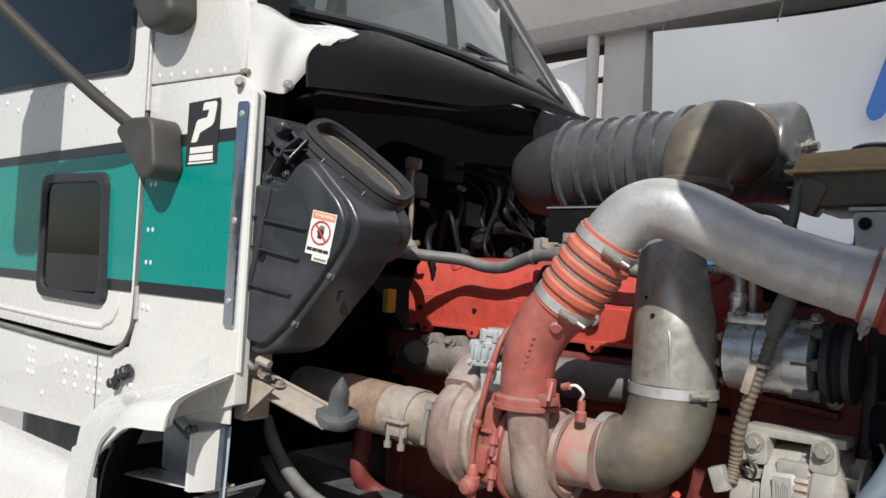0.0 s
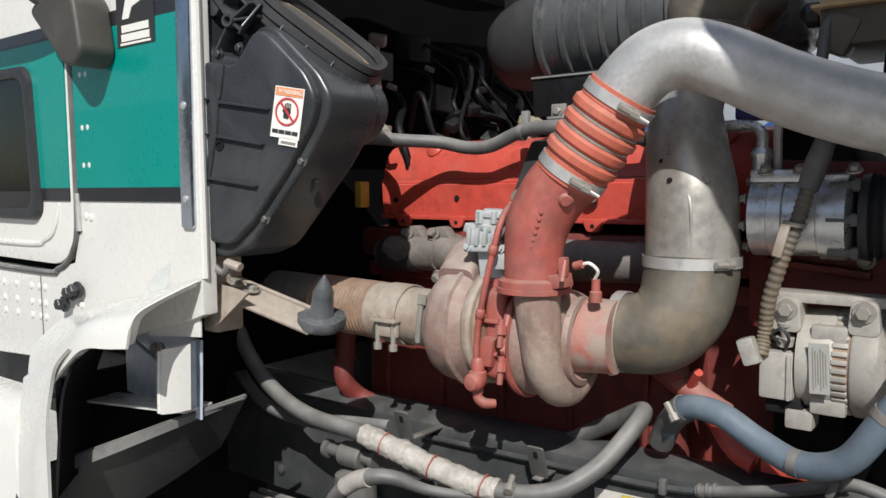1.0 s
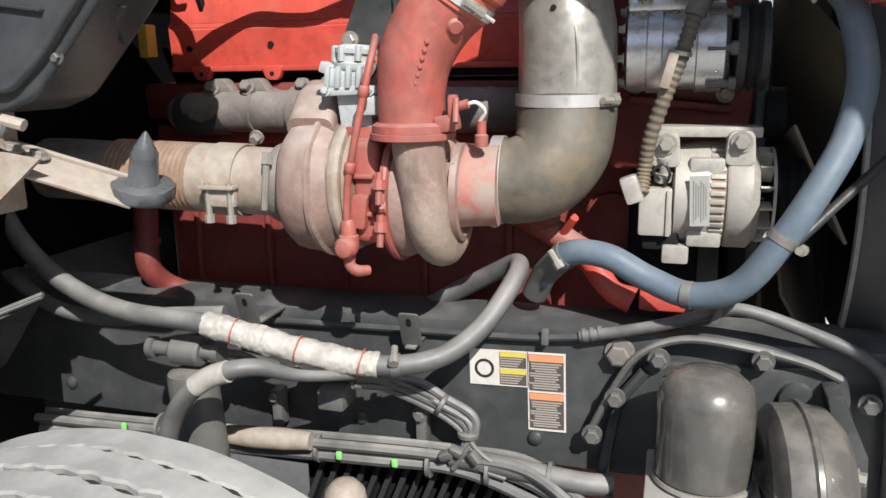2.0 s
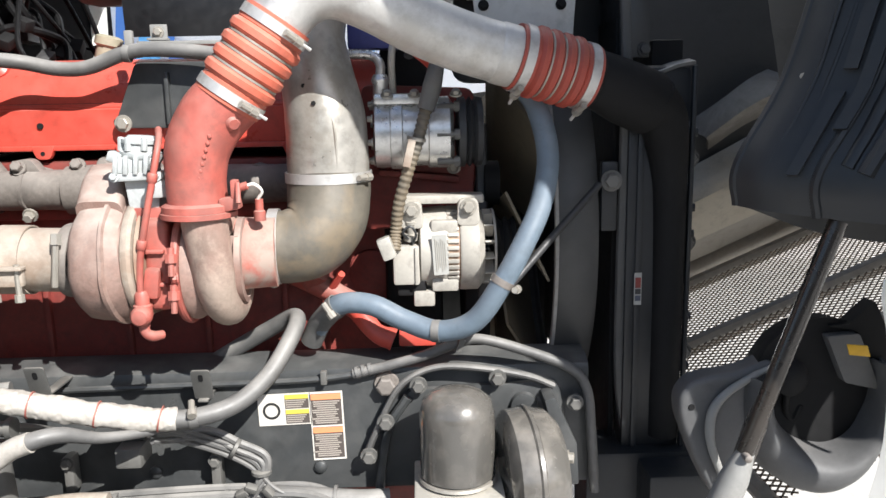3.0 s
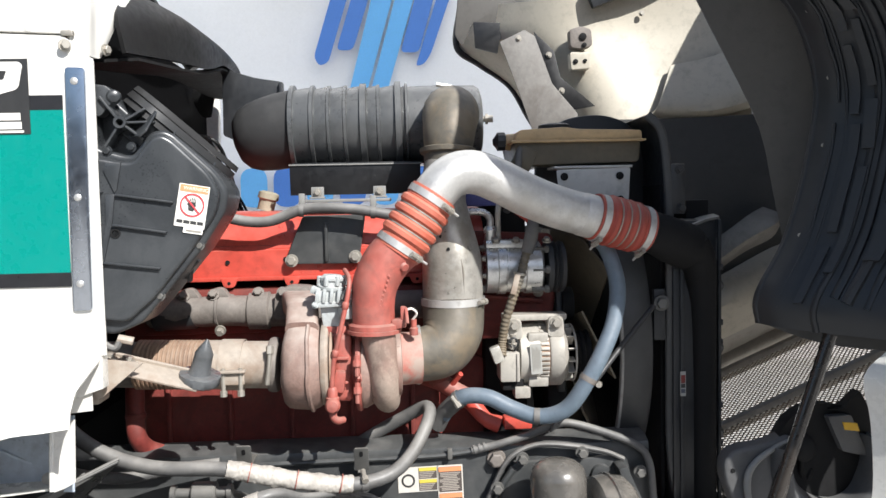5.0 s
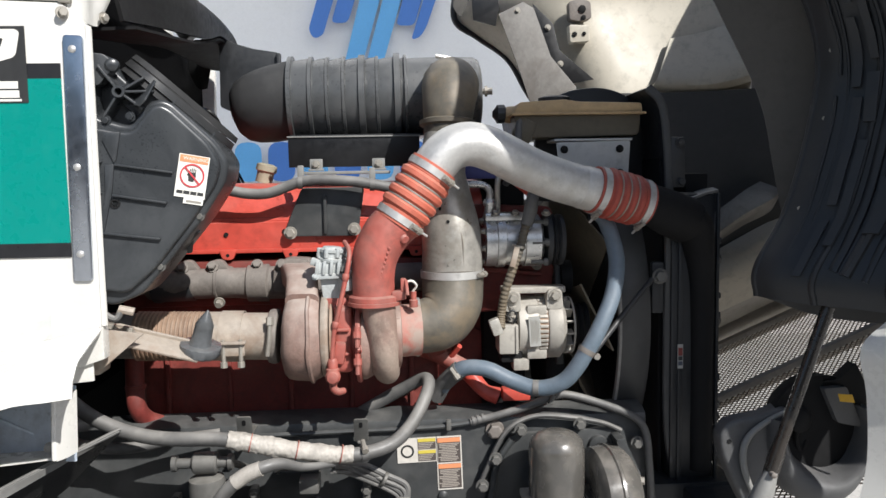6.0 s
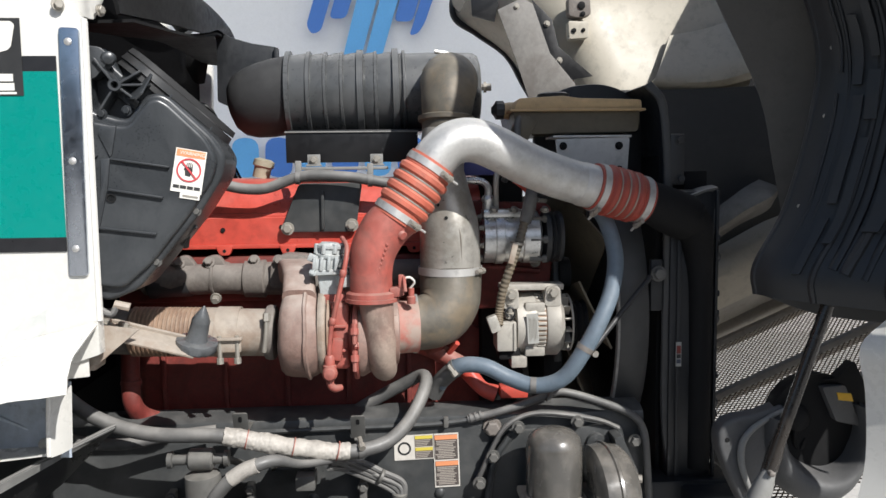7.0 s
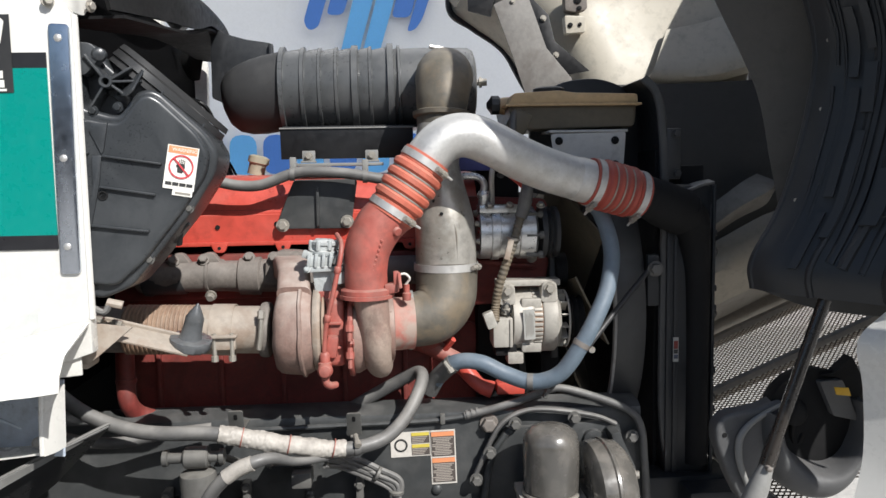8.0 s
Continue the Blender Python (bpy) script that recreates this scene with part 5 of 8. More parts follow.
    apron = [[(-1.375, 0.93, 2.045), (-1.43, 1.12, 2.125), (-1.42, 1.40, 2.125), (-1.44, 1.75, 2.12), (-1.48, 2.10, 2.11), (-1.52, 2.35, 2.08)],
             [(-1.362, 0.885, 2.00), (-1.33, 1.12, 2.06), (-1.31, 1.40, 2.07), (-1.32, 1.75, 2.07), (-1.37, 2.10, 2.06), (-1.44, 2.35, 2.02)],
             [(-1.345, 0.875, 1.93), (-1.32, 1.10, 1.955), (-1.30, 1.35, 1.98), (-1.31, 1.60, 2.03), (-1.37, 2.05, 2.04), (-1.44, 2.35, 1.99)]]
    part("cowl_apron", sheet(apron, 0.008), "apron_rubber", t, "black rubber cowl apron under the windscreen")
    part("apron_liner", sheet([[(-1.50, 0.90, 1.92), (-1.50, 1.3, 1.97), (-1.5, 1.7, 2.02), (-1.5, 2.2, 2.03)], [(-1.33, 0.90, 1.925), (-1.31, 1.3, 1.965), (-1.32, 1.65, 2.03), (-1.40, 2.2, 2.02)]], 0.006), "dark", t)
    part("trim_strip", tube([(-1.33, 1.66, 2.055), (-1.335, 1.8, 2.05), (-1.36, 1.95, 2.045), (-1.40, 2.12, 2.04)], 0.009, 8, flat=0.4), "steel", t, "loose bright trim strip")
    pane = [[(-1.53, 0.92, 2.15), (-1.49, 1.3, 2.17), (-1.49, 1.7, 2.17), (-1.55, 2.15, 2.16)], [(-1.95, 1.0, 2.75), (-1.9, 1.3, 2.80), (-1.9, 1.7, 2.80), (-1.96, 2.10, 2.76)]]
    w = part("windscreen", sheet(pane, 0.006), "glass", t, "curved windscreen glass")
    w.visible_shadow = False
    part("windscreen_seal", tube([(-1.53, 0.90, 2.14), (-1.485, 1.3, 2.165), (-1.485, 1.7, 2.165), (-1.55, 2.16, 2.155)], 0.014, 8), "black", t)
    part("pillar", tube([(-1.55, 2.18, 2.13), (-1.75, 2.17, 2.42), (-1.97, 2.14, 2.76)], 0.03, 10), "black", t)
    part("dash", box((-1.85, 1.6, 2.05), (0.5, 1.3, 0.06), (0, -8, 0), bevel=0.02), "dark", t)
    part("far_side", prism([(-2.95, 1.0), (-1.55, 1.0), (-1.52, 2.05), (-1.60, 2.10), (-2.95, 2.12)], side(2.40), 0.04, 0.01), "white", t)
    part("apron_flap", sheet([[(-1.535, 2.2, 2.12), (-1.50, 2.19, 2.13), (-1.465, 2.18, 2.12)], [(-1.56, 2.19, 2.03), (-1.52, 2.16, 2.04), (-1.48, 2.17, 2.03)], [(-1.54, 2.2, 1.97), (-1.52, 2.19, 1.955), (-1.505, 2.2, 1.96)]], 0.006), "dark", t)
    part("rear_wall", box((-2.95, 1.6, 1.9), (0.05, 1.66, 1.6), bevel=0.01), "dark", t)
    part("roof", box((-2.45, 1.6, 2.79), (1.1, 1.7, 0.05), bevel=0.02), "white", t)
    wiper = part("wiper", tube([(-1.50, 1.62, 2.19), (-1.53, 1.75, 2.215), (-1.56, 1.92, 2.215), (-1.565, 2.03, 2.19)], 0.008, 8), "black", t)
    part("blade", box((-1.525, 1.72, 2.215), (0.012, 0.34, 0.012), (0, 0, 8), bevel=0.002), "black", wiper)
    part("wiper_arm", tube([(-1.47, 2.02, 2.14), (-1.53, 1.95, 2.21)], 0.007, 8), "black", wiper)
    return t


def inset(o, d):
    """The outline drawn in towards its middle by about d."""
    c = Vector((sum(p[0] for p in o) / len(o), sum(p[1] for p in o) / len(o)))
    hw = max(abs(p[0] - c.x) for p in o)
    hh = max(abs(p[1] - c.y) for p in o)
    return [(c.x + (p[0] - c.x) * (hw - d) / hw, c.y + (p[1] - c.y) * (hh - d) / hh) for p in o]


def ring(o, d, place, depth):
    """A flat frame between an outline and its inset, thickened."""
    bm = bmesh.new()
    a, b = o, inset(o, d)
    n = len(o)
    m = inset(o, d * 0.5)
    layers = [(a, depth), (inset(o, d * 0.15), 0.002), (m, 0.0), (inset(o, d * 0.85), 0.002), (b, depth)]
    vs = [[bm.verts.new(place @ Vector((u, v, h))) for u, v in l] for l, h in layers]
    for p, q in zip(vs, vs[1:] + vs[:1]):
        for k in range(n):
            bm.faces.new((p[k], p[(k + 1) % n], q[(k + 1) % n], q[k]))
    return bm


cab()


def lease_badge():
    t = thing("door_badge", "black square sticker with white mark on the cab side", "sticker", (-1.54, 0.76, 1.77))
    p = facing(-1.542, CAB_Y - 0.0035, 1.832)
    slab(t, "backing", p, 0, 0, 0.118, 0.135, "ink")
    bm = prism(rounded([(-0.003, 0.046), (0.001, 0.062), (0.044, 0.062), (0.050, 0.056), (0.042, 0.018), (0.036, 0.012), (-0.008, 0.000), (-0.018, -0.019), (-0.040, -0.019), (-0.024, 0.022), (-0.018, 0.028), (0.016, 0.030), (0.022, 0.046)], 0.003, 3), p @ Matrix.Translation((0.0, 0.0, 0.001)), 0.001, 0)
    part("mark", bm, "paper", t)
    for k, (w, h, z) in enumerate(((0.085, 0.013, -0.036), (0.088, 0.013, -0.052), (0.095, 0.004, -0.063))):
        slab(t, "bar", p, 0, z, w, h, "paper", 0.001)


lease_badge()


def mirror():
    t = thing("side_mirror", "black door mirror on two plastic feet and a bent arm", "mirror", (-1.6, 0.70, 1.75))
    part("foot", prism(rounded([(-1.790, 1.846), (-1.735, 1.868), (-1.628, 1.862), (-1.606, 1.752), (-1.632, 1.730), (-1.665, 1.732)], 0.03, 6), side(0.694), 0.072, 0.026, seg=5), "mirror_black", t)
    part("arm", tube([(-1.735, 0.735, 1.835), (-1.80, 0.606, 1.945), (-1.90, 0.42, 2.13), (-1.97, 0.26, 2.27)], 0.014, 12), "mirror_black", t)
    part("foot", prism(rounded([(-1.74, 2.20), (-1.602, 2.20), (-1.586, 2.074), (-1.628, 2.049), (-1.69, 2.053), (-1.748, 2.11)], 0.03, 6), side(0.694), 0.072, 0.026, seg=5), "mirror_black", t)
    part("arm", tube([(-1.70, 0.72, 2.16), (-1.80, 0.62, 2.26), (-1.92, 0.40, 2.42), (-1.96, 0.24, 2.48)], 0.016, 12), "mirror_black", t)
    part("head", box((-1.95, 0.145, 2.44), (0.18, 0.18, 0.42), bevel=0.05, seg=4), "mirror_black", t, "tall black mirror housing")
    part("mirror_glass", box((-2.042, 0.145, 2.44), (0.004, 0.15, 0.36), bevel=0.001), "chrome", t)


mirror()


def far_mirror():
    t = thing("far_mirror", "white mirror head on the cab's far corner", "mirror", (-1.78, 2.5, 2.25))
    part("shell", prism(rounded([(-1.87, 2.375), (-1.81, 2.37), (-1.74, 2.29), (-1.70, 2.20), (-1.86, 2.22)], 0.04), side(2.50), 0.06, 0.015), "white", t)
    part("arm", tube([(-1.74, 2.40, 2.18), (-1.78, 2.53, 2.26)], 0.012, 8), "black", t)


far_mirror()


# ---- lower cab corner: flared skirt, bracket box, guide arm ----
def skirt():
    t = thing("cab_skirt", "white flared skirt under the cab corner with an open bracket box", "cab skirt", (-1.6, 0.75, 1.1))
    xs = (-1.380, -1.42, -1.49, -1.56, -1.68, -1.86)
    wall = [(x, 0.766, z) for x, z in zip(xs, (1.356, 1.345, 1.328, 1.31, 1.285, 1.24))]
    mid = [(x, 0.705, z) for x, z in zip(xs, (1.338, 1.330, 1.314, 1.292, 1.25, 1.19))]
    top = [(x, y, z) for x, y, z in zip(xs, (0.648, 0.645, 0.640, 0.640, 0.655, 0.69), (1.316, 1.309, 1.297, 1.27, 1.21, 1.12))]
    out = [(x, y, z) for x, y, z in zip(xs, (0.632, 0.626, 0.620, 0.622, 0.64, 0.685), (1.292, 1.286, 1.276, 1.24, 1.17, 1.08))]
    low = [(x, y, z) for x, y, z in zip(xs, (0.624, 0.618, 0.612, 0.614, 0.63, 0.68), (1.258, 1.254, 1.246, 1.205, 1.13, 1.05))]
    flare = part("flare", sheet([wall, mid, top, out, low], 0.005), "white", t)
    part("lip", sheet([[(-1.379, 0.758, 1.353), (-1.380, 0.70, 1.335), (-1.381, 0.648, 1.315), (-1.383, 0.632, 1.292), (-1.388, 0.624, 1.258)],
                       [(-1.382, 0.757, 1.345), (-1.384, 0.70, 1.327), (-1.386, 0.660, 1.308), (-1.389, 0.650, 1.289), (-1.393, 0.645, 1.265)]], 0.004), "white", flare, "folded front edge of the flare")
    rows = [[(-1.525, 0.612, 1.242), (-1.574, 0.612, 1.205), (-1.602, 0.615, 1.158), (-1.622, 0.615, 1.088), (-1.635, 0.62, 0.98), (-1.64, 0.62, 0.85)],
            [(-1.60, 0.625, 1.22), (-1.64, 0.625, 1.17), (-1.66, 0.625, 1.12), (-1.69, 0.625, 1.06), (-1.71, 0.625, 0.97), (-1.72, 0.63, 0.85)],
            [(-1.84, 0.68, 1.135), (-1.85, 0.68, 1.10), (-1.86, 0.68, 1.07), (-1.87, 0.68, 1.04), (-1.88, 0.67, 0.98), (-1.88, 0.66, 0.85)]]
    part("wheel_side", sheet(rows, 0.006), "white", t)
    part("inner_lining", sheet([[(-1.56, 0.625, 1.205), (-1.61, 0.63, 1.13), (-1.645, 0.63, 0.95)], [(-1.64, 0.70, 1.21), (-1.70, 0.70, 1.12), (-1.72, 0.70, 0.95)], [(-1.72, 0.78, 1.21), (-1.78, 0.78, 1.11), (-1.80, 0.78, 0.95)]], 0.005), "dark", t)
    part("arch_back", box((-1.88, 1.03, 0.66), (0.03, 0.54, 0.90), bevel=0.005), "dark", t)
    part("tip_tab", prism([(-1.402, 1.286), (-1.402, 1.249), (-1.56, 1.235), (-1.56, 1.26)], side(0.778), 0.004, 0.001), "white", t)
    plate = [[(-1.745, 0.842, 1.235), (-1.62, 0.832, 1.233), (-1.50, 0.822, 1.232), (-1.452, 0.818, 1.232)], [(-1.745, 0.842, 1.16), (-1.62, 0.836, 1.16), (-1.50, 0.826, 1.16), (-1.456, 0.818, 1.16)], [(-1.745, 0.842, 1.088), (-1.62, 0.832, 1.085), (-1.50, 0.822, 1.083), (-1.458, 0.816, 1.083)]]
    # plate and its folds get their blue skylight from the colour
    part("bracket_plate", sheet(plate, 0.004), "sky_tinted_plate", t, "bare bracket plate, tinted pale blue for the skylight on it")
    part("bracket_flange", sheet([[(-1.458, 0.735, 1.228), (-1.448, 0.758, 1.23), (-1.440, 0.782, 1.233)], [(-1.462, 0.733, 1.113), (-1.452, 0.757, 1.112), (-1.444, 0.781, 1.114)]], 0.004), "white", t, "white painted flange")
    part("flange_fold", tube([(-1.458, 0.734, 1.226), (-1.461, 0.733, 1.17), (-1.463, 0.733, 1.115)], 0.005, 8), "white", t)
    part("flange_return", sheet([[(-1.462, 0.737, 1.226), (-1.470, 0.77, 1.228), (-1.468, 0.812, 1.23)], [(-1.466, 0.736, 1.114), (-1.474, 0.77, 1.108), (-1.472, 0.812, 1.100)]], 0.003), "sky_tinted_plate", t)
    part("bracket_floor", box((-1.60, 0.795, 1.097), (0.27, 0.07, 0.005), (0, -3, 8), bevel=0.001), "white", t)
    part("brace", box((-1.60, 0.826, 1.165), (0.20, 0.010, 0.006), (0, 26, 4), bevel=0.002), "sky_tinted_plate", t)
    bolts(t, [(-1.500, 0.800, 1.116), (-1.62, 0.828, 1.195), (-1.595, 0.828, 1.20)], (0.2, -1, 0.3), 0.008, 0.01)
    bolts(t, [(-1.80, 0.762, 1.30), (-1.775, 0.760, 1.307), (-1.825, 0.758, 1.275)], (0, -1, 0), 0.012, 0.02, "black")
    # the step fairing below the cab
    rows = [[(-1.86, 0.745, 1.085), (-2.2, 0.745, 1.085), (-2.6, 0.745, 1.085), (-3.1, 0.745, 1.085)],
            [(-1.86, 0.665, 1.055), (-2.2, 0.655, 1.055), (-2.6, 0.655, 1.055), (-3.1, 0.655, 1.055)],
            [(-1.80, 0.64, 0.85), (-2.2, 0.62, 0.85), (-2.6, 0.62, 0.85), (-3.1, 0.62, 0.85)],
            [(-1.78, 0.64, 0.5), (-2.2, 0.62, 0.5), (-2.6, 0.62, 0.5), (-3.1, 0.62, 0.5)]]
    f = thing("step_fairing", "white moulded fairing below the cab door", "fairing", (-2.4, 0.7, 0.5))
    part("panel", sheet(rows, 0.008), "white", f)
    part("side_lamp", lathe((-1.90, 0.685, 0.975), (0.3, -1, 0.2), [(0, 0.03), (0.012, 0.03), (0.02, 0.02)], 20), "black", f)
    part("arch_edge", tube([(-1.93, 0.72, 1.05), (-1.84, 0.66, 0.93), (-1.79, 0.64, 0.8), (-1.78, 0.64, 0.5)], 0.012, 8), "black", f)
    a = thing("hood_guide", "cream steel arm with a black rubber guide cone", "guide arm", (-1.3, 0.88, 1.25))
    part("arm", box((-1.334, 0.866, 1.3035), (0.212, 0.058, 0.006), (26, 19, 20), bevel=0.003), "exhaust", a)
    part("arm_edge", box((-1.336, 0.890, 1.316), (0.18, 0.007, 0.014), (26, 19, 20), bevel=0.002), "exhaust", a)
    part("gusset", prism([(0, 0), (0.085, -0.012), (0.01, -0.075), (-0.02, -0.085), (-0.02, 0.0)], facing(-1.405, 0.825, 1.340, lean=-8), 0.006, 0.001), "exhaust", a)
    part("post", box((-1.425, 0.845, 1.32), (0.04, 0.06, 0.14), bevel=0.006), "exhaust", a)
    bolts(a, [(-1.395, 0.85, 1.336), (-1.365, 0.862, 1.326)], (0.3, 0, 1), 0.011, 0.01)
    part("pad", crumple(lathe((-1.240, 0.912, 1.268), (0.22, -0.16, 1), [(-0.004, 0.033), (-0.003, 0.038), (0.001, 0.041), (0.013, 0.0425), (0.018, 0.0415), (0.019, 0.038), (0.0195, 0.024)], 40), 110, 0.0028), "cone_rubber", a)
    part("cone", lathe((-1.236, 0.909, 1.29), (0.30, -0.16, 1), [(-0.004, 0.024), (0.004, 0.0205), (0.036, 0.0185), (0.040, 0.0190), (0.056, 0.011), (0.067, 0.005), (0.072, 0.0015)], 16), "cone_rubber", a)
    s = thing("splash_guard", "thin black rubber splash guard hanging behind the wheel", "splash guard", (-1.6, 0.75, 0.95))
    part("sheet", sheet([[(-1.39, 0.862, 1.128), (-1.52, 0.80, 1.075), (-1.66, 0.73, 1.015), (-1.80, 0.68, 0.96)], [(-1.43, 0.875, 1.09), (-1.58, 0.82, 1.01), (-1.72, 0.76, 0.93), (-1.85, 0.70, 0.86)], [(-1.52, 0.90, 1.0), (-1.66, 0.86, 0.9), (-1.78, 0.80, 0.82), (-1.90, 0.75, 0.75)]], 0.006), "guard", s)
    # strip along the guard's edge with the sheen put in as pale colour
    part("folded_lip", sheet([[(-1.392, 0.860, 1.128), (-1.52, 0.797, 1.075), (-1.66, 0.727, 1.015), (-1.80, 0.677, 0.96)], [(-1.404, 0.861, 1.119), (-1.522, 0.801, 1.060), (-1.655, 0.731, 0.995), (-1.795, 0.681, 0.935)]], 0.004), "guard_lip", s, "dusty folded lip, coloured pale for the sheen on the guard")
    part("edge_bead", tube([(-1.39, 0.862, 1.129), (-1.52, 0.80, 1.076), (-1.66, 0.73, 1.016), (-1.80, 0.68, 0.961)], 0.004, 6), "rail_grey", s)


skirt()


# ---- intake box on the cowl ----
def air_box():
    t = thing("air_intake_box", "black moulded plastic intake box with a rubber-edged mouth", "air box", (-1.3, 0.95, 1.39))
    Y = 0.838

    def back(x):
        """The face turns away towards the engine."""
        return 0.24 * (x + 1.30) - 0.014

    def moulded(name, bm, material, parent):
        for v in bm.verts:
            v.co.y += back(v.co.x)
        return part(name, bm, material, parent)
    rim = [(-1.250, 1.768), (-1.174, 1.692), (-1.153, 1.655), (-1.162, 1.615), (-1.206, 1.546), (-1.276, 1.458), (-1.320, 1.405), (-1.37, 1.385), (-1.42, 1.405)]
    o = [(-1.418, 1.865), (-1.389, 1.865), (-1.386, 1.742), (-1.338, 1.728), (-1.322, 1.728), (-1.306, 1.752), (-1.290, 1.772), (-1.268, 1.776)] + rim
    moulded("shell", prism(rounded(o, 0.014, 5), side(Y), 0.12, 0.018, seg=4), "airbox", t)
    moulded("dome", prism(rounded([(-1.405, 1.852), (-1.375, 1.848), (-1.325, 1.797), (-1.285, 1.762), (-1.19, 1.69), (-1.172, 1.65), (-1.19, 1.60), (-1.25, 1.57), (-1.405, 1.60)], 0.03, 5), side(Y + 0.05), 0.125, 0.03, seg=4), "airbox", t)
    face = [(-1.384, 1.724), (-1.340, 1.714), (-1.318, 1.714), (-1.300, 1.738), (-1.284, 1.760), (-1.266, 1.765), (-1.248, 1.755), (-1.184, 1.690), (-1.166, 1.652), (-1.176, 1.612), (-1.220, 1.545), (-1.29, 1.455), (-1.34, 1.41), (-1.395, 1.42)]
    moulded("raised_face", prism(rounded(face, 0.016, 5), side(Y - 0.018), 0.05, 0.022, seg=5), "airbox", t)
    # thin ribs, each broken by the channel that runs down the face
    F = Y - 0.018
    for xa, za, xb, zb in ((-1.404, 1.664, -1.369, 1.657), (-1.347, 1.652, -1.249, 1.636), (-1.411, 1.604, -1.372, 1.599), (-1.354, 1.596, -1.262, 1.579), (-1.415, 1.536, -1.383, 1.530), (-1.373, 1.526, -1.276, 1.511)):
        moulded("rib", box(((xa + xb) / 2, F - 0.003, (za + zb) / 2), (math.hypot(xb - xa, zb - za), 0.012, 0.0035), (0, math.degrees(math.atan2(za - zb, xb - xa)), 0), bevel=0.001), "airbox", t)
    moulded("channel", prism([(-1.363, 1.712), (-1.367, 1.697), (-1.349, 1.655), (-1.345, 1.661), (-1.336, 1.712)], side(F - 0.004), 0.008, 0.002), "airbox", t)
    moulded("channel", prism([(-1.365, 1.652), (-1.349, 1.653), (-1.355, 1.60), (-1.371, 1.53), (-1.384, 1.49), (-1.400, 1.44), (-1.404, 1.44), (-1.389, 1.50), (-1.381, 1.53), (-1.367, 1.60)], side(F - 0.004), 0.008, 0.002), "airbox", t)
    moulded("scraped_edge", tube([(-1.383, F - 0.002, 1.65), (-1.386, F - 0.002, 1.60), (-1.392, F - 0.001, 1.545)], 0.0016, 6, 4), "rail_grey", t)
    for a, b in (((-1.205, 0.88, 1.565), (-1.255, 0.93, 1.475)), ((-1.225, 0.89, 1.52), (-1.29, 0.92, 1.46))):
        part("stay", tube([a, ((a[0] + b[0]) / 2 - 0.012, (a[1] + b[1]) / 2, (a[2] + b[2]) / 2 - 0.01), b], 0.007, 8, 4, flat=0.5), "black", t)
    for x, z in ((-1.351, 1.580), (-1.408, 1.588)):
        moulded("drain_hole", lathe((x, F + 0.001, z), (0, -1, 0), [(0, 0.0085), (0.004, 0.0085), (0.004, 0.006), (0.001, 0.006)], 14), "dark", t)
    # star-shaped lug in the open corner, its webs running out to the rim
    hub = (-1.340, 1.788)
    moulded("boss", lathe((hub[0], Y + 0.035, hub[1]), (0, -1, 0), [(0, 0.013), (0.043, 0.011), (0.043, 0.0065), (0.012, 0.0065)], 16), "airbox", t)
    for x, z in ((-1.374, 1.835), (-1.368, 1.742), (-1.302, 1.757), (-1.283, 1.790), (-1.298, 1.814)):
        a, L = math.degrees(math.atan2(z - hub[1], x - hub[0])), math.hypot(x - hub[0], z - hub[1]) - 0.008
        m = Vector((x - hub[0], z - hub[1])).normalized() * (0.009 + L / 2)
        moulded("web", box((hub[0] + m.x, Y + 0.018, hub[1] + m.y), (L, 0.044, 0.0042), (0, -a, 0), bevel=0.0012), "airbox", t)
    moulded("corner_plate", prism(rounded([(-1.388, 1.86), (-1.365, 1.858), (-1.345, 1.838), (-1.376, 1.80), (-1.386, 1.80)], 0.006), side(Y + 0.004), 0.03, 0.003), "airbox", t)
    moulded("pin_head", lathe((-1.352, Y + 0.012, 1.838), (0, -1, 0), [(0, 0.012), (0.010, 0.012), (0.013, 0.008)], 14), "airbox", t)
    bolts(t, [(x, Y + 0.002 + back(x), z) for x, z in ((-1.366, 1.735), (-1.324, 1.742))], r=0.007, h=0.008, material="airbox")
    bolts(t, [(x, Y + 0.006 + back(x), z) for x, z in ((-1.211, 1.551), (-1.285, 1.456), (-1.408, 1.412))], r=0.0065, h=0.009, material="rail_grey")
    # mouth: two stacked rubber frames round a dark opening with a tan filter edge
    s = Vector((0.14, 0.125, -0.14)).normalized()
    n = Vector((0.63, 0.10, 0.76))
    n = (n - s * n.dot(s)).normalized()
    w = n.cross(s).normalized()
    tl = Vector((-1.280, 0.815, 1.835))
    L, W = 0.235, 0.175
    place = Matrix((( s.x, w.x, n.x, tl.x), (s.y, w.y, n.y, tl.y), (s.z, w.z, n.z, tl.z), (0, 0, 0, 1)))
    o = []
    for k in range(48):
        c, q = math.cos(math.tau * k / 48), math.sin(math.tau * k / 48)
        o.append((L / 2 + (L / 2 + 0.004) * math.copysign(abs(c) ** 0.62, c), W / 2 + W / 2 * math.copysign(abs(q) ** 0.62, q)))
    part("mouth_frame", ring(inset(o, -0.006), 0.018, place @ Matrix.Translation((0, 0, -0.014)), -0.012), "black", t)
    part("lower_lip", ring(inset(o, -0.004), 0.014, place @ Matrix.Translation((0, 0, -0.030)), -0.010), "boot", t)
    part("mouth_gasket", ring(inset(o, -0.004), 0.018, place, -0.009), "boot", t, "black rubber lip round the mouth")
    part("neck", prism(inset(o, 0.006), place @ Matrix.Translation((0, 0, -0.09)), 0.062, 0.004), "airbox", t)
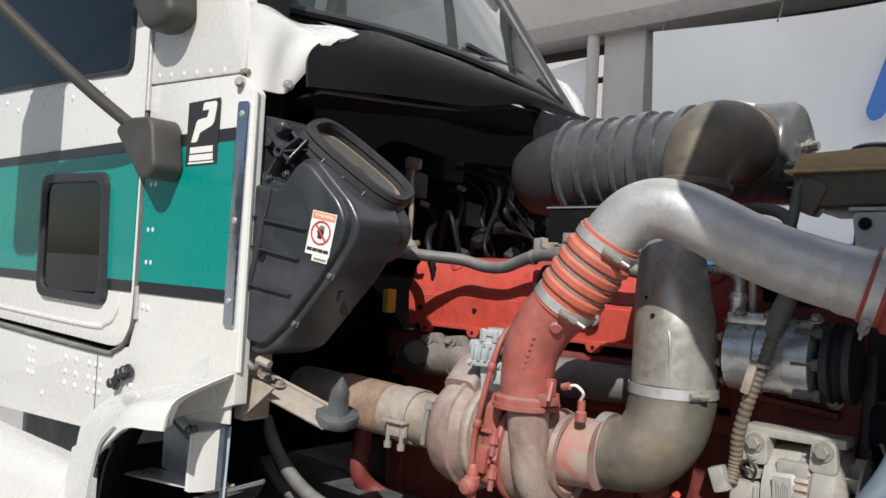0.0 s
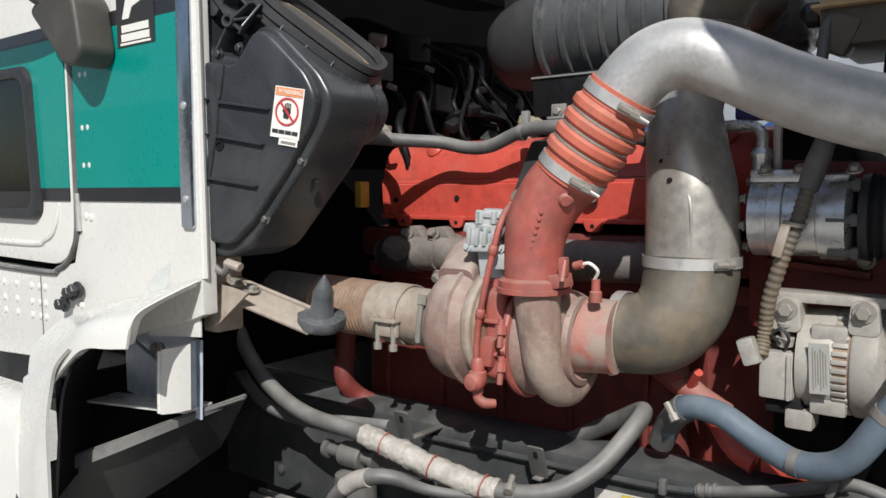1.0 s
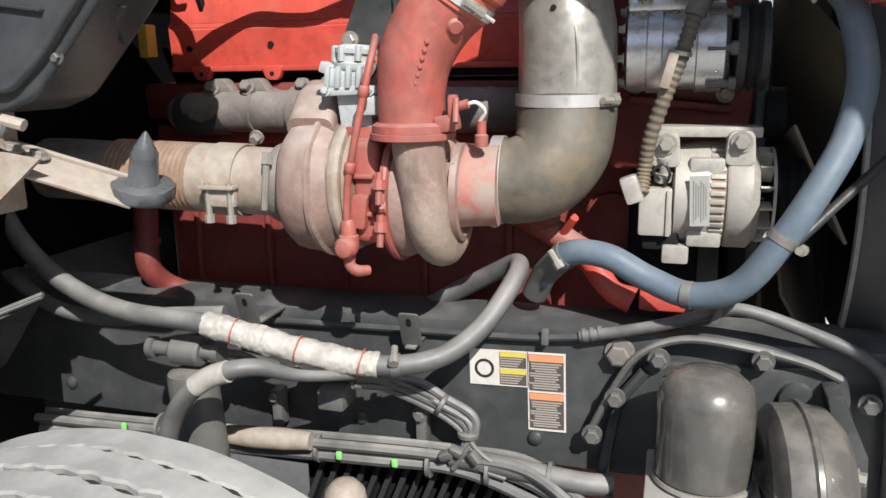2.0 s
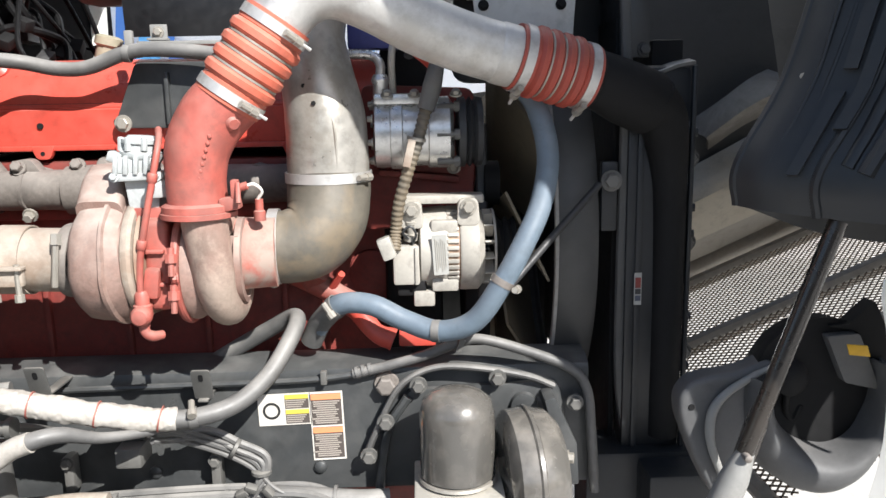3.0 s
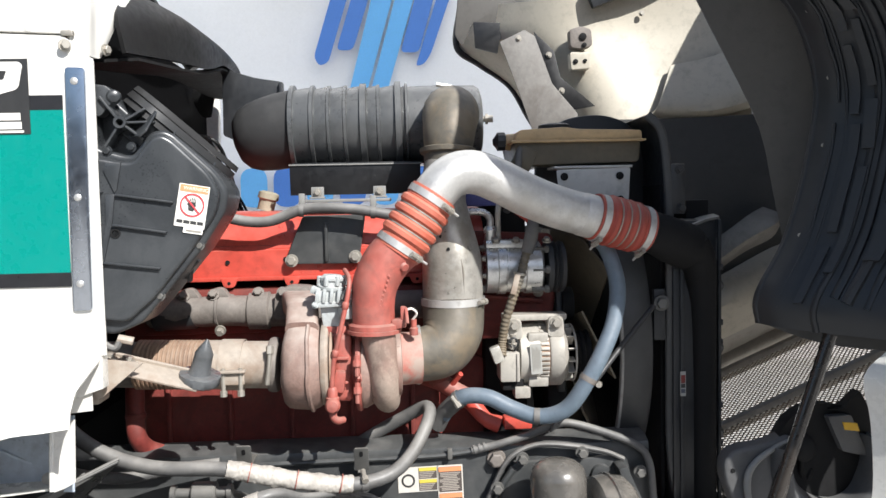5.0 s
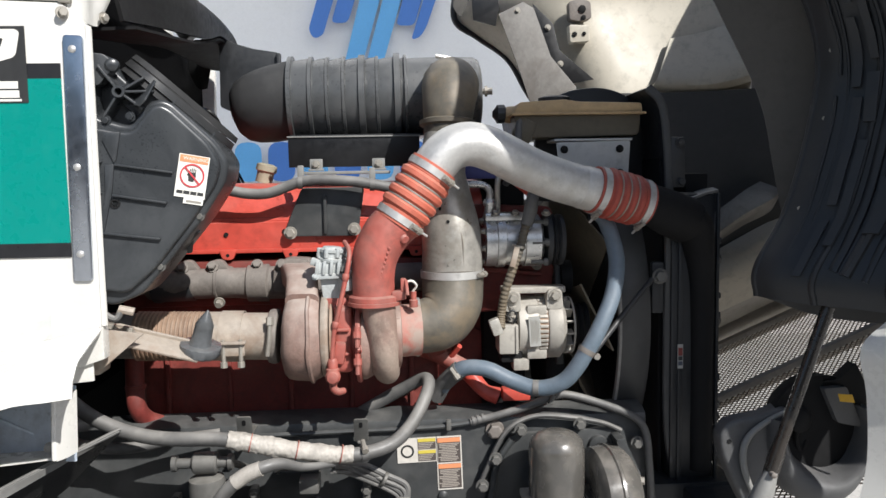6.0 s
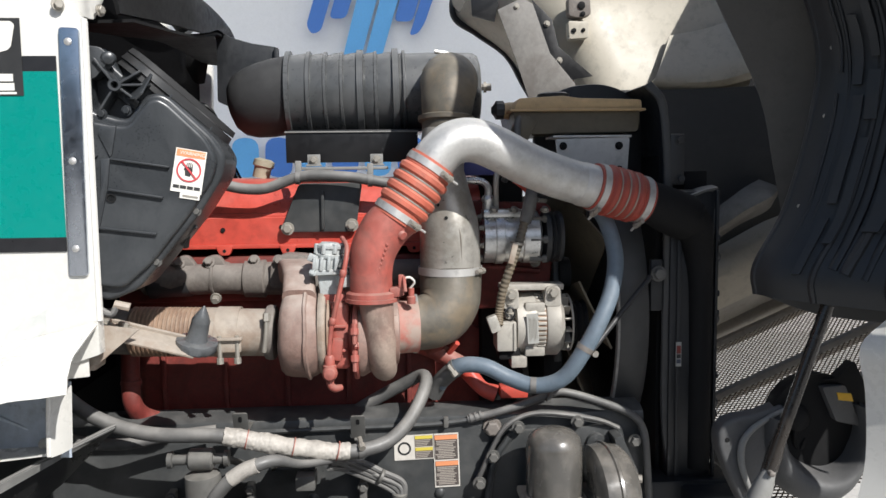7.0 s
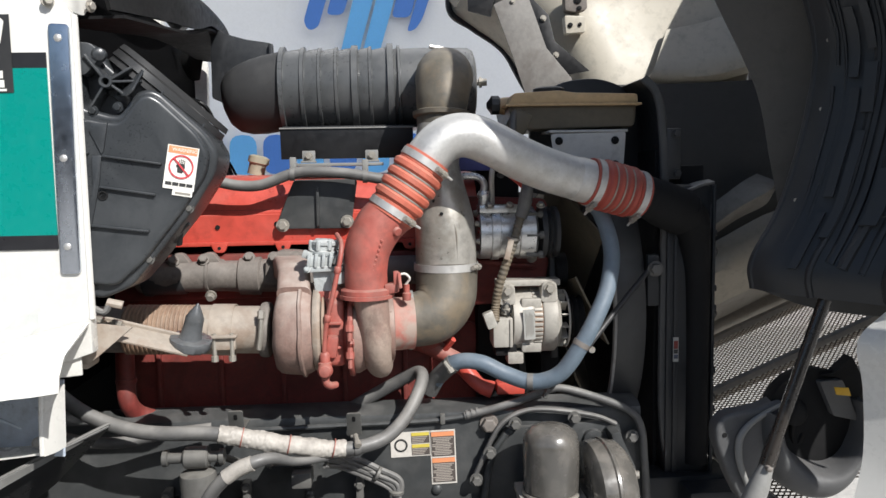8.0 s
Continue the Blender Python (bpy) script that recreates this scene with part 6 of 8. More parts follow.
    part("filter_edge", prism(inset(o, 0.014), place @ Matrix.Translation((0, 0.0, -0.026)), 0.003, 0), "tan", t, "tan dusty filter in the mouth")
    part("opening", prism(inset(o, 0.026), place @ Matrix.Translation((0, -0.006, -0.022)), 0.002, 0), "filter_grey", t, "dusty grey filter mesh")
    for k in range(4):
        q = place @ Vector((0.022 + 0.05 * k, 0.004, -0.016))
        m = Matrix(((-n.x, w.x, s.x, q.x), (-n.y, w.y, s.y, q.y), (-n.z, w.z, s.z, q.z), (0, 0, 0, 1)))
        part("fin", prism([(0, -0.004), (0, 0.03), (0.07, 0.03), (0.056, -0.029), (0.040, -0.034)], m, 0.0035, 0.0008), "airbox", t)
    moulded("hook", tube([(-1.392, Y - 0.004, 1.40), (-1.385, Y - 0.006, 1.375), (-1.365, Y - 0.006, 1.362), (-1.355, Y - 0.004, 1.378)], 0.006, 8), "hose", t)
    moulded("hook_pin", tube([(-1.36, Y - 0.004, 1.38), (-1.335, Y, 1.372)], 0.008, 8), "exhaust", t)
    # warning label
    l = thing("warning_label", "white and orange safety label on the intake box", "label", (-1.22, 0.82, 1.60))
    p = pose(-1.2165, Y - 0.0195 + back(-1.2165), 1.628, 0, 0, 13.5) @ facing(0, 0, 0, turn=-10)
    slab(l, "paper", p, 0, 0, 0.056, 0.082, "paper")
    slab(l, "tab", p, 0.008, -0.046, 0.036, 0.012, "paper")
    slab(l, "header", p, 0, 0.033, 0.052, 0.013, "orange", 0.001)
    letters("WARNING", p @ Matrix.Translation((0.003, 0.033, 0.0025)), 0.0095, "paper", l)
    q = p @ Matrix.Translation((0, 0.002, 0.0012))
    for k in range(4):
        slab(l, "palm_bar", q, -0.0045 + 0.0033 * k, 0.0105 - 0.0013 * abs(k - 1.5), 0.0017, 0.0085, "ink")
    part("palm_mark", prism([(-0.006, -0.011), (0.003, -0.012), (0.007, -0.001), (0.006, 0.006), (-0.0055, 0.006), (-0.010, 0.001), (-0.007, -0.002)], q, 0.0006, 0), "ink", l)
    part("ban_ring", hoop(q @ Vector((0, 0, 0.0008)), q.to_3x3() @ Vector((0, 0, 1)), [(0, 0.0225), (0.0008, 0.0225), (0.0008, 0.0195), (0, 0.0195)], 32), "inkred", l)
    slab(l, "ban_bar", q @ pose(0, 0, 0.0012, 0, 0, -45), 0, 0, 0.040, 0.0032, "inkred")
    for k in range(4):
        slab(l, "text_bar", p, -0.019 + 0.0127 * k, -0.031, 0.0112, 0.0062, "ink", 0.001)
    slab(l, "text_bar", p, 0.009, -0.047, 0.028, 0.004, "bolt", 0.001)


air_box()


# ---- front: radiator, fan, reservoir ----
def radiator():
    t = thing("radiator", "black radiator pack with side tank and fan shroud", "radiator", (-0.1, 1.6, 0.8))
    part("side_tank", box((-0.085, 1.255, 1.20), (0.11, 0.08, 0.74), bevel=0.012), "liner", t)
    part("tank_ridge", box((-0.028, 1.210, 1.20), (0.008, 0.014, 0.74), bevel=0.003), "liner", t)
    part("tank_ridge", box((-0.122, 1.212, 1.20), (0.012, 0.012, 0.74), bevel=0.003), "liner", t)
    part("tank_barrel", tube([(-0.062, 1.222, 0.86), (-0.062, 1.220, 1.15), (-0.066, 1.216, 1.36), (-0.085, 1.205, 1.47), (-0.115, 1.19, 1.51)], [0.030, 0.030, 0.032, 0.045, 0.05], 20), "dark", t, "rounded black charge-cooler end tank")
    part("tank_cap", box((-0.085, 1.265, 1.562), (0.105, 0.06, 0.02), bevel=0.006), "liner", t)
    part("core", box((-0.06, 1.68, 1.22), (0.06, 0.82, 0.80), bevel=0.005), "dark", t)
    part("rear_frame", box((-0.135, 1.235, 1.20), (0.02, 0.05, 0.74), bevel=0.004), "liner", t)
    part("seal_strip", tube([(-0.20, 1.235, 1.835), (-0.165, 1.23, 1.79), (-0.152, 1.225, 1.68), (-0.148, 1.222, 1.50), (-0.150, 1.222, 1.20), (-0.148, 1.222, 0.98), (-0.13, 1.222, 0.85)], 0.011, 8, flat=0.5, up=(0, 1, 0)), "shroud", t, "worn rubber edge seal")
    web = [(-0.20, 1.835), (-0.165, 1.79), (-0.152, 1.68), (-0.148, 1.50)]
    part("seal_web", sheet([[(x, y, z) for x, z in web] for y in (1.232, 1.31, 1.40, 1.43)], 0.005), "liner", t, "black rubber baffle")
    part("top_seal", prism(rounded([(-0.46, 1.55), (-0.45, 1.80), (-0.37, 1.848), (-0.27, 1.858), (-0.19, 1.83), (-0.152, 1.755), (-0.146, 1.55)], 0.04), side(1.40), 0.03, 0.008), "liner", t)
    part("lower_frame", box((-0.10, 1.24, 0.58), (0.24, 0.12, 0.52), bevel=0.01), "liner", t)
    part("tank_lip", sheet([[(-0.138, 1.212, 1.561), (-0.10, 1.206, 1.559), (-0.06, 1.208, 1.572), (-0.026, 1.212, 1.578)], [(-0.138, 1.25, 1.570), (-0.10, 1.25, 1.566), (-0.06, 1.25, 1.578), (-0.026, 1.25, 1.584)]], 0.006), "hose", t, "bent grey lip on the tank top")
    for z in (1.45, 1.31, 1.26, 1.10, 1.0):
        part("side_bolt", lathe((-0.034, 1.225, z), (1, -0.2, 0), [(0, 0.012), (0.008, 0.012), (0.012, 0.008), (0.02, 0.008)], 10), "liner", t)
    part("top_tank", box((-0.10, 1.75, 1.615), (0.09, 0.6, 0.09), bevel=0.02), "black", t)
    part("fan_shroud", hoop((-0.275, 1.62, 1.24), (1, 0, 0), [(0, 0.418), (0.0, 0.409), (0.004, 0.406), (0.066, 0.408), (0.072, 0.402), (0.078, 0.402), (0.078, 0.412), (0.066, 0.42), (0.006, 0.421)], 96), "shroud", t, "dusty dark plastic fan shroud")
    part("shroud_wall", box((-0.155, 1.66, 1.24), (0.012, 0.80, 0.84), bevel=0.004), "dark", t)
    part("shroud_lip", hoop((-0.279, 1.62, 1.24), (1, 0, 0), [(0, 0.405), (0.0, 0.4215), (0.006, 0.4225), (0.006, 0.405)], 96), "shroud_lip", t, "worn pale edge of the fan shroud")
    part("shroud_pad", box((-0.178, 1.222, 1.335), (0.030, 0.02, 0.13), bevel=0.005), "liner", t)
    bolts(t, [(-0.178, 1.20, 1.366), (-0.02, 1.25, 1.40), (-0.02, 1.25, 1.02), (-0.02, 1.25, 1.24), (-0.02, 1.25, 0.94)], (0, -1, 0), 0.014, 0.014, "rail_grey")
    for z in (1.40, 1.24, 1.02, 0.94):
        part("mount_stud", lathe((-0.03, 1.255, z), (1, 0, 0), [(0, 0.015), (0.022, 0.014), (0.03, 0.008)], 12), "black", t)
    bolts(t, [(-0.123, 1.218, 1.697), (-0.120, 1.218, 1.60)], r=0.0085, h=0.009, material="black")
    part("mount_plate", box((-0.127, 1.225, 1.648), (0.036, 0.010, 0.125), bevel=0.003), "black", t)
    lab = part("core_label", box((-0.1225, 1.2045, 1.160), (0.014, 0.002, 0.062), bevel=0), "label_grey", t, "small printed label")
    for c, z, h in (("red_block", 1.172, 0.020), ("ink", 1.155, 0.010), ("greyink", 1.142, 0.010)):
        part("text_bar", box((-0.1225, 1.203, z), (0.0105, 0.001, h), bevel=0), c, lab)
    f = thing("cooling_fan", "dusty brown plastic cooling fan inside the shroud", "fan", (-0.32, 1.62, 1.24))
    part("hub", lathe((-0.37, 1.62, 1.24), (1, 0, 0), [(0, 0.06), (0.02, 0.10), (0.07, 0.10), (0.09, 0.07)], 32), "dark", f)
    for k in range(9):
        a = radians(40 * k + 14)
        u = Vector((0, math.cos(a), math.sin(a)))
        v = Vector((0, -math.sin(a), math.cos(a)))
        c = Vector((-0.325, 1.62, 1.24))
        rows = [[c + u * r + v * (0.02 + w * 0.5 * (0.3 + r)) + Vector((w * 0.16, 0, 0)) for r in (0.09, 0.2, 0.3, 0.385)] for w in (-0.25, 0.0, 0.25)]
        part("blade", sheet(rows, 0.005, 3), "fan", f)
    b = thing("belt_pulley", "black crank pulley and belt in front of the engine", "pulley", (-0.42, 1.5, 1.0))
    part("pulley", lathe((-0.44, 1.46, 1.10), (1, 0, 0), [(0, 0.06), (0.0, 0.13), (0.01, 0.135), (0.04, 0.135), (0.05, 0.13), (0.05, 0.06)], 40), "dark", b)
    part("belt", tube([(-0.405, 1.33, 1.12), (-0.405, 1.325, 1.24), (-0.405, 1.34, 1.36), (-0.405, 1.345, 1.47)], 0.012, 8, flat=0.5), "black", b)
    part("tensioner", lathe((-0.40, 1.36, 1.35), (1, 0, 0), [(0, 0.045), (0.03, 0.045)], 28), "dark", b)
    part("front_cover", box((-0.545, 1.66, 1.28), (0.12, 0.56, 0.70), bevel=0.02), "dark", b)


radiator()


def reservoir():
    t = thing("coolant_reservoir", "yellowed plastic coolant tank with dark lower half and black cap", "reservoir", (-0.36, 1.40, 1.70))
    low = [(-0.515, 1.715), (-0.205, 1.72), (-0.20, 1.778), (-0.53, 1.778)]
    part("lower_tank", prism(rounded(low, 0.014), side(1.285), 0.24, 0.01), "reservoir_low", t, "dark coolant-stained lower tank")
    part("upper_tank", prism(rounded([(-0.528, 1.774), (-0.198, 1.774), (-0.20, 1.802), (-0.36, 1.806), (-0.40, 1.812), (-0.515, 1.806)], 0.008), side(1.280), 0.25, 0.006), "reservoir", t)
    part("seam", box((-0.364, 1.40, 1.776), (0.345, 0.262, 0.006), bevel=0.002), "reservoir", t)
    part("neck", lathe((-0.50, 1.37, 1.782), (-1, 0, 0), [(0, 0.024), (0.03, 0.022), (0.042, 0.02)], 18), "reservoir", t)
    part("cap", lathe((-0.538, 1.37, 1.784), (-1, 0, 0), [(0, 0.02), (0.004, 0.025), (0.022, 0.025), (0.026, 0.018), (0.034, 0.008)], 10), "black", t, "black screw cap", 20)
    part("filler_cap", lathe((-0.41, 1.36, 1.805), (0, 0, 1), [(0, 0.04), (0.004, 0.042), (0.018, 0.042), (0.022, 0.034)], 28), "black", t)
    part("spout", box((-0.50, 1.305, 1.735), (0.05, 0.05, 0.06), (0, 25, 0), bevel=0.01), "reservoir_low", t)
    b = part("mount_plate", prism(rounded([(-0.425, 1.703), (-0.235, 1.706), (-0.243, 1.575), (-0.41, 1.585)], 0.008), side(1.262), 0.005, 0.0015), "bracket_white", t, "pale grey painted mounting plate")
    part("shelf", box((-0.33, 1.31, 1.709), (0.20, 0.10, 0.006), bevel=0.002), "bracket_white", t)
    bolts(t, [(-0.405, 1.26, 1.685), (-0.263, 1.26, 1.685), (-0.262, 1.26, 1.625)], r=0.007, h=0.008, material="dark")
    part("vent_hose", tube([(-0.545, 1.32, 1.60), (-0.535, 1.29, 1.64), (-0.52, 1.28, 1.70), (-0.515, 1.285, 1.75), (-0.50, 1.30, 1.77)], 0.009, 10), "hose", t)
    single("vent_line", tube([(-0.66, 1.36, 1.715), (-0.60, 1.35, 1.72), (-0.55, 1.33, 1.705), (-0.53, 1.31, 1.67)], 0.011, 10), "hose", "black rubber vent hose between tank and engine", "hose")


reservoir()


# ---- things along the rail ----
def rail_fittings():
    t = thing("oil_filter", "dusty grey spin-on filter can on a bolted head", "filter", (-0.475, 1.03, 0.84))
    part("can", lathe((-0.475, 1.03, 0.885), (0, 0, 1), [(0, 0.058), (0.004, 0.064), (0.112, 0.064), (0.134, 0.058), (0.147, 0.042), (0.153, 0.02)], 40), "bowl", t)
    part("rim", lathe((-0.475, 1.03, 0.878), (0, 0, 1), [(0, 0.062), (0.003, 0.068), (0.008, 0.066)], 40), "bolt", t)
    head = part("head", box((-0.475, 1.03, 0.868), (0.15, 0.15, 0.016), bevel=0.004), "alu_cast", t)
    part("valve_block", box((-0.475, 1.04, 0.80), (0.14, 0.12, 0.12), bevel=0.006), "alu_cast", t)
    bolts(t, [(-0.528 + 0.035 * k, 0.979, 0.838) for k in range(4)], r=0.010, h=0.012)
    d = thing("air_dryer", "dusty grey round canister with a rolled seam", "canister", (-0.35, 1.0, 0.75))
    part("drum", lathe((-0.400, 1.03, 0.875), (1, 0.12, 0), [(0, 0.06), (0.002, 0.10), (0.012, 0.114), (0.04, 0.117), (0.043, 0.121), (0.049, 0.121), (0.052, 0.117), (0.08, 0.112), (0.096, 0.096), (0.099, 0.05)], 56), "bowl", d)
    bolts(d, [(-0.296, 0.985, 0.93)], (1, -0.3, 0), 0.009, 0.012)
    s = thing("steering_stay", "grey dusty bent steel bar bolted on the rail", "bar", (-0.5, 1.14, 0.9))
    part("bar", tube([(-0.645, 1.155, 0.855), (-0.622, 1.15, 0.91), (-0.585, 1.15, 0.985), (-0.548, 1.15, 1.02), (-0.495, 1.15, 1.036), (-0.42, 1.15, 1.030), (-0.34, 1.15, 1.014), (-0.29, 1.16, 0.99)], 0.011, 10, flat=0.6), "hose", s)
    bolts(s, [(-0.54, 1.142, 1.005), (-0.395, 1.142, 1.015), (-0.602, 1.142, 0.935), (-0.25, 1.15, 0.96), (-0.635, 1.145, 0.868)], r=0.0115, h=0.016, material="rail_grey")
    r = thing("rail_bolt", "large dusty hexagon bolt in the chassis rail", "bolt", (-0.6, 1.16, 1.0))
    part("flange", lathe((-0.60, 1.175, 0.998), (0, -1, 0), [(0, 0.024), (0.006, 0.022)], 20), "iron", r)
    part("head", lathe((-0.60, 1.17, 0.998), (0, -1, 0), [(0, 0.018), (0.018, 0.018), (0.02, 0.014)], 6), "iron", r, sharp=25)
    k = thing("rail_bracket", "black cast cross-member bracket beside the filter", "bracket", (-0.4, 1.16, 0.9))
    part("plate", prism(rounded([(-0.62, 0.80), (-0.60, 0.92), (-0.56, 0.99), (-0.28, 1.0), (-0.24, 0.80)], 0.02), side(1.158), 0.016, 0.004), "frame_black", k)
    part("edge_rib", tube([(-0.618, 1.152, 0.80), (-0.598, 1.152, 0.915), (-0.560, 1.152, 0.978)], 0.009, 8), "frame_black", k)
    part("web", prism([(-0.315, 0.985), (-0.295, 0.99), (-0.255, 0.90), (-0.25, 0.82), (-0.275, 0.82)], side(1.10), 0.06, 0.004), "frame_black", k)
    part("boss", lathe((-0.345, 1.158, 0.955), (0, -1, 0), [(0, 0.026), (0.010, 0.024), (0.012, 0.012)], 20), "frame_black", k)
    # brake tube along the rail, going over into the hose at the front
    b = thing("brake_line", "thin dusty line clipped along the chassis rail", "line", (-0.9, 1.16, 1.0))
    part("steel_tube", tube([(-1.22, 1.165, 1.005), (-1.0, 1.165, 1.008), (-0.75, 1.165, 1.012), (-0.62, 1.163, 1.026)], 0.006, 8), "frame_black", b)
    part("hose", tube([(-0.66, 1.163, 1.022), (-0.60, 1.16, 1.036), (-0.53, 1.158, 1.055), (-0.462, 1.155, 1.08), (-0.42, 1.15, 1.086), (-0.335, 1.15, 1.060), (-0.26, 1.15, 1.027), (-0.228, 1.15, 0.985), (-0.218, 1.15, 0.90), (-0.21, 1.15, 0.78)], 0.0095, 10), "hose", b)
    for i in range(3):
        part("sleeve_ring", lathe((-0.655 + 0.012 * i, 1.163, 1.024 + 0.003 * i), (1, 0, 0.25), [(0, 0.012), (0.006, 0.012)], 12), "hose", b)
    part("clip", box((-0.462, 1.150, 1.078), (0.012, 0.026, 0.028), (0, 20, 0), bevel=0.004), "rail_grey", b)
    part("clip", box((-0.714, 1.16, 1.018), (0.012, 0.014, 0.026), bevel=0.003), "rail_grey", b)
    for x, y, z in ((-1.187, 1.07, 1.06), (-0.925, 1.12, 1.03)):
        c = thing("hose_tab", "slotted grey steel tab holding the hose at the rail", "bracket", (x, y, z - 0.03), "hose tabs")
        part("tab", prism(rounded([(-0.017, -0.035), (0.017, -0.035), (0.017, 0.028), (-0.017, 0.028)], 0.006), facing(x, y, z, lean=18), 0.004, 0.001), "rail_grey", c)
        part("slot", prism(rounded([(-0.004, 0.004), (0.004, 0.004), (0.004, 0.018), (-0.004, 0.018)], 0.004), facing(x, y - 0.0045, z, lean=18), 0.001, 0), "dark", c)
        part("foot", box((x, (y + 1.175) / 2, z - 0.034), (0.018, 1.175 - y + 0.01, 0.004), bevel=0.001), "rail_grey", c)
    # wiring bundle low on the rail
    w = thing("wiring_bundle", "dusty tied bundle of cables and hoses along the rail", "cable", (-1.1, 1.12, 0.77))
    for dy, dz, r in ((0, 0, 0.012), (-0.014, 0.012, 0.009), (-0.006, -0.014, 0.010), (0.012, 0.014, 0.008)):
        part("cable", tube([(-1.70, 1.13 + dy, 0.77 + dz), (-1.50, 1.13 + dy, 0.775 + dz), (-1.28, 1.12 + dy, 0.79 + dz), (-1.0, 1.12 + dy, 0.803 + dz), (-0.85, 1.125 + dy, 0.803 + dz), (-0.73, 1.12 + dy, 0.785 + dz * 2), (-0.62, 1.09 + dy, 0.745 + dz), (-0.52, 1.07 + dy, 0.735 + dz)], r, 8), "hose", w)
    part("sleeve", tube([(-0.86, 1.12, 0.812), (-0.76, 1.12, 0.805), (-0.66, 1.12, 0.795), (-0.60, 1.13, 0.79)], 0.018, 10), "hose", w)
    for x in (-1.42, -1.10, -0.90, -0.80, -0.70):
        part("tie", lathe((x, 1.122, 0.795), (1, 0, 0), [(0, 0.026), (0.006, 0.026)], 12), "hose", w)
    for x in (-1.48, -1.36, -1.05, -0.95):
        part("paint_dab", box((x, 1.095, 0.80), (0.010, 0.006, 0.014), bevel=0.002), "lime", w, "green paint mark")
    part("wrapped_joint", tube([(-1.26, 1.09, 0.812), (-1.18, 1.09, 0.818), (-1.10, 1.095, 0.820)], [0.014, 0.019, 0.0195, 0.016], 12), "exhaust", w, "tan cloth wrapped joint")
    for x, z in ((-1.185, 0.872), (-0.917, 0.868), (-1.37, 0.86)):
        c = thing("cable_bracket", "small grey bolted bracket holding the cables", "bracket", (x, 1.15, z - 0.06), "cable brackets")
        part("strap", box((x, 1.15, z - 0.02), (0.018, 0.03, 0.07), bevel=0.004), "rail_grey", c)
        bolts(c, [(x, 1.135, z + 0.004)], r=0.009, h=0.012, material="rail_grey")
    # loop hose with white tape
    h = thing("brake_hose", "grey rubber brake hose looping over the wheel, white taped", "hose", (-1.2, 0.95, 0.8))
    part("hose_body", tube([(-1.245, 0.90, 0.80), (-1.24, 0.90, 0.88), (-1.215, 0.90, 0.95), (-1.17, 0.90, 1.00), (-1.125, 0.90, 1.022), (-1.085, 0.92, 1.024), (-1.04, 0.96, 1.0), (-0.97, 1.02, 0.985), (-0.90, 1.07, 0.98)], [0.015, 0.015, 0.0148, 0.0145, 0.014, 0.0125, 0.009, 0.0075, 0.0075], 14), "hose", h)
    part("white_tape", tube([(-1.178, 0.90, 0.994), (-1.15, 0.90, 1.012), (-1.122, 0.90, 1.0225)], 0.0162, 14, 4), "tape", h)
    fall = ((-0.985, 1.03, 0.975), (-0.962, 1.07, 0.958), (-0.915, 1.12, 0.937), (-0.868, 1.12, 0.913), (-0.824, 1.12, 0.889), (-0.818, 1.115, 0.862), (-0.833, 1.11, 0.838), (-0.85, 1.11, 0.81))
    steep = ((-0.98, 1.04, 0.97), (-0.955, 1.08, 0.948), (-0.895, 1.12, 0.904), (-0.848, 1.12, 0.879), (-0.83, 1.115, 0.861), (-0.828, 1.11, 0.84), (-0.80, 1.11, 0.812), (-0.76, 1.11, 0.80))
    for line, dx, dz, r in ((fall, 0, 0, 0.0075), (fall, -0.003, -0.013, 0.005), (steep, 0, 0, 0.006), (steep, 0.004, 0.010, 0.004), (steep, -0.006, -0.009, 0.0045)):
        part("thin_cable", tube([(x + dx, y - abs(dz) * 0.3, z + dz) for x, y, z in line], r, 8), "hose", h)
    for x, z, u in ((-0.873, 0.905, 0.5), (-0.829, 0.858, 1.6)):
        part("cable_tie", lathe((x, 1.115, z), (math.cos(u), 0, -math.sin(u)), [(-0.004, 0.017), (-0.003, 0.0185), (0.003, 0.0185), (0.004, 0.017)], 12), "rail_grey", h)
    for x, z, a in ((-0.845, 0.835, 20), (-0.862, 0.826, -25), (-0.815, 0.828, 50)):
        part("plug", box((x, 1.096, z), (0.022, 0.016, 0.012), (15, a, 0), bevel=0.003), "rail_grey", h)
    # shock absorber and its pin
    k = thing("shock_absorber", "grey dusty shock absorber hanging from a forked bracket", "shock absorber", (-1.26, 1.04, 0.7))
    part("tube", lathe((-1.245, 1.02, 0.60), (-0.05, -0.02, 1), [(0, 0.04), (0.355, 0.04), (0.365, 0.038), (0.37, 0.02)], 24), "rail_grey", k)
    part("eye", lathe((-1.29, 1.01, 1.0), (1, 0, 0), [(0, 0.02), (0.004, 0.024), (0.05, 0.024), (0.054, 0.02)], 20), "rail_grey", k)
    part("pin", lathe((-1.335, 1.01, 1.0), (1, 0, 0), [(0, 0.018), (0.01, 0.018), (0.012, 0.012), (0.12, 0.012), (0.122, 0.018), (0.132, 0.018)], 12), "rail_grey", k)
    for x in (-1.318, -1.228):
        part("fork", tube([(x, 1.01, 1.0), (x + 0.012, 1.07, 0.975), (x + 0.035, 1.15, 0.93)], 0.016, 8, flat=0.5), "rail_grey", k)
    v = thing("valve_block", "small grey valve with a bracket on the rail web", "valve", (-1.05, 1.1, 0.88))
    part("body", box((-1.045, 1.09, 0.915), (0.045, 0.06, 0.036), bevel=0.005), "rail_grey", v)
    part("bracket", box((-1.075, 1.12, 0.94), (0.10, 0.06, 0.006), bevel=0.001), "frame_black", v)
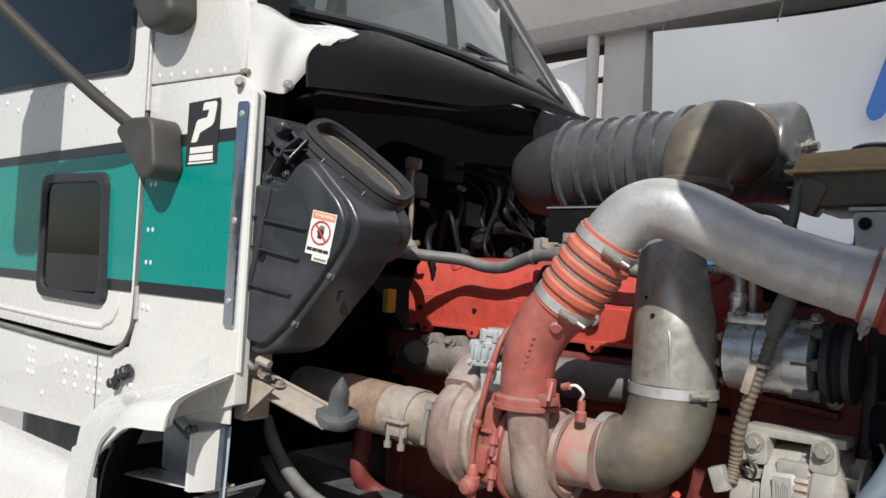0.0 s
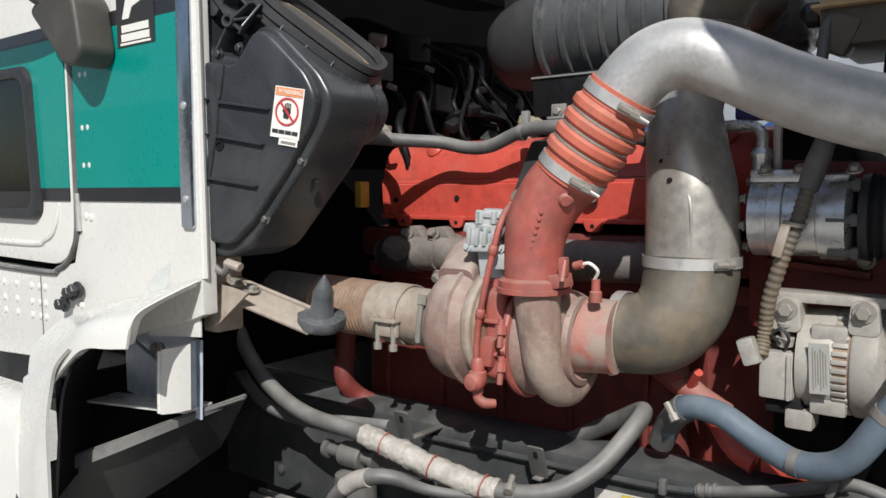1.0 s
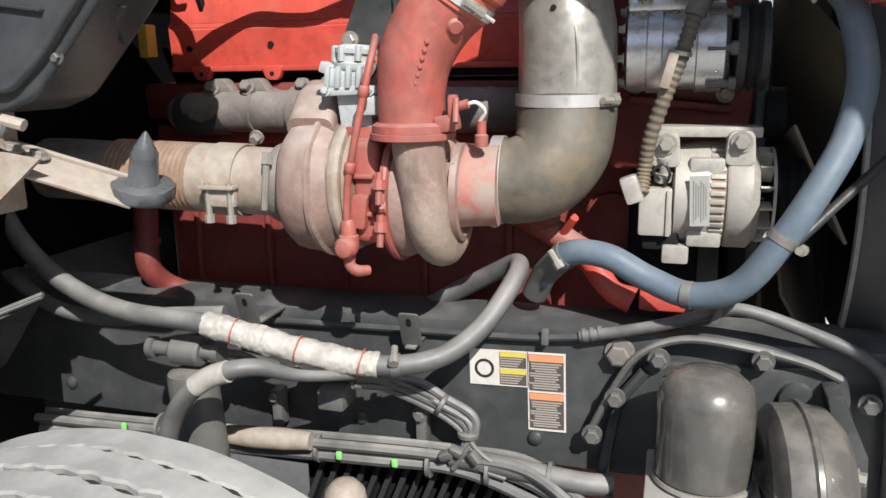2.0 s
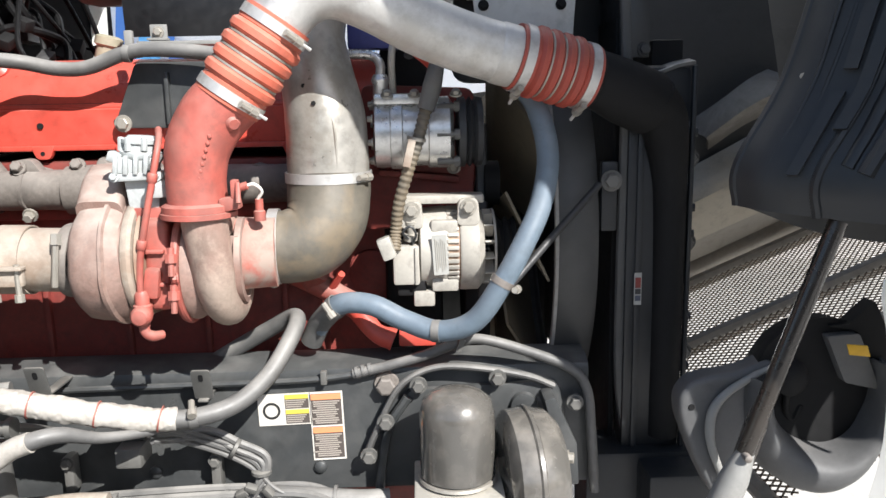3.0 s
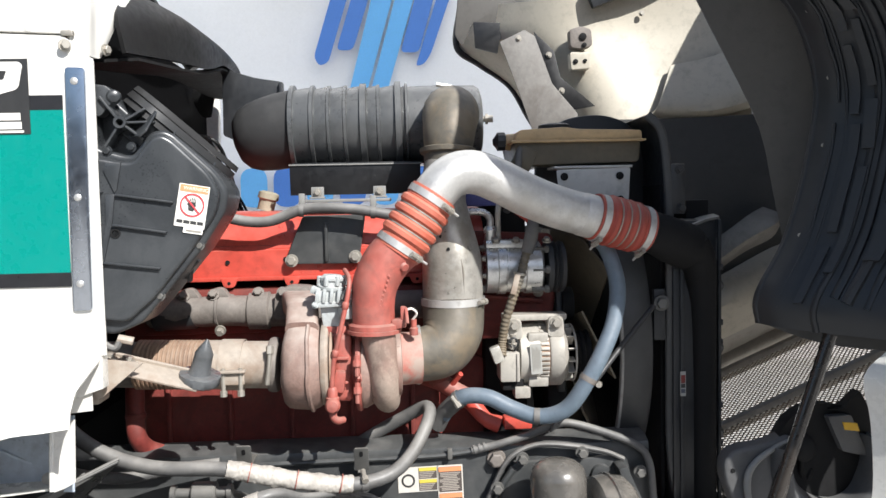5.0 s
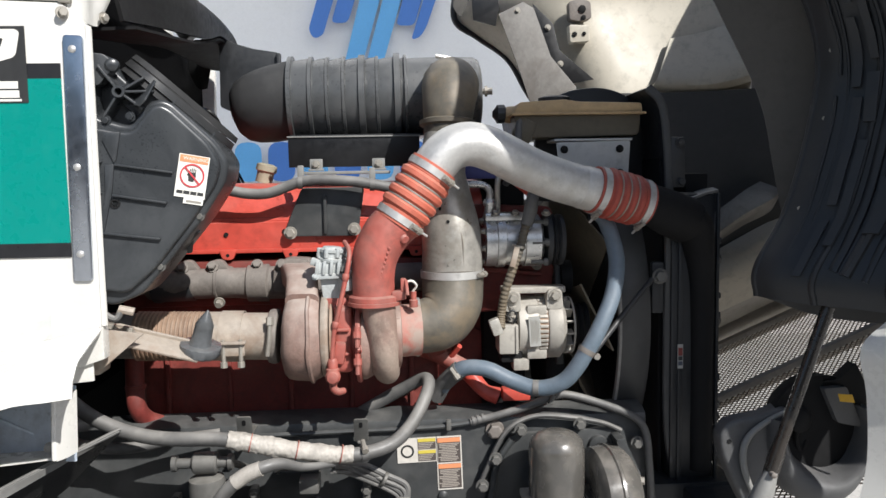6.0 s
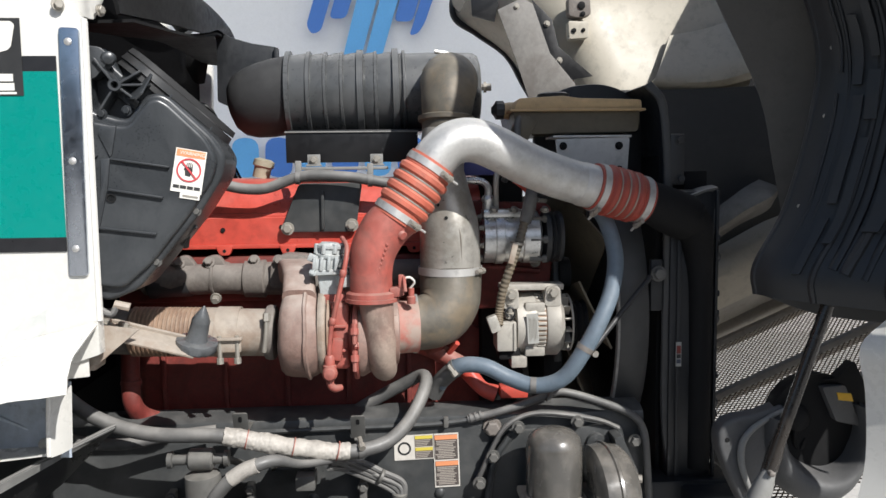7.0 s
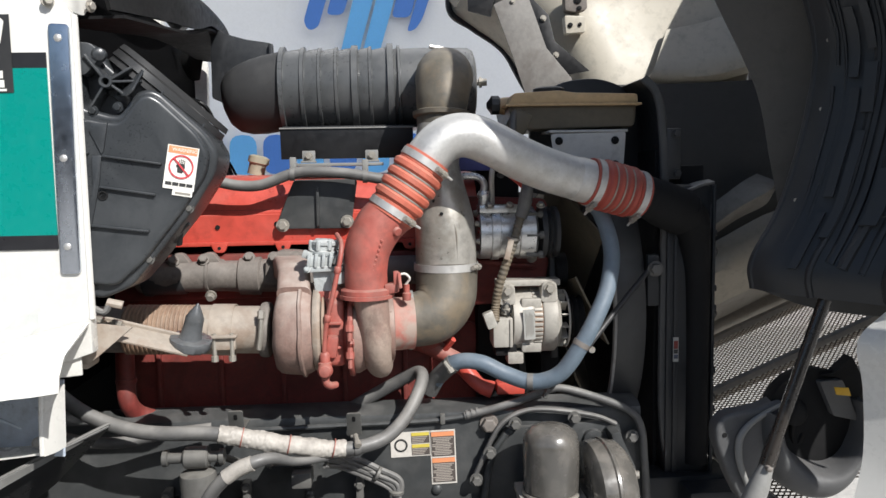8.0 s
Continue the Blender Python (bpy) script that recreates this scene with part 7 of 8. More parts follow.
    bolts(v, [(-1.12, 1.10, 0.943)], r=0.007, h=0.01)
    # rear second hose under the big one
    single("lower_hose", tube([(-1.70, 1.06, 1.22), (-1.66, 1.05, 1.12), (-1.57, 1.05, 1.045), (-1.46, 1.06, 1.022), (-1.36, 1.08, 1.03), (-1.25, 1.10, 1.035)], 0.013, 12), "hose", "thin black rubber hose behind the cab corner", "hose")
    # cross-member and axle beam low down, in the dark
    c = thing("spring_pack", "dusty leaf spring pack under the chassis rail", "leaf spring", (-1.0, 1.1, 0.62))
    for i in range(7):
        part("leaf", box((-1.0, 1.11, 0.655 - 0.02 * i), (1.3 - 0.12 * i, 0.09, 0.016), bevel=0.003), "dark", c)
    part("spring_pad", lathe((-1.012, 1.03, 0.60), (0, 0, 1), [(0, 0.036), (0.155, 0.036), (0.178, 0.032), (0.192, 0.02), (0.196, 0.008)], 24), "exhaust", c)
    g = thing("ribbed_duct", "black ribbed plastic duct below the chassis rail", "duct", (-0.95, 1.2, 0.62))
    for i in range(16):
        part("slat", box((-1.13 + 0.026 * i, 1.17, 0.70), (0.010, 0.03, 0.14), (0, 22, 0), bevel=0.002), "black", g)
    part("backing", box((-0.93, 1.20, 0.70), (0.46, 0.02, 0.16), bevel=0.004), "dark", g)
    part("oil_pan", box((-0.72, 1.62, 0.72), (0.5, 0.45, 0.4), bevel=0.04), "red_block", c)


rail_fittings()


def rail_labels():
    t = thing("rail_label", "white label with a black ring and yellow boxes on the rail", "label", (-0.79, 1.17, 0.91))
    p = facing(-0.792, 1.1735, 0.953, turn=1.5)
    slab(t, "paper", p, 0, 0, 0.098, 0.062, "paper_worn")
    part("ring", hoop(p @ Vector((-0.024, -0.002, 0.001)), (0, -1, 0), [(0, 0.0165), (0.0008, 0.0165), (0.0008, 0.012), (0, 0.012)], 32), "ink", t)
    for k, z in enumerate((0.015, -0.0145)):
        slab(t, "box", p, 0.024, z, 0.044, 0.027, "label_dark", 0.001)
        slab(t, "heading", p, 0.024, z + 0.0095, 0.043, 0.008, "yellow", 0.002)
        for j in range(4):
            slab(t, "text_bar", p, 0.022 - 0.0015 * j, z + 0.0025 - 0.0042 * j, 0.038 - 0.003 * j, 0.002, "text_pale", 0.002)
    t = thing("rail_label", "tall white label with orange headings and text on the rail", "label", (-0.713, 1.17, 0.85))
    p = facing(-0.7125, 1.1735, 0.918, turn=1.5)
    slab(t, "paper", p, 0, 0, 0.062, 0.136, "paper_worn")
    for z, h in ((0.0335, 0.062), (-0.0325, 0.062)):
        slab(t, "box", p, 0, z, 0.056, h, "label_dark", 0.001)
        slab(t, "heading", p, 0, z + h / 2 - 0.006, 0.056, 0.011, "orange", 0.002)
        for j in range(11):
            slab(t, "text_bar", p, -0.002 * (j % 3), z + h / 2 - 0.0155 - 0.0042 * j, 0.05 - 0.005 * (j * 5 % 4), 0.0022, "text_pale", 0.002)


rail_labels()


# ---- tyre ----
def tyre():
    t = thing("steer_axle", "truck steer axle with a dusty worn zigzag-tread tyre", "axle", (-1.14, 0.57, 0.0))
    C = Vector((-1.13, 0.57, 0.515))
    prof = [(-0.13, 0.28), (-0.15, 0.38), (-0.145, 0.46), (-0.132, 0.496), (-0.11, 0.506), (0.11, 0.506), (0.132, 0.496), (0.145, 0.46), (0.15, 0.38), (0.13, 0.28)]
    tyre_ob = part("tyre", lathe(C, (0, 1, 0), prof, 120), "groove", t, "dark tyre body between the tread ribs")
    ribs = [(-0.138, -0.0895), (-0.0795, -0.0325), (-0.0225, 0.0225), (0.0325, 0.0795), (0.0895, 0.138)]
    n = 960
    for i, (a, b) in enumerate(ribs):
        bm = bmesh.new()
        ringv = []
        for k in range(n):
            ang = 2 * math.pi * k / n
            zig = 0.0024 * (abs((k + 3 * i) % 12 - 6) - 3) / 3 + 0.0022 * noise.noise(Vector((k * 0.35, i * 7.0, 0))) + 0.0018 * math.sin(k * 0.11)
            za = 0 if i == 0 else zig
            zb = 0 if i == 4 else zig
            d = Vector((math.cos(ang), 0, math.sin(ang)))
            ro = 0.5155 - (0.006 if i in (0, 4) else 0) + 0.0012 * noise.noise(Vector((k * 0.06, i * 3.0, 5)))
            e = 0.003
            pr = [(a + za, 0.502), (a + za, ro - e), (a + za + e, ro), (b + zb - e, ro), (b + zb, ro - e), (b + zb, 0.502)]
            ringv.append([bm.verts.new(C + d * r + Vector((0, y, 0))) for y, r in pr])
        for k in range(n):
            p, q = ringv[k], ringv[(k + 1) % n]
            for j in range(5):
                bm.faces.new((p[j], p[j + 1], q[j + 1], q[j]))
        part("tread_rib", bm, "tyre", tyre_ob, sharp=25)
    part("axle_beam", tube([(-1.13, 0.70, 0.50), (-1.12, 0.95, 0.46), (-1.12, 1.3, 0.44), (-1.12, 2.0, 0.44), (-1.13, 2.5, 0.50)], 0.06, 14, 5), "dark", t)
    part("rim", lathe(C + Vector((0, -0.12, 0)), (0, 1, 0), [(0, 0.12), (0.0, 0.24), (0.02, 0.285), (0.22, 0.285), (0.22, 0.12)], 48), "alu", t)


tyre()
# ---- tilted hood ----
def tilted_hood():
    t = thing("tilted_hood", "white fibreglass hood tipped forward, bare inside, with mesh grille", "hood", (0.6, 1.6, 0.7))
    far = [[(-0.109, 2.622, 1.712), (-0.02, 2.20, 1.70), (0.2, 2.2, 1.72), (0.45, 2.2, 1.75)],
           [(-0.258, 2.622, 1.964), (-0.08, 2.22, 1.93), (0.2, 2.22, 1.95), (0.5, 2.18, 1.97)],
           [(-0.361, 2.622, 2.125), (-0.15, 2.24, 2.10), (0.15, 2.25, 2.13), (0.53, 2.18, 2.13)],
           [(-0.568, 2.622, 2.285), (-0.25, 2.26, 2.25), (0.12, 2.27, 2.28), (0.56, 2.2, 2.3)],
           [(-0.539, 2.622, 2.446), (-0.25, 2.24, 2.38), (0.1, 2.25, 2.44), (0.58, 2.2, 2.5)]]
    part("far_side", sheet(far, 0.008), "cream", t, "cream painted inner face of the hood side")
    part("edge_flange", tube([(-0.074, 2.610, 1.689), (-0.258, 2.605, 1.958), (-0.350, 2.605, 2.113), (-0.476, 2.605, 2.205), (-0.573, 2.605, 2.280), (-0.556, 2.605, 2.446), (-0.539, 2.605, 2.629)], 0.014, 8), "liner", t)
    part("inner_flange", sheet([[(-0.545, 2.599, 2.308), (-0.396, 2.599, 2.194), (-0.258, 2.599, 2.056), (-0.155, 2.599, 1.872)], [(-0.453, 2.633, 2.377), (-0.292, 2.622, 2.251), (-0.155, 2.622, 2.113), (-0.052, 2.610, 1.918)]], 0.006), "liner", t)
    # white duct given a grey colour in place of its shade
    part("cowl_duct", sheet([[(-0.528, 2.576, 2.583), (-0.338, 2.553, 2.572), (-0.224, 2.542, 2.538), (-0.074, 2.530, 2.446)], [(-0.533, 2.565, 2.469), (-0.361, 2.507, 2.469), (-0.247, 2.496, 2.434), (-0.097, 2.496, 2.400)], [(-0.453, 2.576, 2.366), (-0.338, 2.565, 2.377), (-0.224, 2.565, 2.377), (-0.109, 2.565, 2.366)]], 0.008), "grey_and_shade", t, "dusty white moulded duct at the cowl edge, coloured grey for shade")
    part("duct_lip", tube([(-0.453, 2.542, 2.601), (-0.338, 2.519, 2.549), (-0.258, 2.507, 2.515), (-0.189, 2.496, 2.509), (-0.120, 2.484, 2.434), (-0.063, 2.507, 2.434)], 0.012, 8), "cream", t)
    # dark grey puts the flange's shade into its colour
    part("duct_flange", prism(rounded([(-0.569, 2.542), (-0.362, 2.425), (-0.273, 2.371), (-0.341, 2.327), (-0.52, 2.336), (-0.565, 2.248), (-0.594, 2.288)], 0.012), side(2.42), 0.010, 0.003), "apron_in", t, "flange of the cowl duct, coloured grey for its shade")
    part("seal_pad", prism([(-0.522, 2.336), (-0.344, 2.330), (-0.418, 2.265), (-0.427, 2.212), (-0.516, 2.235)], side(2.40), 0.012, 0.003), "cradle_black", t, "black foam seal")
    part("black_pad", prism([(-0.10, 2.33), (0.27, 2.47), (0.24, 2.56), (-0.13, 2.40)], side(2.17), 0.03, 0.006), "liner", t, "black foam pad on the hood edge")
    part("heat_flap", prism([(-0.448, 2.208), (-0.358, 2.250), (-0.320, 2.228), (-0.288, 2.139), (-0.258, 2.055), (-0.165, 1.945), (-0.166, 1.88), (-0.33, 1.875), (-0.381, 2.027)], side(2.160), 0.004, 0.001), "heat_flap", t, "creased brown heat shield flap")
    part("latch_plate", prism([(-0.322, 2.246), (-0.248, 2.175), (-0.224, 2.079), (-0.097, 1.973), (-0.174, 1.960), (-0.24, 2.015), (-0.27, 2.069), (-0.30, 2.151)], side(2.170), 0.006, 0.001), "cradle_black", t, "black latch plate behind the heat shield")
    bolts(t, [(-0.38, 2.16, 2.22), (-0.268, 2.166, 2.16), (-0.222, 2.166, 2.03), (0.10, 2.24, 2.325)], r=0.008, h=0.008)
    hinge = part("hinge_bracket", prism(rounded([(-0.193, 2.25), (-0.15, 2.262), (-0.112, 2.25), (-0.108, 2.19), (-0.15, 2.178), (-0.19, 2.185)], 0.012), side(2.155), 0.05, 0.006), "iron", t, "dusty cast hinge bracket")
    part("hinge_foot", prism(rounded([(-0.19, 2.17), (-0.115, 2.168), (-0.113, 2.11), (-0.185, 2.105)], 0.008), side(2.165), 0.05, 0.004), "cream", hinge)
    for x, z, r in ((-0.145, 2.222, 0.014), (-0.14, 2.192, 0.009), (-0.17, 2.135, 0.009), (-0.135, 2.137, 0.007)):
        part("hinge_bolt", lathe((x, 2.156 if z > 2.18 else 2.166, z), (0, -1, 0), [(0, r), (0.006, r), (0.008, r * 0.6)], 10), "dark", hinge)
    # bulge between the side and the dark panel
    part("bulge", sheet([[(0.11, 2.19, 1.94), (0.3, 2.17, 1.925), (0.5, 2.13, 1.97), (0.75, 2.08, 2.05)], [(0.14, 2.17, 1.975), (0.33, 2.12, 1.97), (0.52, 2.08, 2.02), (0.78, 2.02, 2.1)], [(0.20, 2.21, 2.12), (0.36, 2.19, 2.15), (0.55, 2.15, 2.22), (0.8, 2.1, 2.3)]], 0.01), "cream", t)
    part("dark_panel", sheet([[(-0.12, 2.16, 1.92), (0.2, 2.15, 1.92), (0.55, 2.10, 1.93), (0.95, 2.0, 1.96)], [(-0.12, 2.16, 1.60), (0.2, 2.14, 1.58), (0.55, 2.08, 1.58), (0.95, 2.0, 1.6)], [(-0.10, 2.17, 1.02), (0.2, 2.17, 1.08), (0.55, 2.15, 1.20), (0.95, 2.10, 1.36)]], 0.008), "hood_dark", t, "dark dusty splash panel inside the hood")
    part("moulded_bump", sheet([[(0.25, 2.10, 1.43), (0.33, 2.03, 1.50), (0.40, 2.0, 1.56), (0.47, 2.03, 1.59)], [(0.29, 2.0, 1.40), (0.37, 1.93, 1.48), (0.45, 1.9, 1.53), (0.52, 1.98, 1.56)], [(0.33, 2.09, 1.36), (0.41, 2.04, 1.43), (0.49, 2.0, 1.48), (0.54, 2.04, 1.53)]], 0.01), "heat_flap", t)
    part("lower_ledge", sheet([[(0.15, 2.14, 1.22), (0.35, 2.12, 1.33), (0.55, 2.10, 1.44), (0.85, 2.06, 1.58)], [(0.18, 2.06, 1.16), (0.38, 2.05, 1.26), (0.58, 2.03, 1.36), (0.88, 2.0, 1.5)], [(0.20, 2.17, 1.02), (0.40, 2.17, 1.11), (0.60, 2.15, 1.20), (0.9, 2.1, 1.33)]], 0.01), "cream", t)
    part("sill", sheet([[(0.12, 2.17, 0.98), (0.40, 2.165, 1.115), (0.60, 2.145, 1.205), (0.9, 2.095, 1.335)], [(0.13, 2.26, 0.93), (0.40, 2.26, 1.05), (0.60, 2.25, 1.14), (0.9, 2.22, 1.27)], [(0.14, 2.34, 0.84), (0.40, 2.34, 0.955), (0.60, 2.34, 1.04), (0.9, 2.32, 1.17)]], 0.008), "hood_in", t)
    part("skin", sheet([[(0.93, 0.55, 1.15), (0.98, 1.1, 1.15), (0.98, 2.0, 1.15), (0.93, 2.6, 1.15)], [(0.80, 0.52, 1.8), (0.86, 1.1, 1.8), (0.86, 2.0, 1.8), (0.80, 2.62, 1.8)], [(0.60, 0.50, 2.52), (0.60, 1.1, 2.62), (0.60, 2.0, 2.77), (0.60, 2.64, 2.86)]], 0.012), "hood_in", t)
    # near side: inner apron, outer fender shell
    part("near_apron", sheet([[(-0.17, 1.10, 2.16), (-0.05, 1.08, 2.19), (0.08, 1.05, 2.22)], [(-0.075, 1.10, 1.98), (0.02, 1.08, 2.0), (0.12, 1.05, 2.02)], [(0.02, 1.10, 1.79), (0.09, 1.08, 1.82), (0.17, 1.05, 1.85)], [(0.055, 1.10, 1.64), (0.10, 1.08, 1.66), (0.16, 1.05, 1.68)], [(0.085, 1.10, 1.50), (0.11, 1.08, 1.52), (0.14, 1.05, 1.54)]], 0.006), "apron_in", t, "dusty grey inner apron")
    part("apron_upper", sheet([[(-0.28, 1.10, 2.40), (-0.1, 1.08, 2.45), (0.15, 1.05, 2.5)], [(-0.18, 1.10, 2.18), (-0.05, 1.08, 2.2), (0.1, 1.05, 2.23)]], 0.006), "liner", t)
    # fender skin stays out of view; its outline is cut to shape the shadow
    fender = prism(rounded([(0.13, 1.84), (0.12, 2.0), (0.07, 2.12), (0.0, 2.165), (-0.10, 2.168), (-0.165, 2.19), (-0.24, 2.295), (-0.235, 2.40), (-0.18, 2.58), (-0.15, 2.68), (-0.10, 2.84), (0.62, 2.80), (0.85, 1.7), (0.90, 1.1), (0.50, 1.22), (0.47, 1.70), (0.340, 1.70), (0.325, 1.30)], 0.02), side(0.45), 0.012, 0.004)
    part("near_fender", fender, "white", t, "white outer fender skin, out of view, outline cut for its shadow")
    part("fender_corner", sheet([[(0.155, 0.80, 1.32), (0.20, 0.72, 1.36), (0.32, 0.60, 1.38)], [(0.098, 0.80, 1.262), (0.17, 0.70, 1.25), (0.30, 0.58, 1.25)], [(0.112, 0.80, 1.168), (0.20, 0.70, 1.16), (0.32, 0.58, 1.15)], [(0.118, 0.80, 1.03), (0.21, 0.70, 1.02), (0.33, 0.58, 1.0)], [(0.098, 0.80, 0.92), (0.2, 0.70, 0.88), (0.32, 0.58, 0.85)]], 0.008), "white", t, "white painted fender corner")
    # black arched liner of the near wheel well
    edge = [(-0.20, 2.42), (-0.125, 2.24), (-0.05, 2.11), (0.036, 2.012), (0.083, 1.872), (0.072, 1.73), (0.022, 1.54), (-0.044, 1.412), (-0.042, 1.35)]
    rows = [[(x, 0.955, z) for x, z in edge], [(x + 0.035, 0.90, z - 0.004) for x, z in edge], [(x + 0.16, 0.80, z - 0.012) for x, z in edge], [(x + 0.30, 0.68, z - 0.02) for x, z in edge], [(x + 0.42, 0.56, z - 0.02) for x, z in edge]]
    lin = part("wheel_liner", sheet(rows, 0.006), "liner", t, "black plastic wheel-arch liner")
    part("liner_skirt", sheet([[(-0.042, 0.955, 1.355), (0.08, 0.93, 1.31), (0.23, 0.88, 1.295), (0.42, 0.80, 1.29)], [(-0.03, 0.93, 1.39), (0.09, 0.90, 1.375), (0.24, 0.84, 1.36), (0.43, 0.75, 1.35)]], 0.008), "liner", lin)
    part("liner_edge", tube([(x, 0.957, z) for x, z in edge], 0.010, 8), "liner", lin)
    for u, w, z0, z1 in ((0.075, 0.008, 0, 9), (0.12, 0.012, 2, 8), (0.185, 0.010, 1, 9), (0.24, 0.013, 3, 8)):
        f = (u - 0.035) / 0.125 if u < 0.16 else 1 + (u - 0.16) / 0.14
        y = 0.90 - 0.10 * f if f < 1 else 0.80 - 0.12 * (f - 1)
        part("liner_rib", tube([(x + u, y - 0.006, z - 0.008) for x, z in edge[z0:z1]], w, 8), "liner", lin)
    for i, (u0, u1) in enumerate(((0.10, 0.20), (0.13, 0.25), (0.09, 0.17), (0.17, 0.26), (0.11, 0.20), (0.20, 0.29))):
        x, z = edge[2 + i]
        spot = lambda u: (x + u, (0.90 - 0.8 * (u - 0.035) if u < 0.16 else 0.80 - 0.857 * (u - 0.16)) - 0.006, z - 0.03 - 0.01 * (i % 2))
        part("cross_rib", tube([spot(u0), spot((u0 + u1) / 2), spot(u1)], 0.009, 8, 3), "liner", lin)
    for i in (3, 4, 5, 6):
        x, z = edge[i]
        part("rivet", lathe((x + 0.012, 0.935, z), (-0.3, -1, 0), [(-0.01, 0.006), (0.01, 0.005)], 8), "bolt", lin)
    for x, z in ((0.21, 1.93), (0.23, 1.60), (0.20, 1.46), (0.30, 1.75)):
        part("knob", lathe((x, 0.775, z), (-0.5, -1, 0), [(-0.02, 0.03), (0.016, 0.026), (0.02, 0.012)], 16), "liner", lin)
    def lin_at(u, s, off):
        k = min(int(s), len(edge) - 2)
        f = s - k
        x, z = (edge[k][n] * (1 - f) + edge[k + 1][n] * f for n in (0, 1))
        y = 0.90 - 0.8 * (u - 0.035) if u < 0.16 else 0.80 - 0.857 * (u - 0.16)
        return (x + u - 0.7 * off, y - off, z - 0.012)
    for u, w, s0, s1 in ((0.10, 0.013, 0.6, 6.9), (0.150, 0.010, 0.4, 7.1), (0.205, 0.016, 0.9, 6.6), (0.262, 0.011, 0.5, 7.0), (0.325, 0.016, 1.2, 6.8)):
        part("long_rib", tube([lin_at(u, s0 + (s1 - s0) * k / 12, 0.002) for k in range(13)], w, 10, 4, flat=0.8), "liner", lin)
    for u0, u1, s0, s1 in ((0.112, 0.140, 3.3, 3.9), (0.162, 0.194, 2.3, 3.1), (0.165, 0.192, 4.7, 5.4), (0.218, 0.250, 3.2, 4.2), (0.276, 0.310, 2.2, 3.4), (0.114, 0.138, 5.6, 6.3), (0.276, 0.312, 4.8, 5.8)):
        grid = [[lin_at(u0 + (u1 - u0) * a / 2, s0 + (s1 - s0) * b / 3, 0.010) for b in range(4)] for a in range(3)]
        part("moulded_pad", sheet(grid, 0.010, 2), "liner", lin)
    for u0, u1, s0, s1 in ((0.046, 0.058, 1.0, 2.3), (0.046, 0.058, 2.45, 3.3), (0.043, 0.056, 3.5, 4.5), (0.046, 0.06, 4.65, 5.9), (0.066, 0.08, 1.4, 2.0), (0.064, 0.08, 2.2, 3.0), (0.066, 0.078, 3.15, 4.1), (0.064, 0.082, 4.3, 5.0), (0.066, 0.08, 5.2, 6.5), (0.045, 0.058, 6.1, 7.0)):
        grid = [[lin_at(u0 + (u1 - u0) * a / 2, s0 + (s1 - s0) * b / 3, 0.009) for b in range(4)] for a in range(3)]
        part("moulded_pad", sheet(grid, 0.008, 2), "liner", lin)
    for u, s0, s1 in ((0.024, 0.8, 4.3), (0.036, 1.5, 7.0), (0.020, 4.6, 7.2)):
        part("moulded_line", tube([lin_at(u, s0 + (s1 - s0) * k / 8, 0.003) for k in range(9)], 0.0035, 6), "liner", lin)
    for k in range(7):
        part("moulded_mark", tube([lin_at(0.118, 2.05 + 0.17 * k, 0.004), lin_at(0.130, 2.10 + 0.17 * k, 0.004), lin_at(0.140, 2.04 + 0.17 * k, 0.004)], 0.004, 6, 3), "liner", lin)
    # prop: rod and cylinder
    g = thing("hood_strut", "glossy dark brown hood strut with a grey end", "strut", (-0.05, 0.87, 0.85))
    part("rod", tube([(0.068, 0.87, 1.335), (0.01, 0.87, 1.16), (-0.048, 0.87, 0.985)], 0.0135, 16, 3), "strut", g, "glossy dark brown rod")
    part("sleeve", tube([(-0.012, 0.885, 1.075), (-0.028, 0.885, 1.02), (-0.043, 0.885, 0.968)], [0.010, 0.017, 0.017], 14, 3), "strut", g)
    part("clevis", tube([(-0.045, 0.87, 0.990), (-0.062, 0.87, 0.945), (-0.095, 0.87, 0.86)], [0.012, 0.022, 0.026], 16, 3), "grey_and_shade", g, "dusty grey lower end of the strut")
    part("pin", lathe((-0.052, 0.85, 0.985), (0, -1, 0), [(-0.03, 0.006), (0.004, 0.006), (0.006, 0.003)], 10), "iron", g)
    # grille: mesh held by bars in a plane that the hood has tipped with it
    gr = part("grille_frame", bmesh_grille_frame(), "hood_in", t, "painted bars round the grille mesh")
    m = part("grille_mesh", bmesh_mesh(), "mesh", t, "woven steel grille mesh")
    m["kind"] = "stuff"
    # lamp bowl and its electrical box
    h = thing("headlamp_bowl", "grey headlamp housing seen from behind with dark socket", "headlamp", (0.05, 0.9, 0.95))
    def oval(cx, cz, rx, rz, y):
        return [(cx + rx * math.cos(radians(a)), y + 0.012 * math.sin(radians(2 * a + 40)), cz + rz * math.sin(radians(a))) for a in range(25, -206, -11)]
    rings = [oval(0.104, 1.030, 0.122, 0.160, 0.985), oval(0.104, 1.032, 0.112, 0.152, 0.94), oval(0.108, 1.040, 0.098, 0.128, 0.918), oval(0.112, 1.047, 0.088, 0.112, 0.93), oval(0.116, 1.05, 0.080, 0.100, 0.98)]
    part("housing", sheet(rings, 0.005, 3), "shell_grey", h, "dark grey moulded lamp housing")
    part("bowl", lathe((0.116, 0.975, 1.05), (0, 1, 0), [(0, 0.112), (0.05, 0.106), (0.10, 0.07), (0.11, 0.02), (0.11, 0.0)], 32), "dark", h)
    bx = part("ballast_box", prism(rounded([(0.112, 1.136), (0.164, 1.139), (0.205, 1.044), (0.146, 1.058)], 0.005), side(0.955), 0.035, 0.003), "shell_grey", h, "grey electrical box with a yellow label")
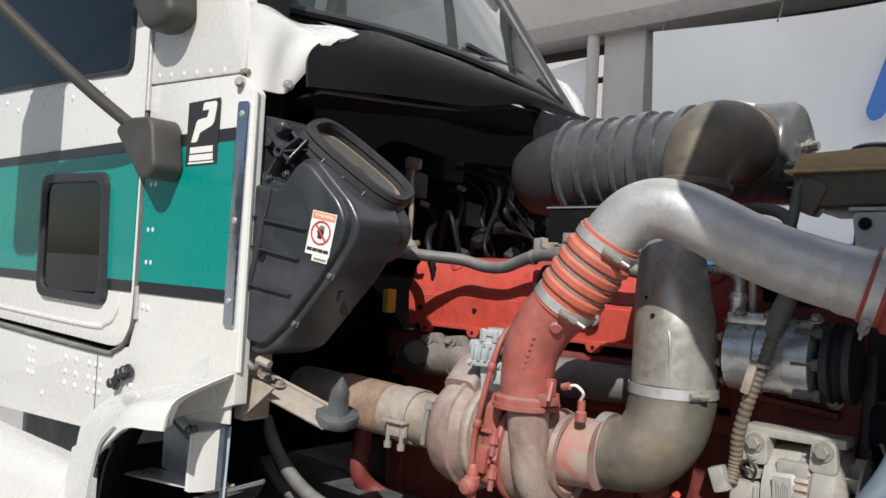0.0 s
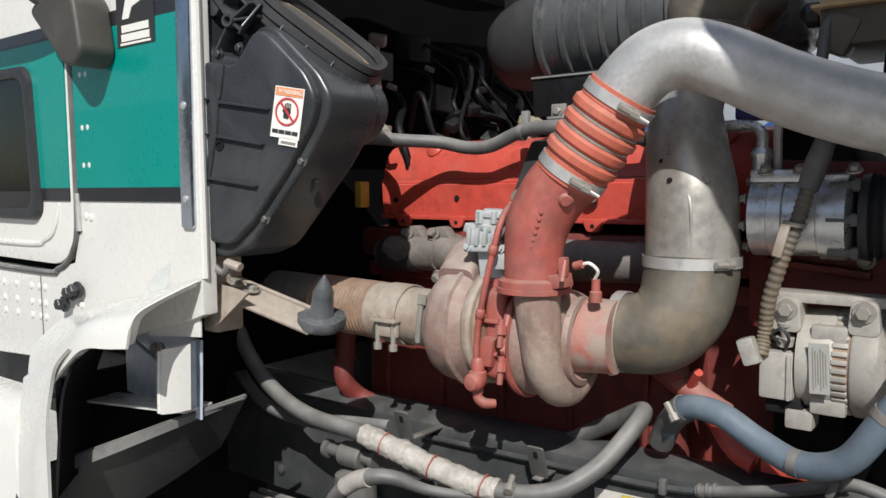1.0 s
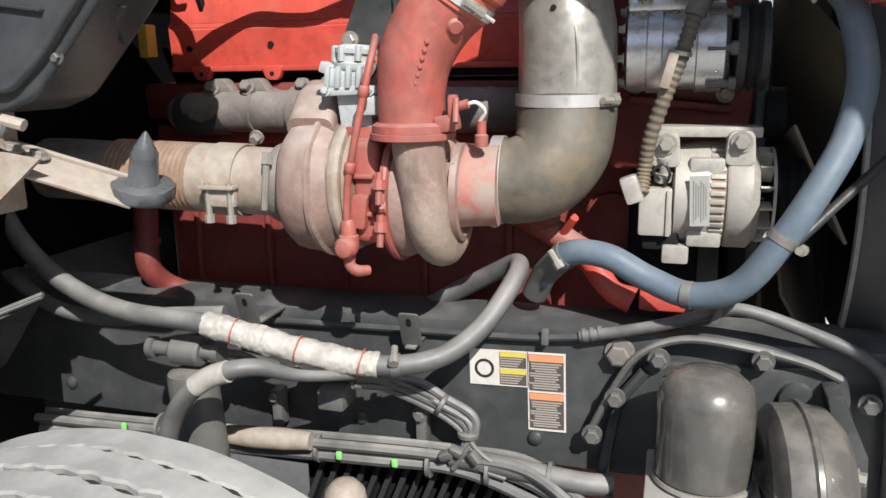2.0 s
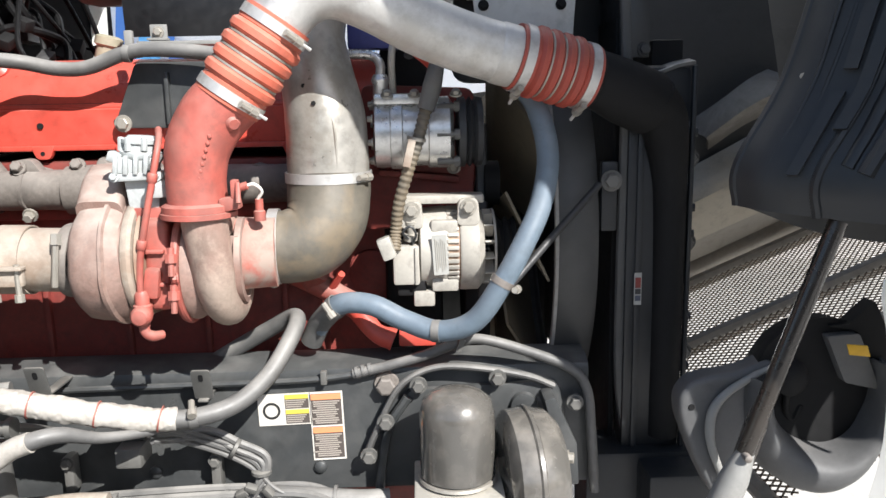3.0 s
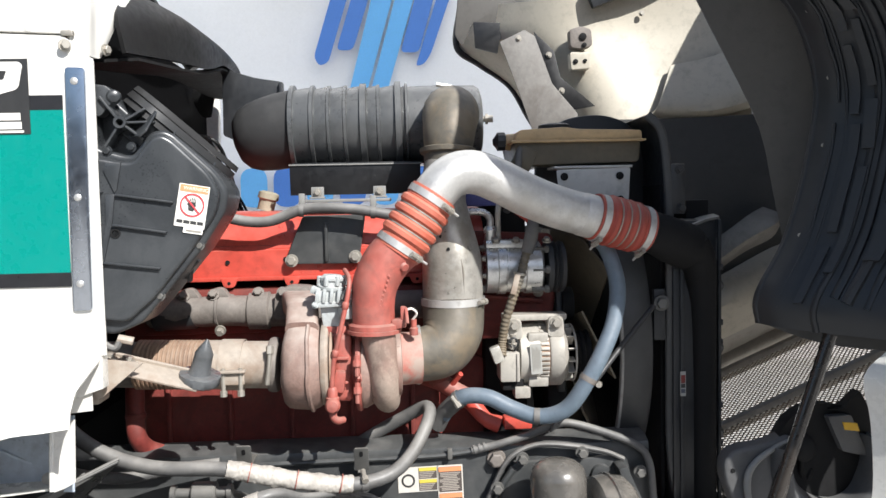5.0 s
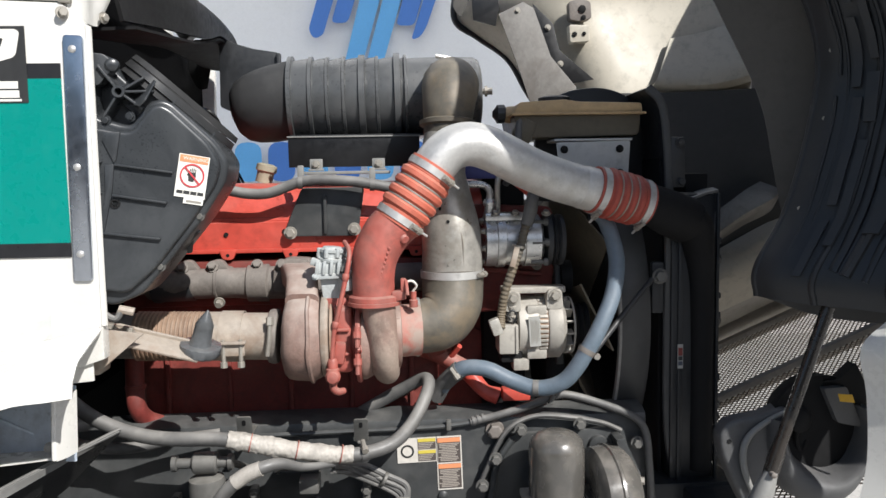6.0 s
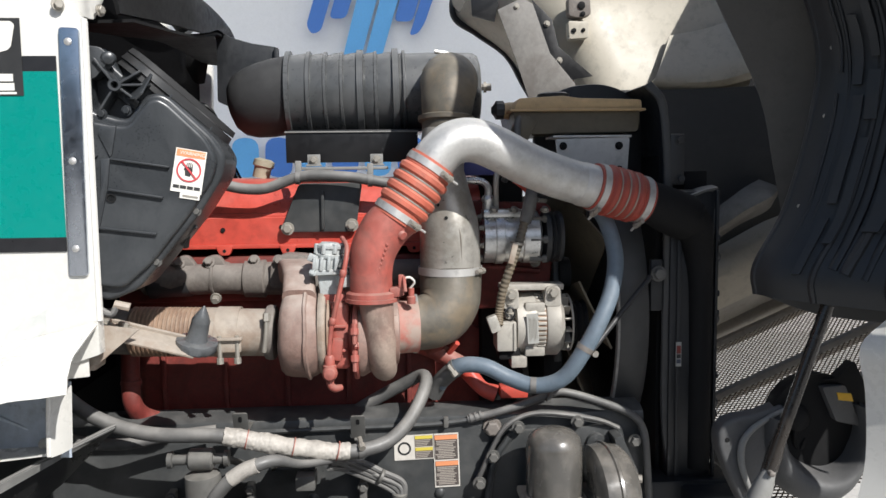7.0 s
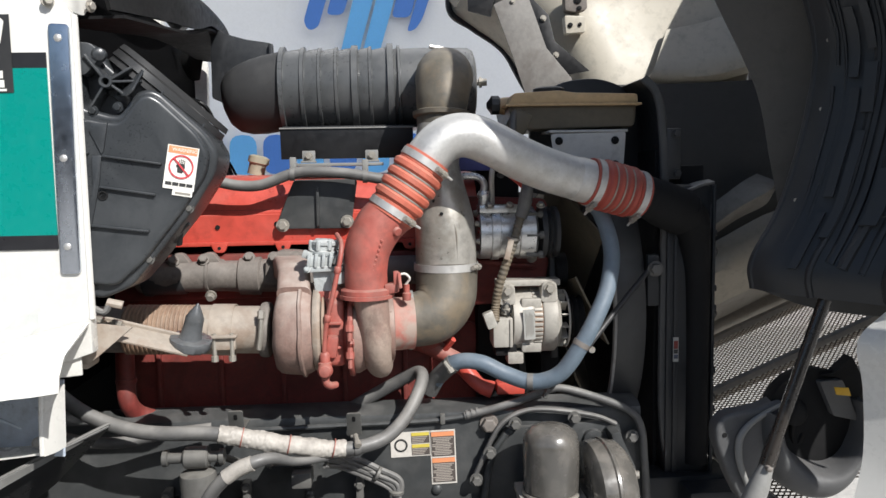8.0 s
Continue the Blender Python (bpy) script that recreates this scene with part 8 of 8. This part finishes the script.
    part("yellow_label", prism([(0.124, 1.134), (0.156, 1.131), (0.162, 1.113), (0.129, 1.117)], side(0.9185), 0.003, 0.0005), "yellow_sun", bx)
    part("bracket", prism(rounded([(0.118, 1.150), (0.15, 1.152), (0.19, 1.19), (0.225, 1.12), (0.215, 1.05), (0.20, 1.05), (0.165, 1.14)], 0.005), side(0.965), 0.03, 0.003), "dark", h)
    part("socket", lathe((0.060, 0.955, 1.068), (0.2, -1, 0.1), [(-0.03, 0.03), (0.0, 0.03), (0.006, 0.024), (0.012, 0.012)], 18), "dark", h)
    part("connector", box((0.085, 0.99, 1.0), (0.03, 0.03, 0.03), (10, 20, 30), bevel=0.006), "dark", h)
    part("cable", tube([(0.055, 0.96, 1.05), (0.065, 0.975, 1.0), (0.10, 0.99, 0.975), (0.15, 1.0, 0.99), (0.175, 0.99, 1.04)], 0.006, 8), "dark", h)
    sh = thing("lamp_shield", "dark grey curved splash shield beside the radiator foot", "splash shield", (0.0, 1.05, 0.9))
    o = [(-0.116, 1.000), (-0.118, 1.036), (-0.100, 1.062), (-0.070, 1.070), (-0.020, 1.076), (0.035, 1.100), (0.045, 1.05), (0.0, 1.0), (-0.02, 0.86), (-0.055, 0.86), (-0.085, 0.92)]
    part("shield", prism(rounded(o, 0.022, 5), side(0.965), 0.05, 0.014, seg=4), "shell_grey", sh)
    part("rolled_lip", tube([(0.028, 0.962, 1.086), (-0.005, 0.960, 1.070), (-0.045, 0.957, 1.045), (-0.066, 0.955, 1.018), (-0.070, 0.955, 0.985), (-0.064, 0.955, 0.95), (-0.045, 0.955, 0.90)], [0.004, 0.006, 0.007, 0.008, 0.008, 0.007, 0.006], 10), "grey_and_shade", sh)
    part("shield_screw", lathe((-0.098, 0.967, 1.02), (0, -1, 0), [(0, 0.006), (0.004, 0.005)], 10), "dark", sh)
    b = thing("front_cross_member", "black steel cross-member below the radiator", "cross-member", (-0.1, 1.5, 0.7))
    part("beam", box((-0.05, 1.55, 0.78), (0.14, 0.9, 0.10), bevel=0.01), "liner", b)


def grille_at(u, y, h=0.0):
    """A place on the tipped grille: u along its height, y across the truck."""
    return Vector((0.14 + 0.919 * u - 0.394 * h, y, 0.821 + 0.394 * u + 0.919 * h))


def bmesh_grille_frame():
    bm = bmesh.new()
    for y in (1.50, 1.80, 2.24):
        tube([grille_at(-0.05, y), grille_at(0.4, y), grille_at(0.82, y)], 0.016, 8, 4, bm, flat=1.6)
    for u in (-0.06, 0.84):
        tube([grille_at(u, 1.0), grille_at(u, 2.3)], 0.018, 8, 3, bm)
    tube([grille_at(0.1, 2.34, 0.02), grille_at(0.45, 2.34, 0.03), grille_at(0.8, 2.3, 0.05)], 0.05, 10, 4, bm)
    return bm


def bmesh_mesh():
    """Crossing wires, each a thin four-sided bar with a slight wave."""
    verts, faces = [], []
    lo_u, hi_u, lo_y, hi_y, step = -0.05, 0.83, 1.05, 2.26, 0.021

    def wire(a, b, off):
        d = (b - a).normalized()
        n = Vector((-0.394, 0, 0.919))
        s = d.cross(n)
        k = len(verts)
        for p in (a, b):
            for q, r in ((1, 1), (-1, 1), (-1, -1), (1, -1)):
                verts.append(p + s * 0.0016 * q + n * (0.0012 * r + off))
        for i in range(4):
            j = (i + 1) % 4
            faces.append((k + i, k + j, k + 4 + j, k + 4 + i))
    span_u, span_y = hi_u - lo_u, hi_y - lo_y
    for sgn, off in ((1, 0.0008), (-1, -0.0008)):
        c = -span_y if sgn > 0 else 0.0
        n = int((span_u + span_y) / step)
        for i in range(n):
            e = (lo_u - span_y + i * step) if sgn > 0 else (lo_u + i * step)
            # the line u = e + sgn * (y - lo_y)
            y0, y1 = lo_y, hi_y
            ts = sorted(((lo_u - e) * sgn, (hi_u - e) * sgn))
            a, b = max(0.0, ts[0]), min(span_y, ts[1])
            if b - a > 0.01:
                wire(grille_at(e + sgn * a, lo_y + a), grille_at(e + sgn * b, lo_y + b), off)
    me = bpy.data.meshes.new("scratch")
    me.from_pydata([tuple(v) for v in verts], [], faces)
    bm = bmesh.new()
    bm.from_mesh(me)
    bpy.data.meshes.remove(me)
    return bm


tilted_hood()


# ---- cleaner side plate, lines in the dark behind ----
def bay_details():
    t = thing("cleaner_shield", "thin dark shield plate beside the air cleaner boot", "shield", (-1.2, 1.67, 1.75))
    part("plate", prism(rounded([(-1.397, 2.061), (-1.34, 2.05), (-1.299, 2.025), (-1.24, 2.008), (-1.168, 1.997), (-1.160, 1.96), (-1.162, 1.80), (-1.25, 1.80), (-1.343, 1.84), (-1.34, 2.02)], 0.008), side(1.67), 0.004, 0.001), "liner", t)
    part("fold", prism([(-1.172, 1.995), (-1.162, 1.993), (-1.160, 1.75), (-1.170, 1.75)], side(1.655), 0.03, 0.001), "liner", t)
    d = thing("dash_pipe", "thin bent brass-coloured pipe with a fitting by the firewall", "pipe", (-1.45, 1.3, 1.6))
    part("pipe", tube([(-1.47, 1.33, 1.845), (-1.475, 1.33, 1.80), (-1.45, 1.31, 1.72), (-1.44, 1.30, 1.645), (-1.41, 1.30, 1.638)], 0.0065, 8), "brass", d)
    part("fitting", box((-1.475, 1.335, 1.845), (0.04, 0.03, 0.028), (20, 10, 30), bevel=0.006), "iron", d)
    part("union", tube([(-1.46, 1.29, 1.640), (-1.39, 1.25, 1.632), (-1.35, 1.215, 1.615)], [0.011, 0.013, 0.015], 10), "alu_cast", d)
    w = thing("wiring_loom", "tangle of dark wires and connectors in the bay's shade", "cable", (-1.2, 1.6, 1.6))
    rng = random.Random(4)
    for k in range(8):
        y = 1.5 + 0.07 * k
        part("wire", tube([(-1.52, y, 1.70 + rng.uniform(-0.15, 0.2)), (-1.42, y + rng.uniform(-0.1, 0.1), 1.74 + rng.uniform(-0.1, 0.12)), (-1.37, y + rng.uniform(-0.1, 0.1), 1.64 + rng.uniform(-0.05, 0.05)), (-1.33, y, 1.58)], rng.uniform(0.004, 0.010), 8), "apron_rubber", w)
    for k in range(6):
        part("connector", box((-1.42 + 0.012 * k, 1.48 + 0.06 * k, 1.64 + rng.uniform(-0.03, 0.06)), (0.03, 0.04, 0.025), (rng.uniform(0, 60), rng.uniform(0, 60), 0), bevel=0.004), ("black", "dark", "dark")[k % 3], w)
    for k in range(6):
        y, z = 1.42 + 0.11 * k, 1.62 + 0.035 * (k % 4)
        part("hose_bend", tube([(-1.56, y, z + 0.16), (-1.50, y + 0.03, z + 0.12 + rng.uniform(-0.03, 0.03)), (-1.46, y - 0.03, z + 0.03), (-1.43, y + rng.uniform(-0.06, 0.06), z - 0.06), (-1.44, y, z - 0.16)], rng.uniform(0.006, 0.011), 8), "apron_rubber", w)
    for k, (y, z) in enumerate(((1.40, 1.80), (1.55, 1.86), (1.66, 1.74), (1.80, 1.83), (1.92, 1.72))):
        part("relay_box", box((-1.545, y, z), (0.05, 0.09, 0.07), (rng.uniform(-8, 8), 0, 0), bevel=0.008), ("black", "apron_rubber")[k % 2], w)
        part("clip", box((-1.515, y + 0.03, z - 0.05), (0.02, 0.03, 0.014), (0, 20, rng.uniform(-30, 30)), bevel=0.003), ("iron", "rail_grey", "dark")[k % 3], w)
    part("yellow_tag", box((-1.49, 1.29, 1.49), (0.02, 0.03, 0.06), bevel=0.004), "yellow_tag", w)
    f = thing("filler_cap", "tan plastic oil filler cap on the valve cover", "cap", (-1.22, 1.55, 1.62))
    part("cap", lathe((-1.205, 1.55, 1.615), (0.25, 0, 1), [(0, 0.024), (0.03, 0.024), (0.034, 0.030), (0.050, 0.029), (0.055, 0.018)], 10), "cap_tan", f)
    # loom crossing the compressor and alternator
    c = thing("compressor_loom", "corrugated grey wiring conduit strapped over the compressor", "cable", (-0.56, 1.18, 1.25))
    part("conduit", ribbed([(-0.49, 1.22, 1.59), (-0.502, 1.195, 1.54), (-0.518, 1.19, 1.49), (-0.532, 1.188, 1.44), (-0.55, 1.19, 1.39), (-0.568, 1.20, 1.33), (-0.575, 1.21, 1.28), (-0.578, 1.20, 1.245)], 0.0115), "rubber_grey", c)
    part("dark_tape", tube([(-0.49, 1.212, 1.595), (-0.503, 1.188, 1.54), (-0.515, 1.184, 1.50)], [0.013, 0.017, 0.015], 12), "hose", c)
    part("paper_tag", box((-0.546, 1.174, 1.425), (0.014, 0.010, 0.05), (0, 14, 0), bevel=0.002), "exhaust", c)
    part("tie", lathe((-0.533, 1.188, 1.446), (0.2, 0, 1), [(0, 0.017), (0.006, 0.017)], 12), "bolt", c)
    part("end_lug", box((-0.592, 1.19, 1.252), (0.026, 0.024, 0.042), (0, -20, 0), bevel=0.005), "alu_cast", c)
    # fuel lines and small red fittings below the intake
    r = thing("coolant_tee", "red painted coolant fitting below the intake elbow", "fitting", (-0.74, 1.26, 1.15))
    part("body", tube([(-0.80, 1.32, 1.19), (-0.74, 1.27, 1.175), (-0.69, 1.25, 1.15), (-0.65, 1.26, 1.12)], [0.026, 0.024, 0.022, 0.026], 14), "red_dusty", r)
    part("branch", tube([(-0.745, 1.265, 1.17), (-0.72, 1.24, 1.20)], 0.018, 10, 3), "red_dusty", r)
    part("lower_arm", tube([(-0.66, 1.25, 1.13), (-0.62, 1.22, 1.085), (-0.585, 1.215, 1.07)], [0.022, 0.018, 0.022], 12), "red", r)
    part("lever", tube([(-0.70, 1.24, 1.17), (-0.68, 1.22, 1.20)], 0.008, 8, 3), "red", r)
    part("plate", box((-0.54, 1.22, 1.075), (0.07, 0.04, 0.03), bevel=0.005), "red", r)
    p = thing("lower_pipe", "red painted pipe running down the rear of the block", "pipe", (-1.43, 1.2, 1.0))
    # darkened red here stands for the air box's shade on the pipe
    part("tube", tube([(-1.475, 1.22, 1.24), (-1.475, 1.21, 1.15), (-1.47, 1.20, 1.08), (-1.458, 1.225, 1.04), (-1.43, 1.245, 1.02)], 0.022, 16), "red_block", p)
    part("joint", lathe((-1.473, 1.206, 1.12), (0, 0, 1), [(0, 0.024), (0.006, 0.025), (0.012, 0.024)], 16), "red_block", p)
    s = thing("ac_lines", "bent aluminium refrigerant lines with a sensor plug", "pipe", (-0.6, 1.25, 1.55))
    part("line", tube([(-0.575, 1.26, 1.53), (-0.575, 1.26, 1.60), (-0.565, 1.27, 1.625), (-0.53, 1.29, 1.63), (-0.47, 1.32, 1.62)], 0.007, 8), "alu_cast", s)
    part("sensor", tube([(-0.53, 1.23, 1.608), (-0.51, 1.225, 1.59), (-0.495, 1.22, 1.575)], [0.014, 0.012, 0.013], 10), "red", s)
    part("sensor_collar", lathe((-0.54, 1.232, 1.618), (0.7, -0.1, -0.6), [(0, 0.012), (0.014, 0.012)], 10), "steel", s)
    part("blue_box", box((-0.61, 1.34, 1.64), (0.10, 0.05, 0.05), bevel=0.006), "blue_plastic", s)
    q = thing("oil_sender", "small red sensor with a white wire on the turbocharger", "sensor", (-0.79, 1.07, 1.34))
    part("body", lathe((-0.795, 1.075, 1.325), (0, 0, 1), [(0, 0.010), (0.016, 0.010), (0.018, 0.007), (0.036, 0.007)], 10), "red_dusty", q)
    part("wire", tube([(-0.797, 1.075, 1.36), (-0.788, 1.067, 1.375), (-0.798, 1.06, 1.387), (-0.812, 1.06, 1.385)], 0.0028, 8), "paper", q)
    part("head", lathe((-0.822, 1.055, 1.382), (1, 0, 0.3), [(0, 0.007), (0.014, 0.007)], 10), "red_dusty", q)


def ribbed(pts, r):
    line = spline(pts, 22)
    return tube(line, [r * (1 if k % 4 < 2 else 0.87) for k in range(len(line))], 12, 1)


bay_details()


def far_backdrop():
    # added sheet: blocks the bright yard so gaps under the engine stay dark
    t = thing("far_dark_sheet", "black sheet added along the far chassis rail to darken the gaps", "splash shield", (-0.85, 2.1, 0.5))
    part("gap_sheet", sheet([[(-3.0, 2.09, 1.5), (-1.6, 2.10, 1.45), (-0.8, 2.11, 1.50), (-0.14, 2.12, 1.56)], [(-3.0, 2.10, 0.8), (-1.6, 2.11, 0.8), (-0.8, 2.12, 0.7), (-0.14, 2.13, 0.7)], [(-3.0, 2.12, 0.15), (-1.6, 2.13, 0.15), (-0.8, 2.14, 0.15), (-0.14, 2.15, 0.15)]], 0.006), "dark", t)
    part("stay", tube([(-0.85, 2.06, 0.95), (-0.85, 2.09, 1.1), (-0.85, 2.10, 1.15)], 0.012, 8), "dark", t)


far_backdrop()


# ---- the building and its banner ----
def set_back(t):
    """Moves a thing of the building back to its true distance across the yard, at its true size."""
    c, k = Vector((-0.12, -0.139, 1.58)), 1.2576
    t.location = c + (t.location - c) * k
    t.scale = (k, k, k)


def building():
    t = thing("building", "pale rendered building with dark steel windows behind the truck", "building", (-1.0, 5.6, 0))
    part("upper_wall", box((-1.0, 5.6, 4.9), (24, 0.3, 2.6), bevel=0), "wall", t)
    part("lintel", box((-1.0, 5.42, 3.60), (24, 0.36, 0.14), bevel=0.01), "lintel", t)
    part("lower_wall", box((-1.0, 5.6, 0.8), (24, 0.3, 1.6), bevel=0), "wall", t)
    for x in (-6.6, -3.07, 0.9, 4.6):
        part("pillar", box((x, 5.50, 2.6), (0.36, 0.34, 2.2), bevel=0.01), "wall", t)
    part("rear_wall", box((-1.0, 8.6, 2.5), (24, 0.2, 5), bevel=0), "wall", t)
    for x0, x1 in ((-6.42, -3.25), (-2.89, 0.72), (1.08, 4.42)):
        w = part("window", box(((x0 + x1) / 2, 5.58, 3.50), (x1 - x0, 0.06, 0.06), bevel=0.005), "steel_window", t, "dark steel framed window")
        for k in range(4):
            part("mullion", box((x0 + 0.03 + (x1 - x0 - 0.06) * k / 3, 5.58, 2.55), (0.05, 0.06, 1.9), bevel=0.004), "steel_window", w)
        part("sill", box(((x0 + x1) / 2, 5.55, 1.63), (x1 - x0, 0.12, 0.06), bevel=0.004), "steel_window", w)
        part("transom", box(((x0 + x1) / 2, 5.58, 3.25), (x1 - x0, 0.05, 0.04), bevel=0.004), "steel_window", w)
    part("downpipe", lathe((-3.33, 5.30, 0.1), (0, 0, 1), [(0, 0.05), (3.45, 0.05), (3.45, 0.06), (3.56, 0.06)], 16), "wall", t)
    b = thing("banner", "large white vinyl banner with a blue striped mark and lettering", "banner", (-0.6, 5.15, 0.3))
    rows = []
    for z in (3.42, 2.9, 2.3, 1.7, 1.0, 0.35):
        rows.append([(x, 5.14 + 0.03 * math.sin(x * 3.1 + z * 2) + (0.03 if z < 3.4 else 0) * math.sin(x * 5 - z), z - (0.05 * math.sin((x + 2.75) * 0.9) if z > 3.4 else 0)) for x in (-2.72, -2.1, -1.5, -0.9, -0.3, 0.3, 0.8)])
    part("cloth", sheet(rows, 0.003, 5), "banner", b)
    Y = 5.075
    mark = [([(-1.286, 2.684), (-1.251, 2.619), (-1.184, 2.644), (-0.991, 3.244), (-1.061, 3.244), (-1.131, 3.174)], "blue"),
            ([(-1.126, 2.729), (-1.007, 2.729), (-0.866, 3.154), (-0.991, 3.154)], "blue"),
            ([(-1.044, 2.424), (-0.916, 2.424), (-0.676, 3.234), (-0.761, 3.234), (-0.851, 3.154)], "cyan"),
            ([(-0.891, 2.424), (-0.771, 2.424), (-0.561, 3.104), (-0.561, 3.194), (-0.611, 3.234), (-0.661, 3.224)], "cyan"),
            ([(-0.668, 2.709), (-0.536, 2.709), (-0.408, 3.134), (-0.544, 3.134)], "blue"),
            ([(-0.561, 2.609), (-0.501, 2.624), (-0.451, 2.694), (-0.261, 3.214), (-0.321, 3.219), (-0.381, 3.154)], "blue")]
    for o, m in mark:
        part("stripe_mark", prism(rounded(o, 0.04, 3), side(Y), 0.002, 0), m, b)
    for k in range(9):
        x = -2.54 + 0.235 * k
        part("letter_block", prism(rounded([(x, 1.62), (x + 0.19, 1.62), (x + 0.19, 1.90), (x, 1.90)], 0.09, 4), side(Y), 0.002, 0), ("blue", "cyan")[k % 2], b)
    for k in range(4):
        x = -2.56 + 0.15 * k
        part("letter_block", prism([(x, 1.86), (x + 0.08, 1.86), (x + 0.12, 2.24), (x + 0.04, 2.24)], side(Y), 0.002, 0), ("cyan", "blue")[k % 2], b)
    for k in range(8):
        x = -2.40 + 0.19 * k
        part("letter_block", prism(rounded([(x, 0.68), (x + 0.14, 0.68), (x + 0.14, 0.90), (x, 0.90)], 0.05, 3), side(Y), 0.002, 0), "greyink", b)
    for x in (-2.7, -1.85, -1.0, -0.15, 0.7):
        part("cord", tube([(x, 5.15, 3.36), (x, 5.22, 3.46), (x, 5.26, 3.54)], 0.006, 6, 3), "hose", b)
    # unseen canopy, added to hold direct sun off wall and upper banner
    r = thing("canopy", "translucent corrugated canopy, unseen, added to dim the sun on the banner", "canopy", (-1.0, 5.4, 4.4))
    bm = bmesh.new()
    n = 150
    rows = [[bm.verts.new((-9 + 16 * k / n, y, z + 0.02 * (1 if k % 4 in (1, 2) else -1))) for k in range(n + 1)] for y, z in ((2.0, 4.50), (5.8, 4.75))]
    for k in range(n):
        bm.faces.new((rows[0][k], rows[0][k + 1], rows[1][k + 1], rows[1][k]))
    part("sheeting", bm, "canopy", r)
    for y in (2.1, 3.7, 5.4):
        part("purlin", box((-1.0, y, 4.36 + 0.065 * (y - 1.2)), (16, 0.08, 0.12), bevel=0.005), "steel_window", r)
    for x in (-8.5, 6.5):
        part("post", box((x, 2.1, 2.2), (0.14, 0.14, 4.4), bevel=0.01), "steel_window", r)
    c = thing("banner", "small white banner hung in the next window bay", "banner", (-3.7, 5.3, 2.6))
    part("cloth", sheet([[(-4.6, 5.42, 3.30), (-4.0, 5.40, 3.32), (-3.45, 5.42, 3.40)], [(-4.6, 5.40, 2.9), (-4.0, 5.43, 2.9), (-3.42, 5.40, 2.92)], [(-4.6, 5.42, 2.0), (-4.0, 5.40, 2.0), (-3.40, 5.42, 2.02)]], 0.003), "banner", c)
    for ob in (t, b, r, c):
        set_back(ob)


building()
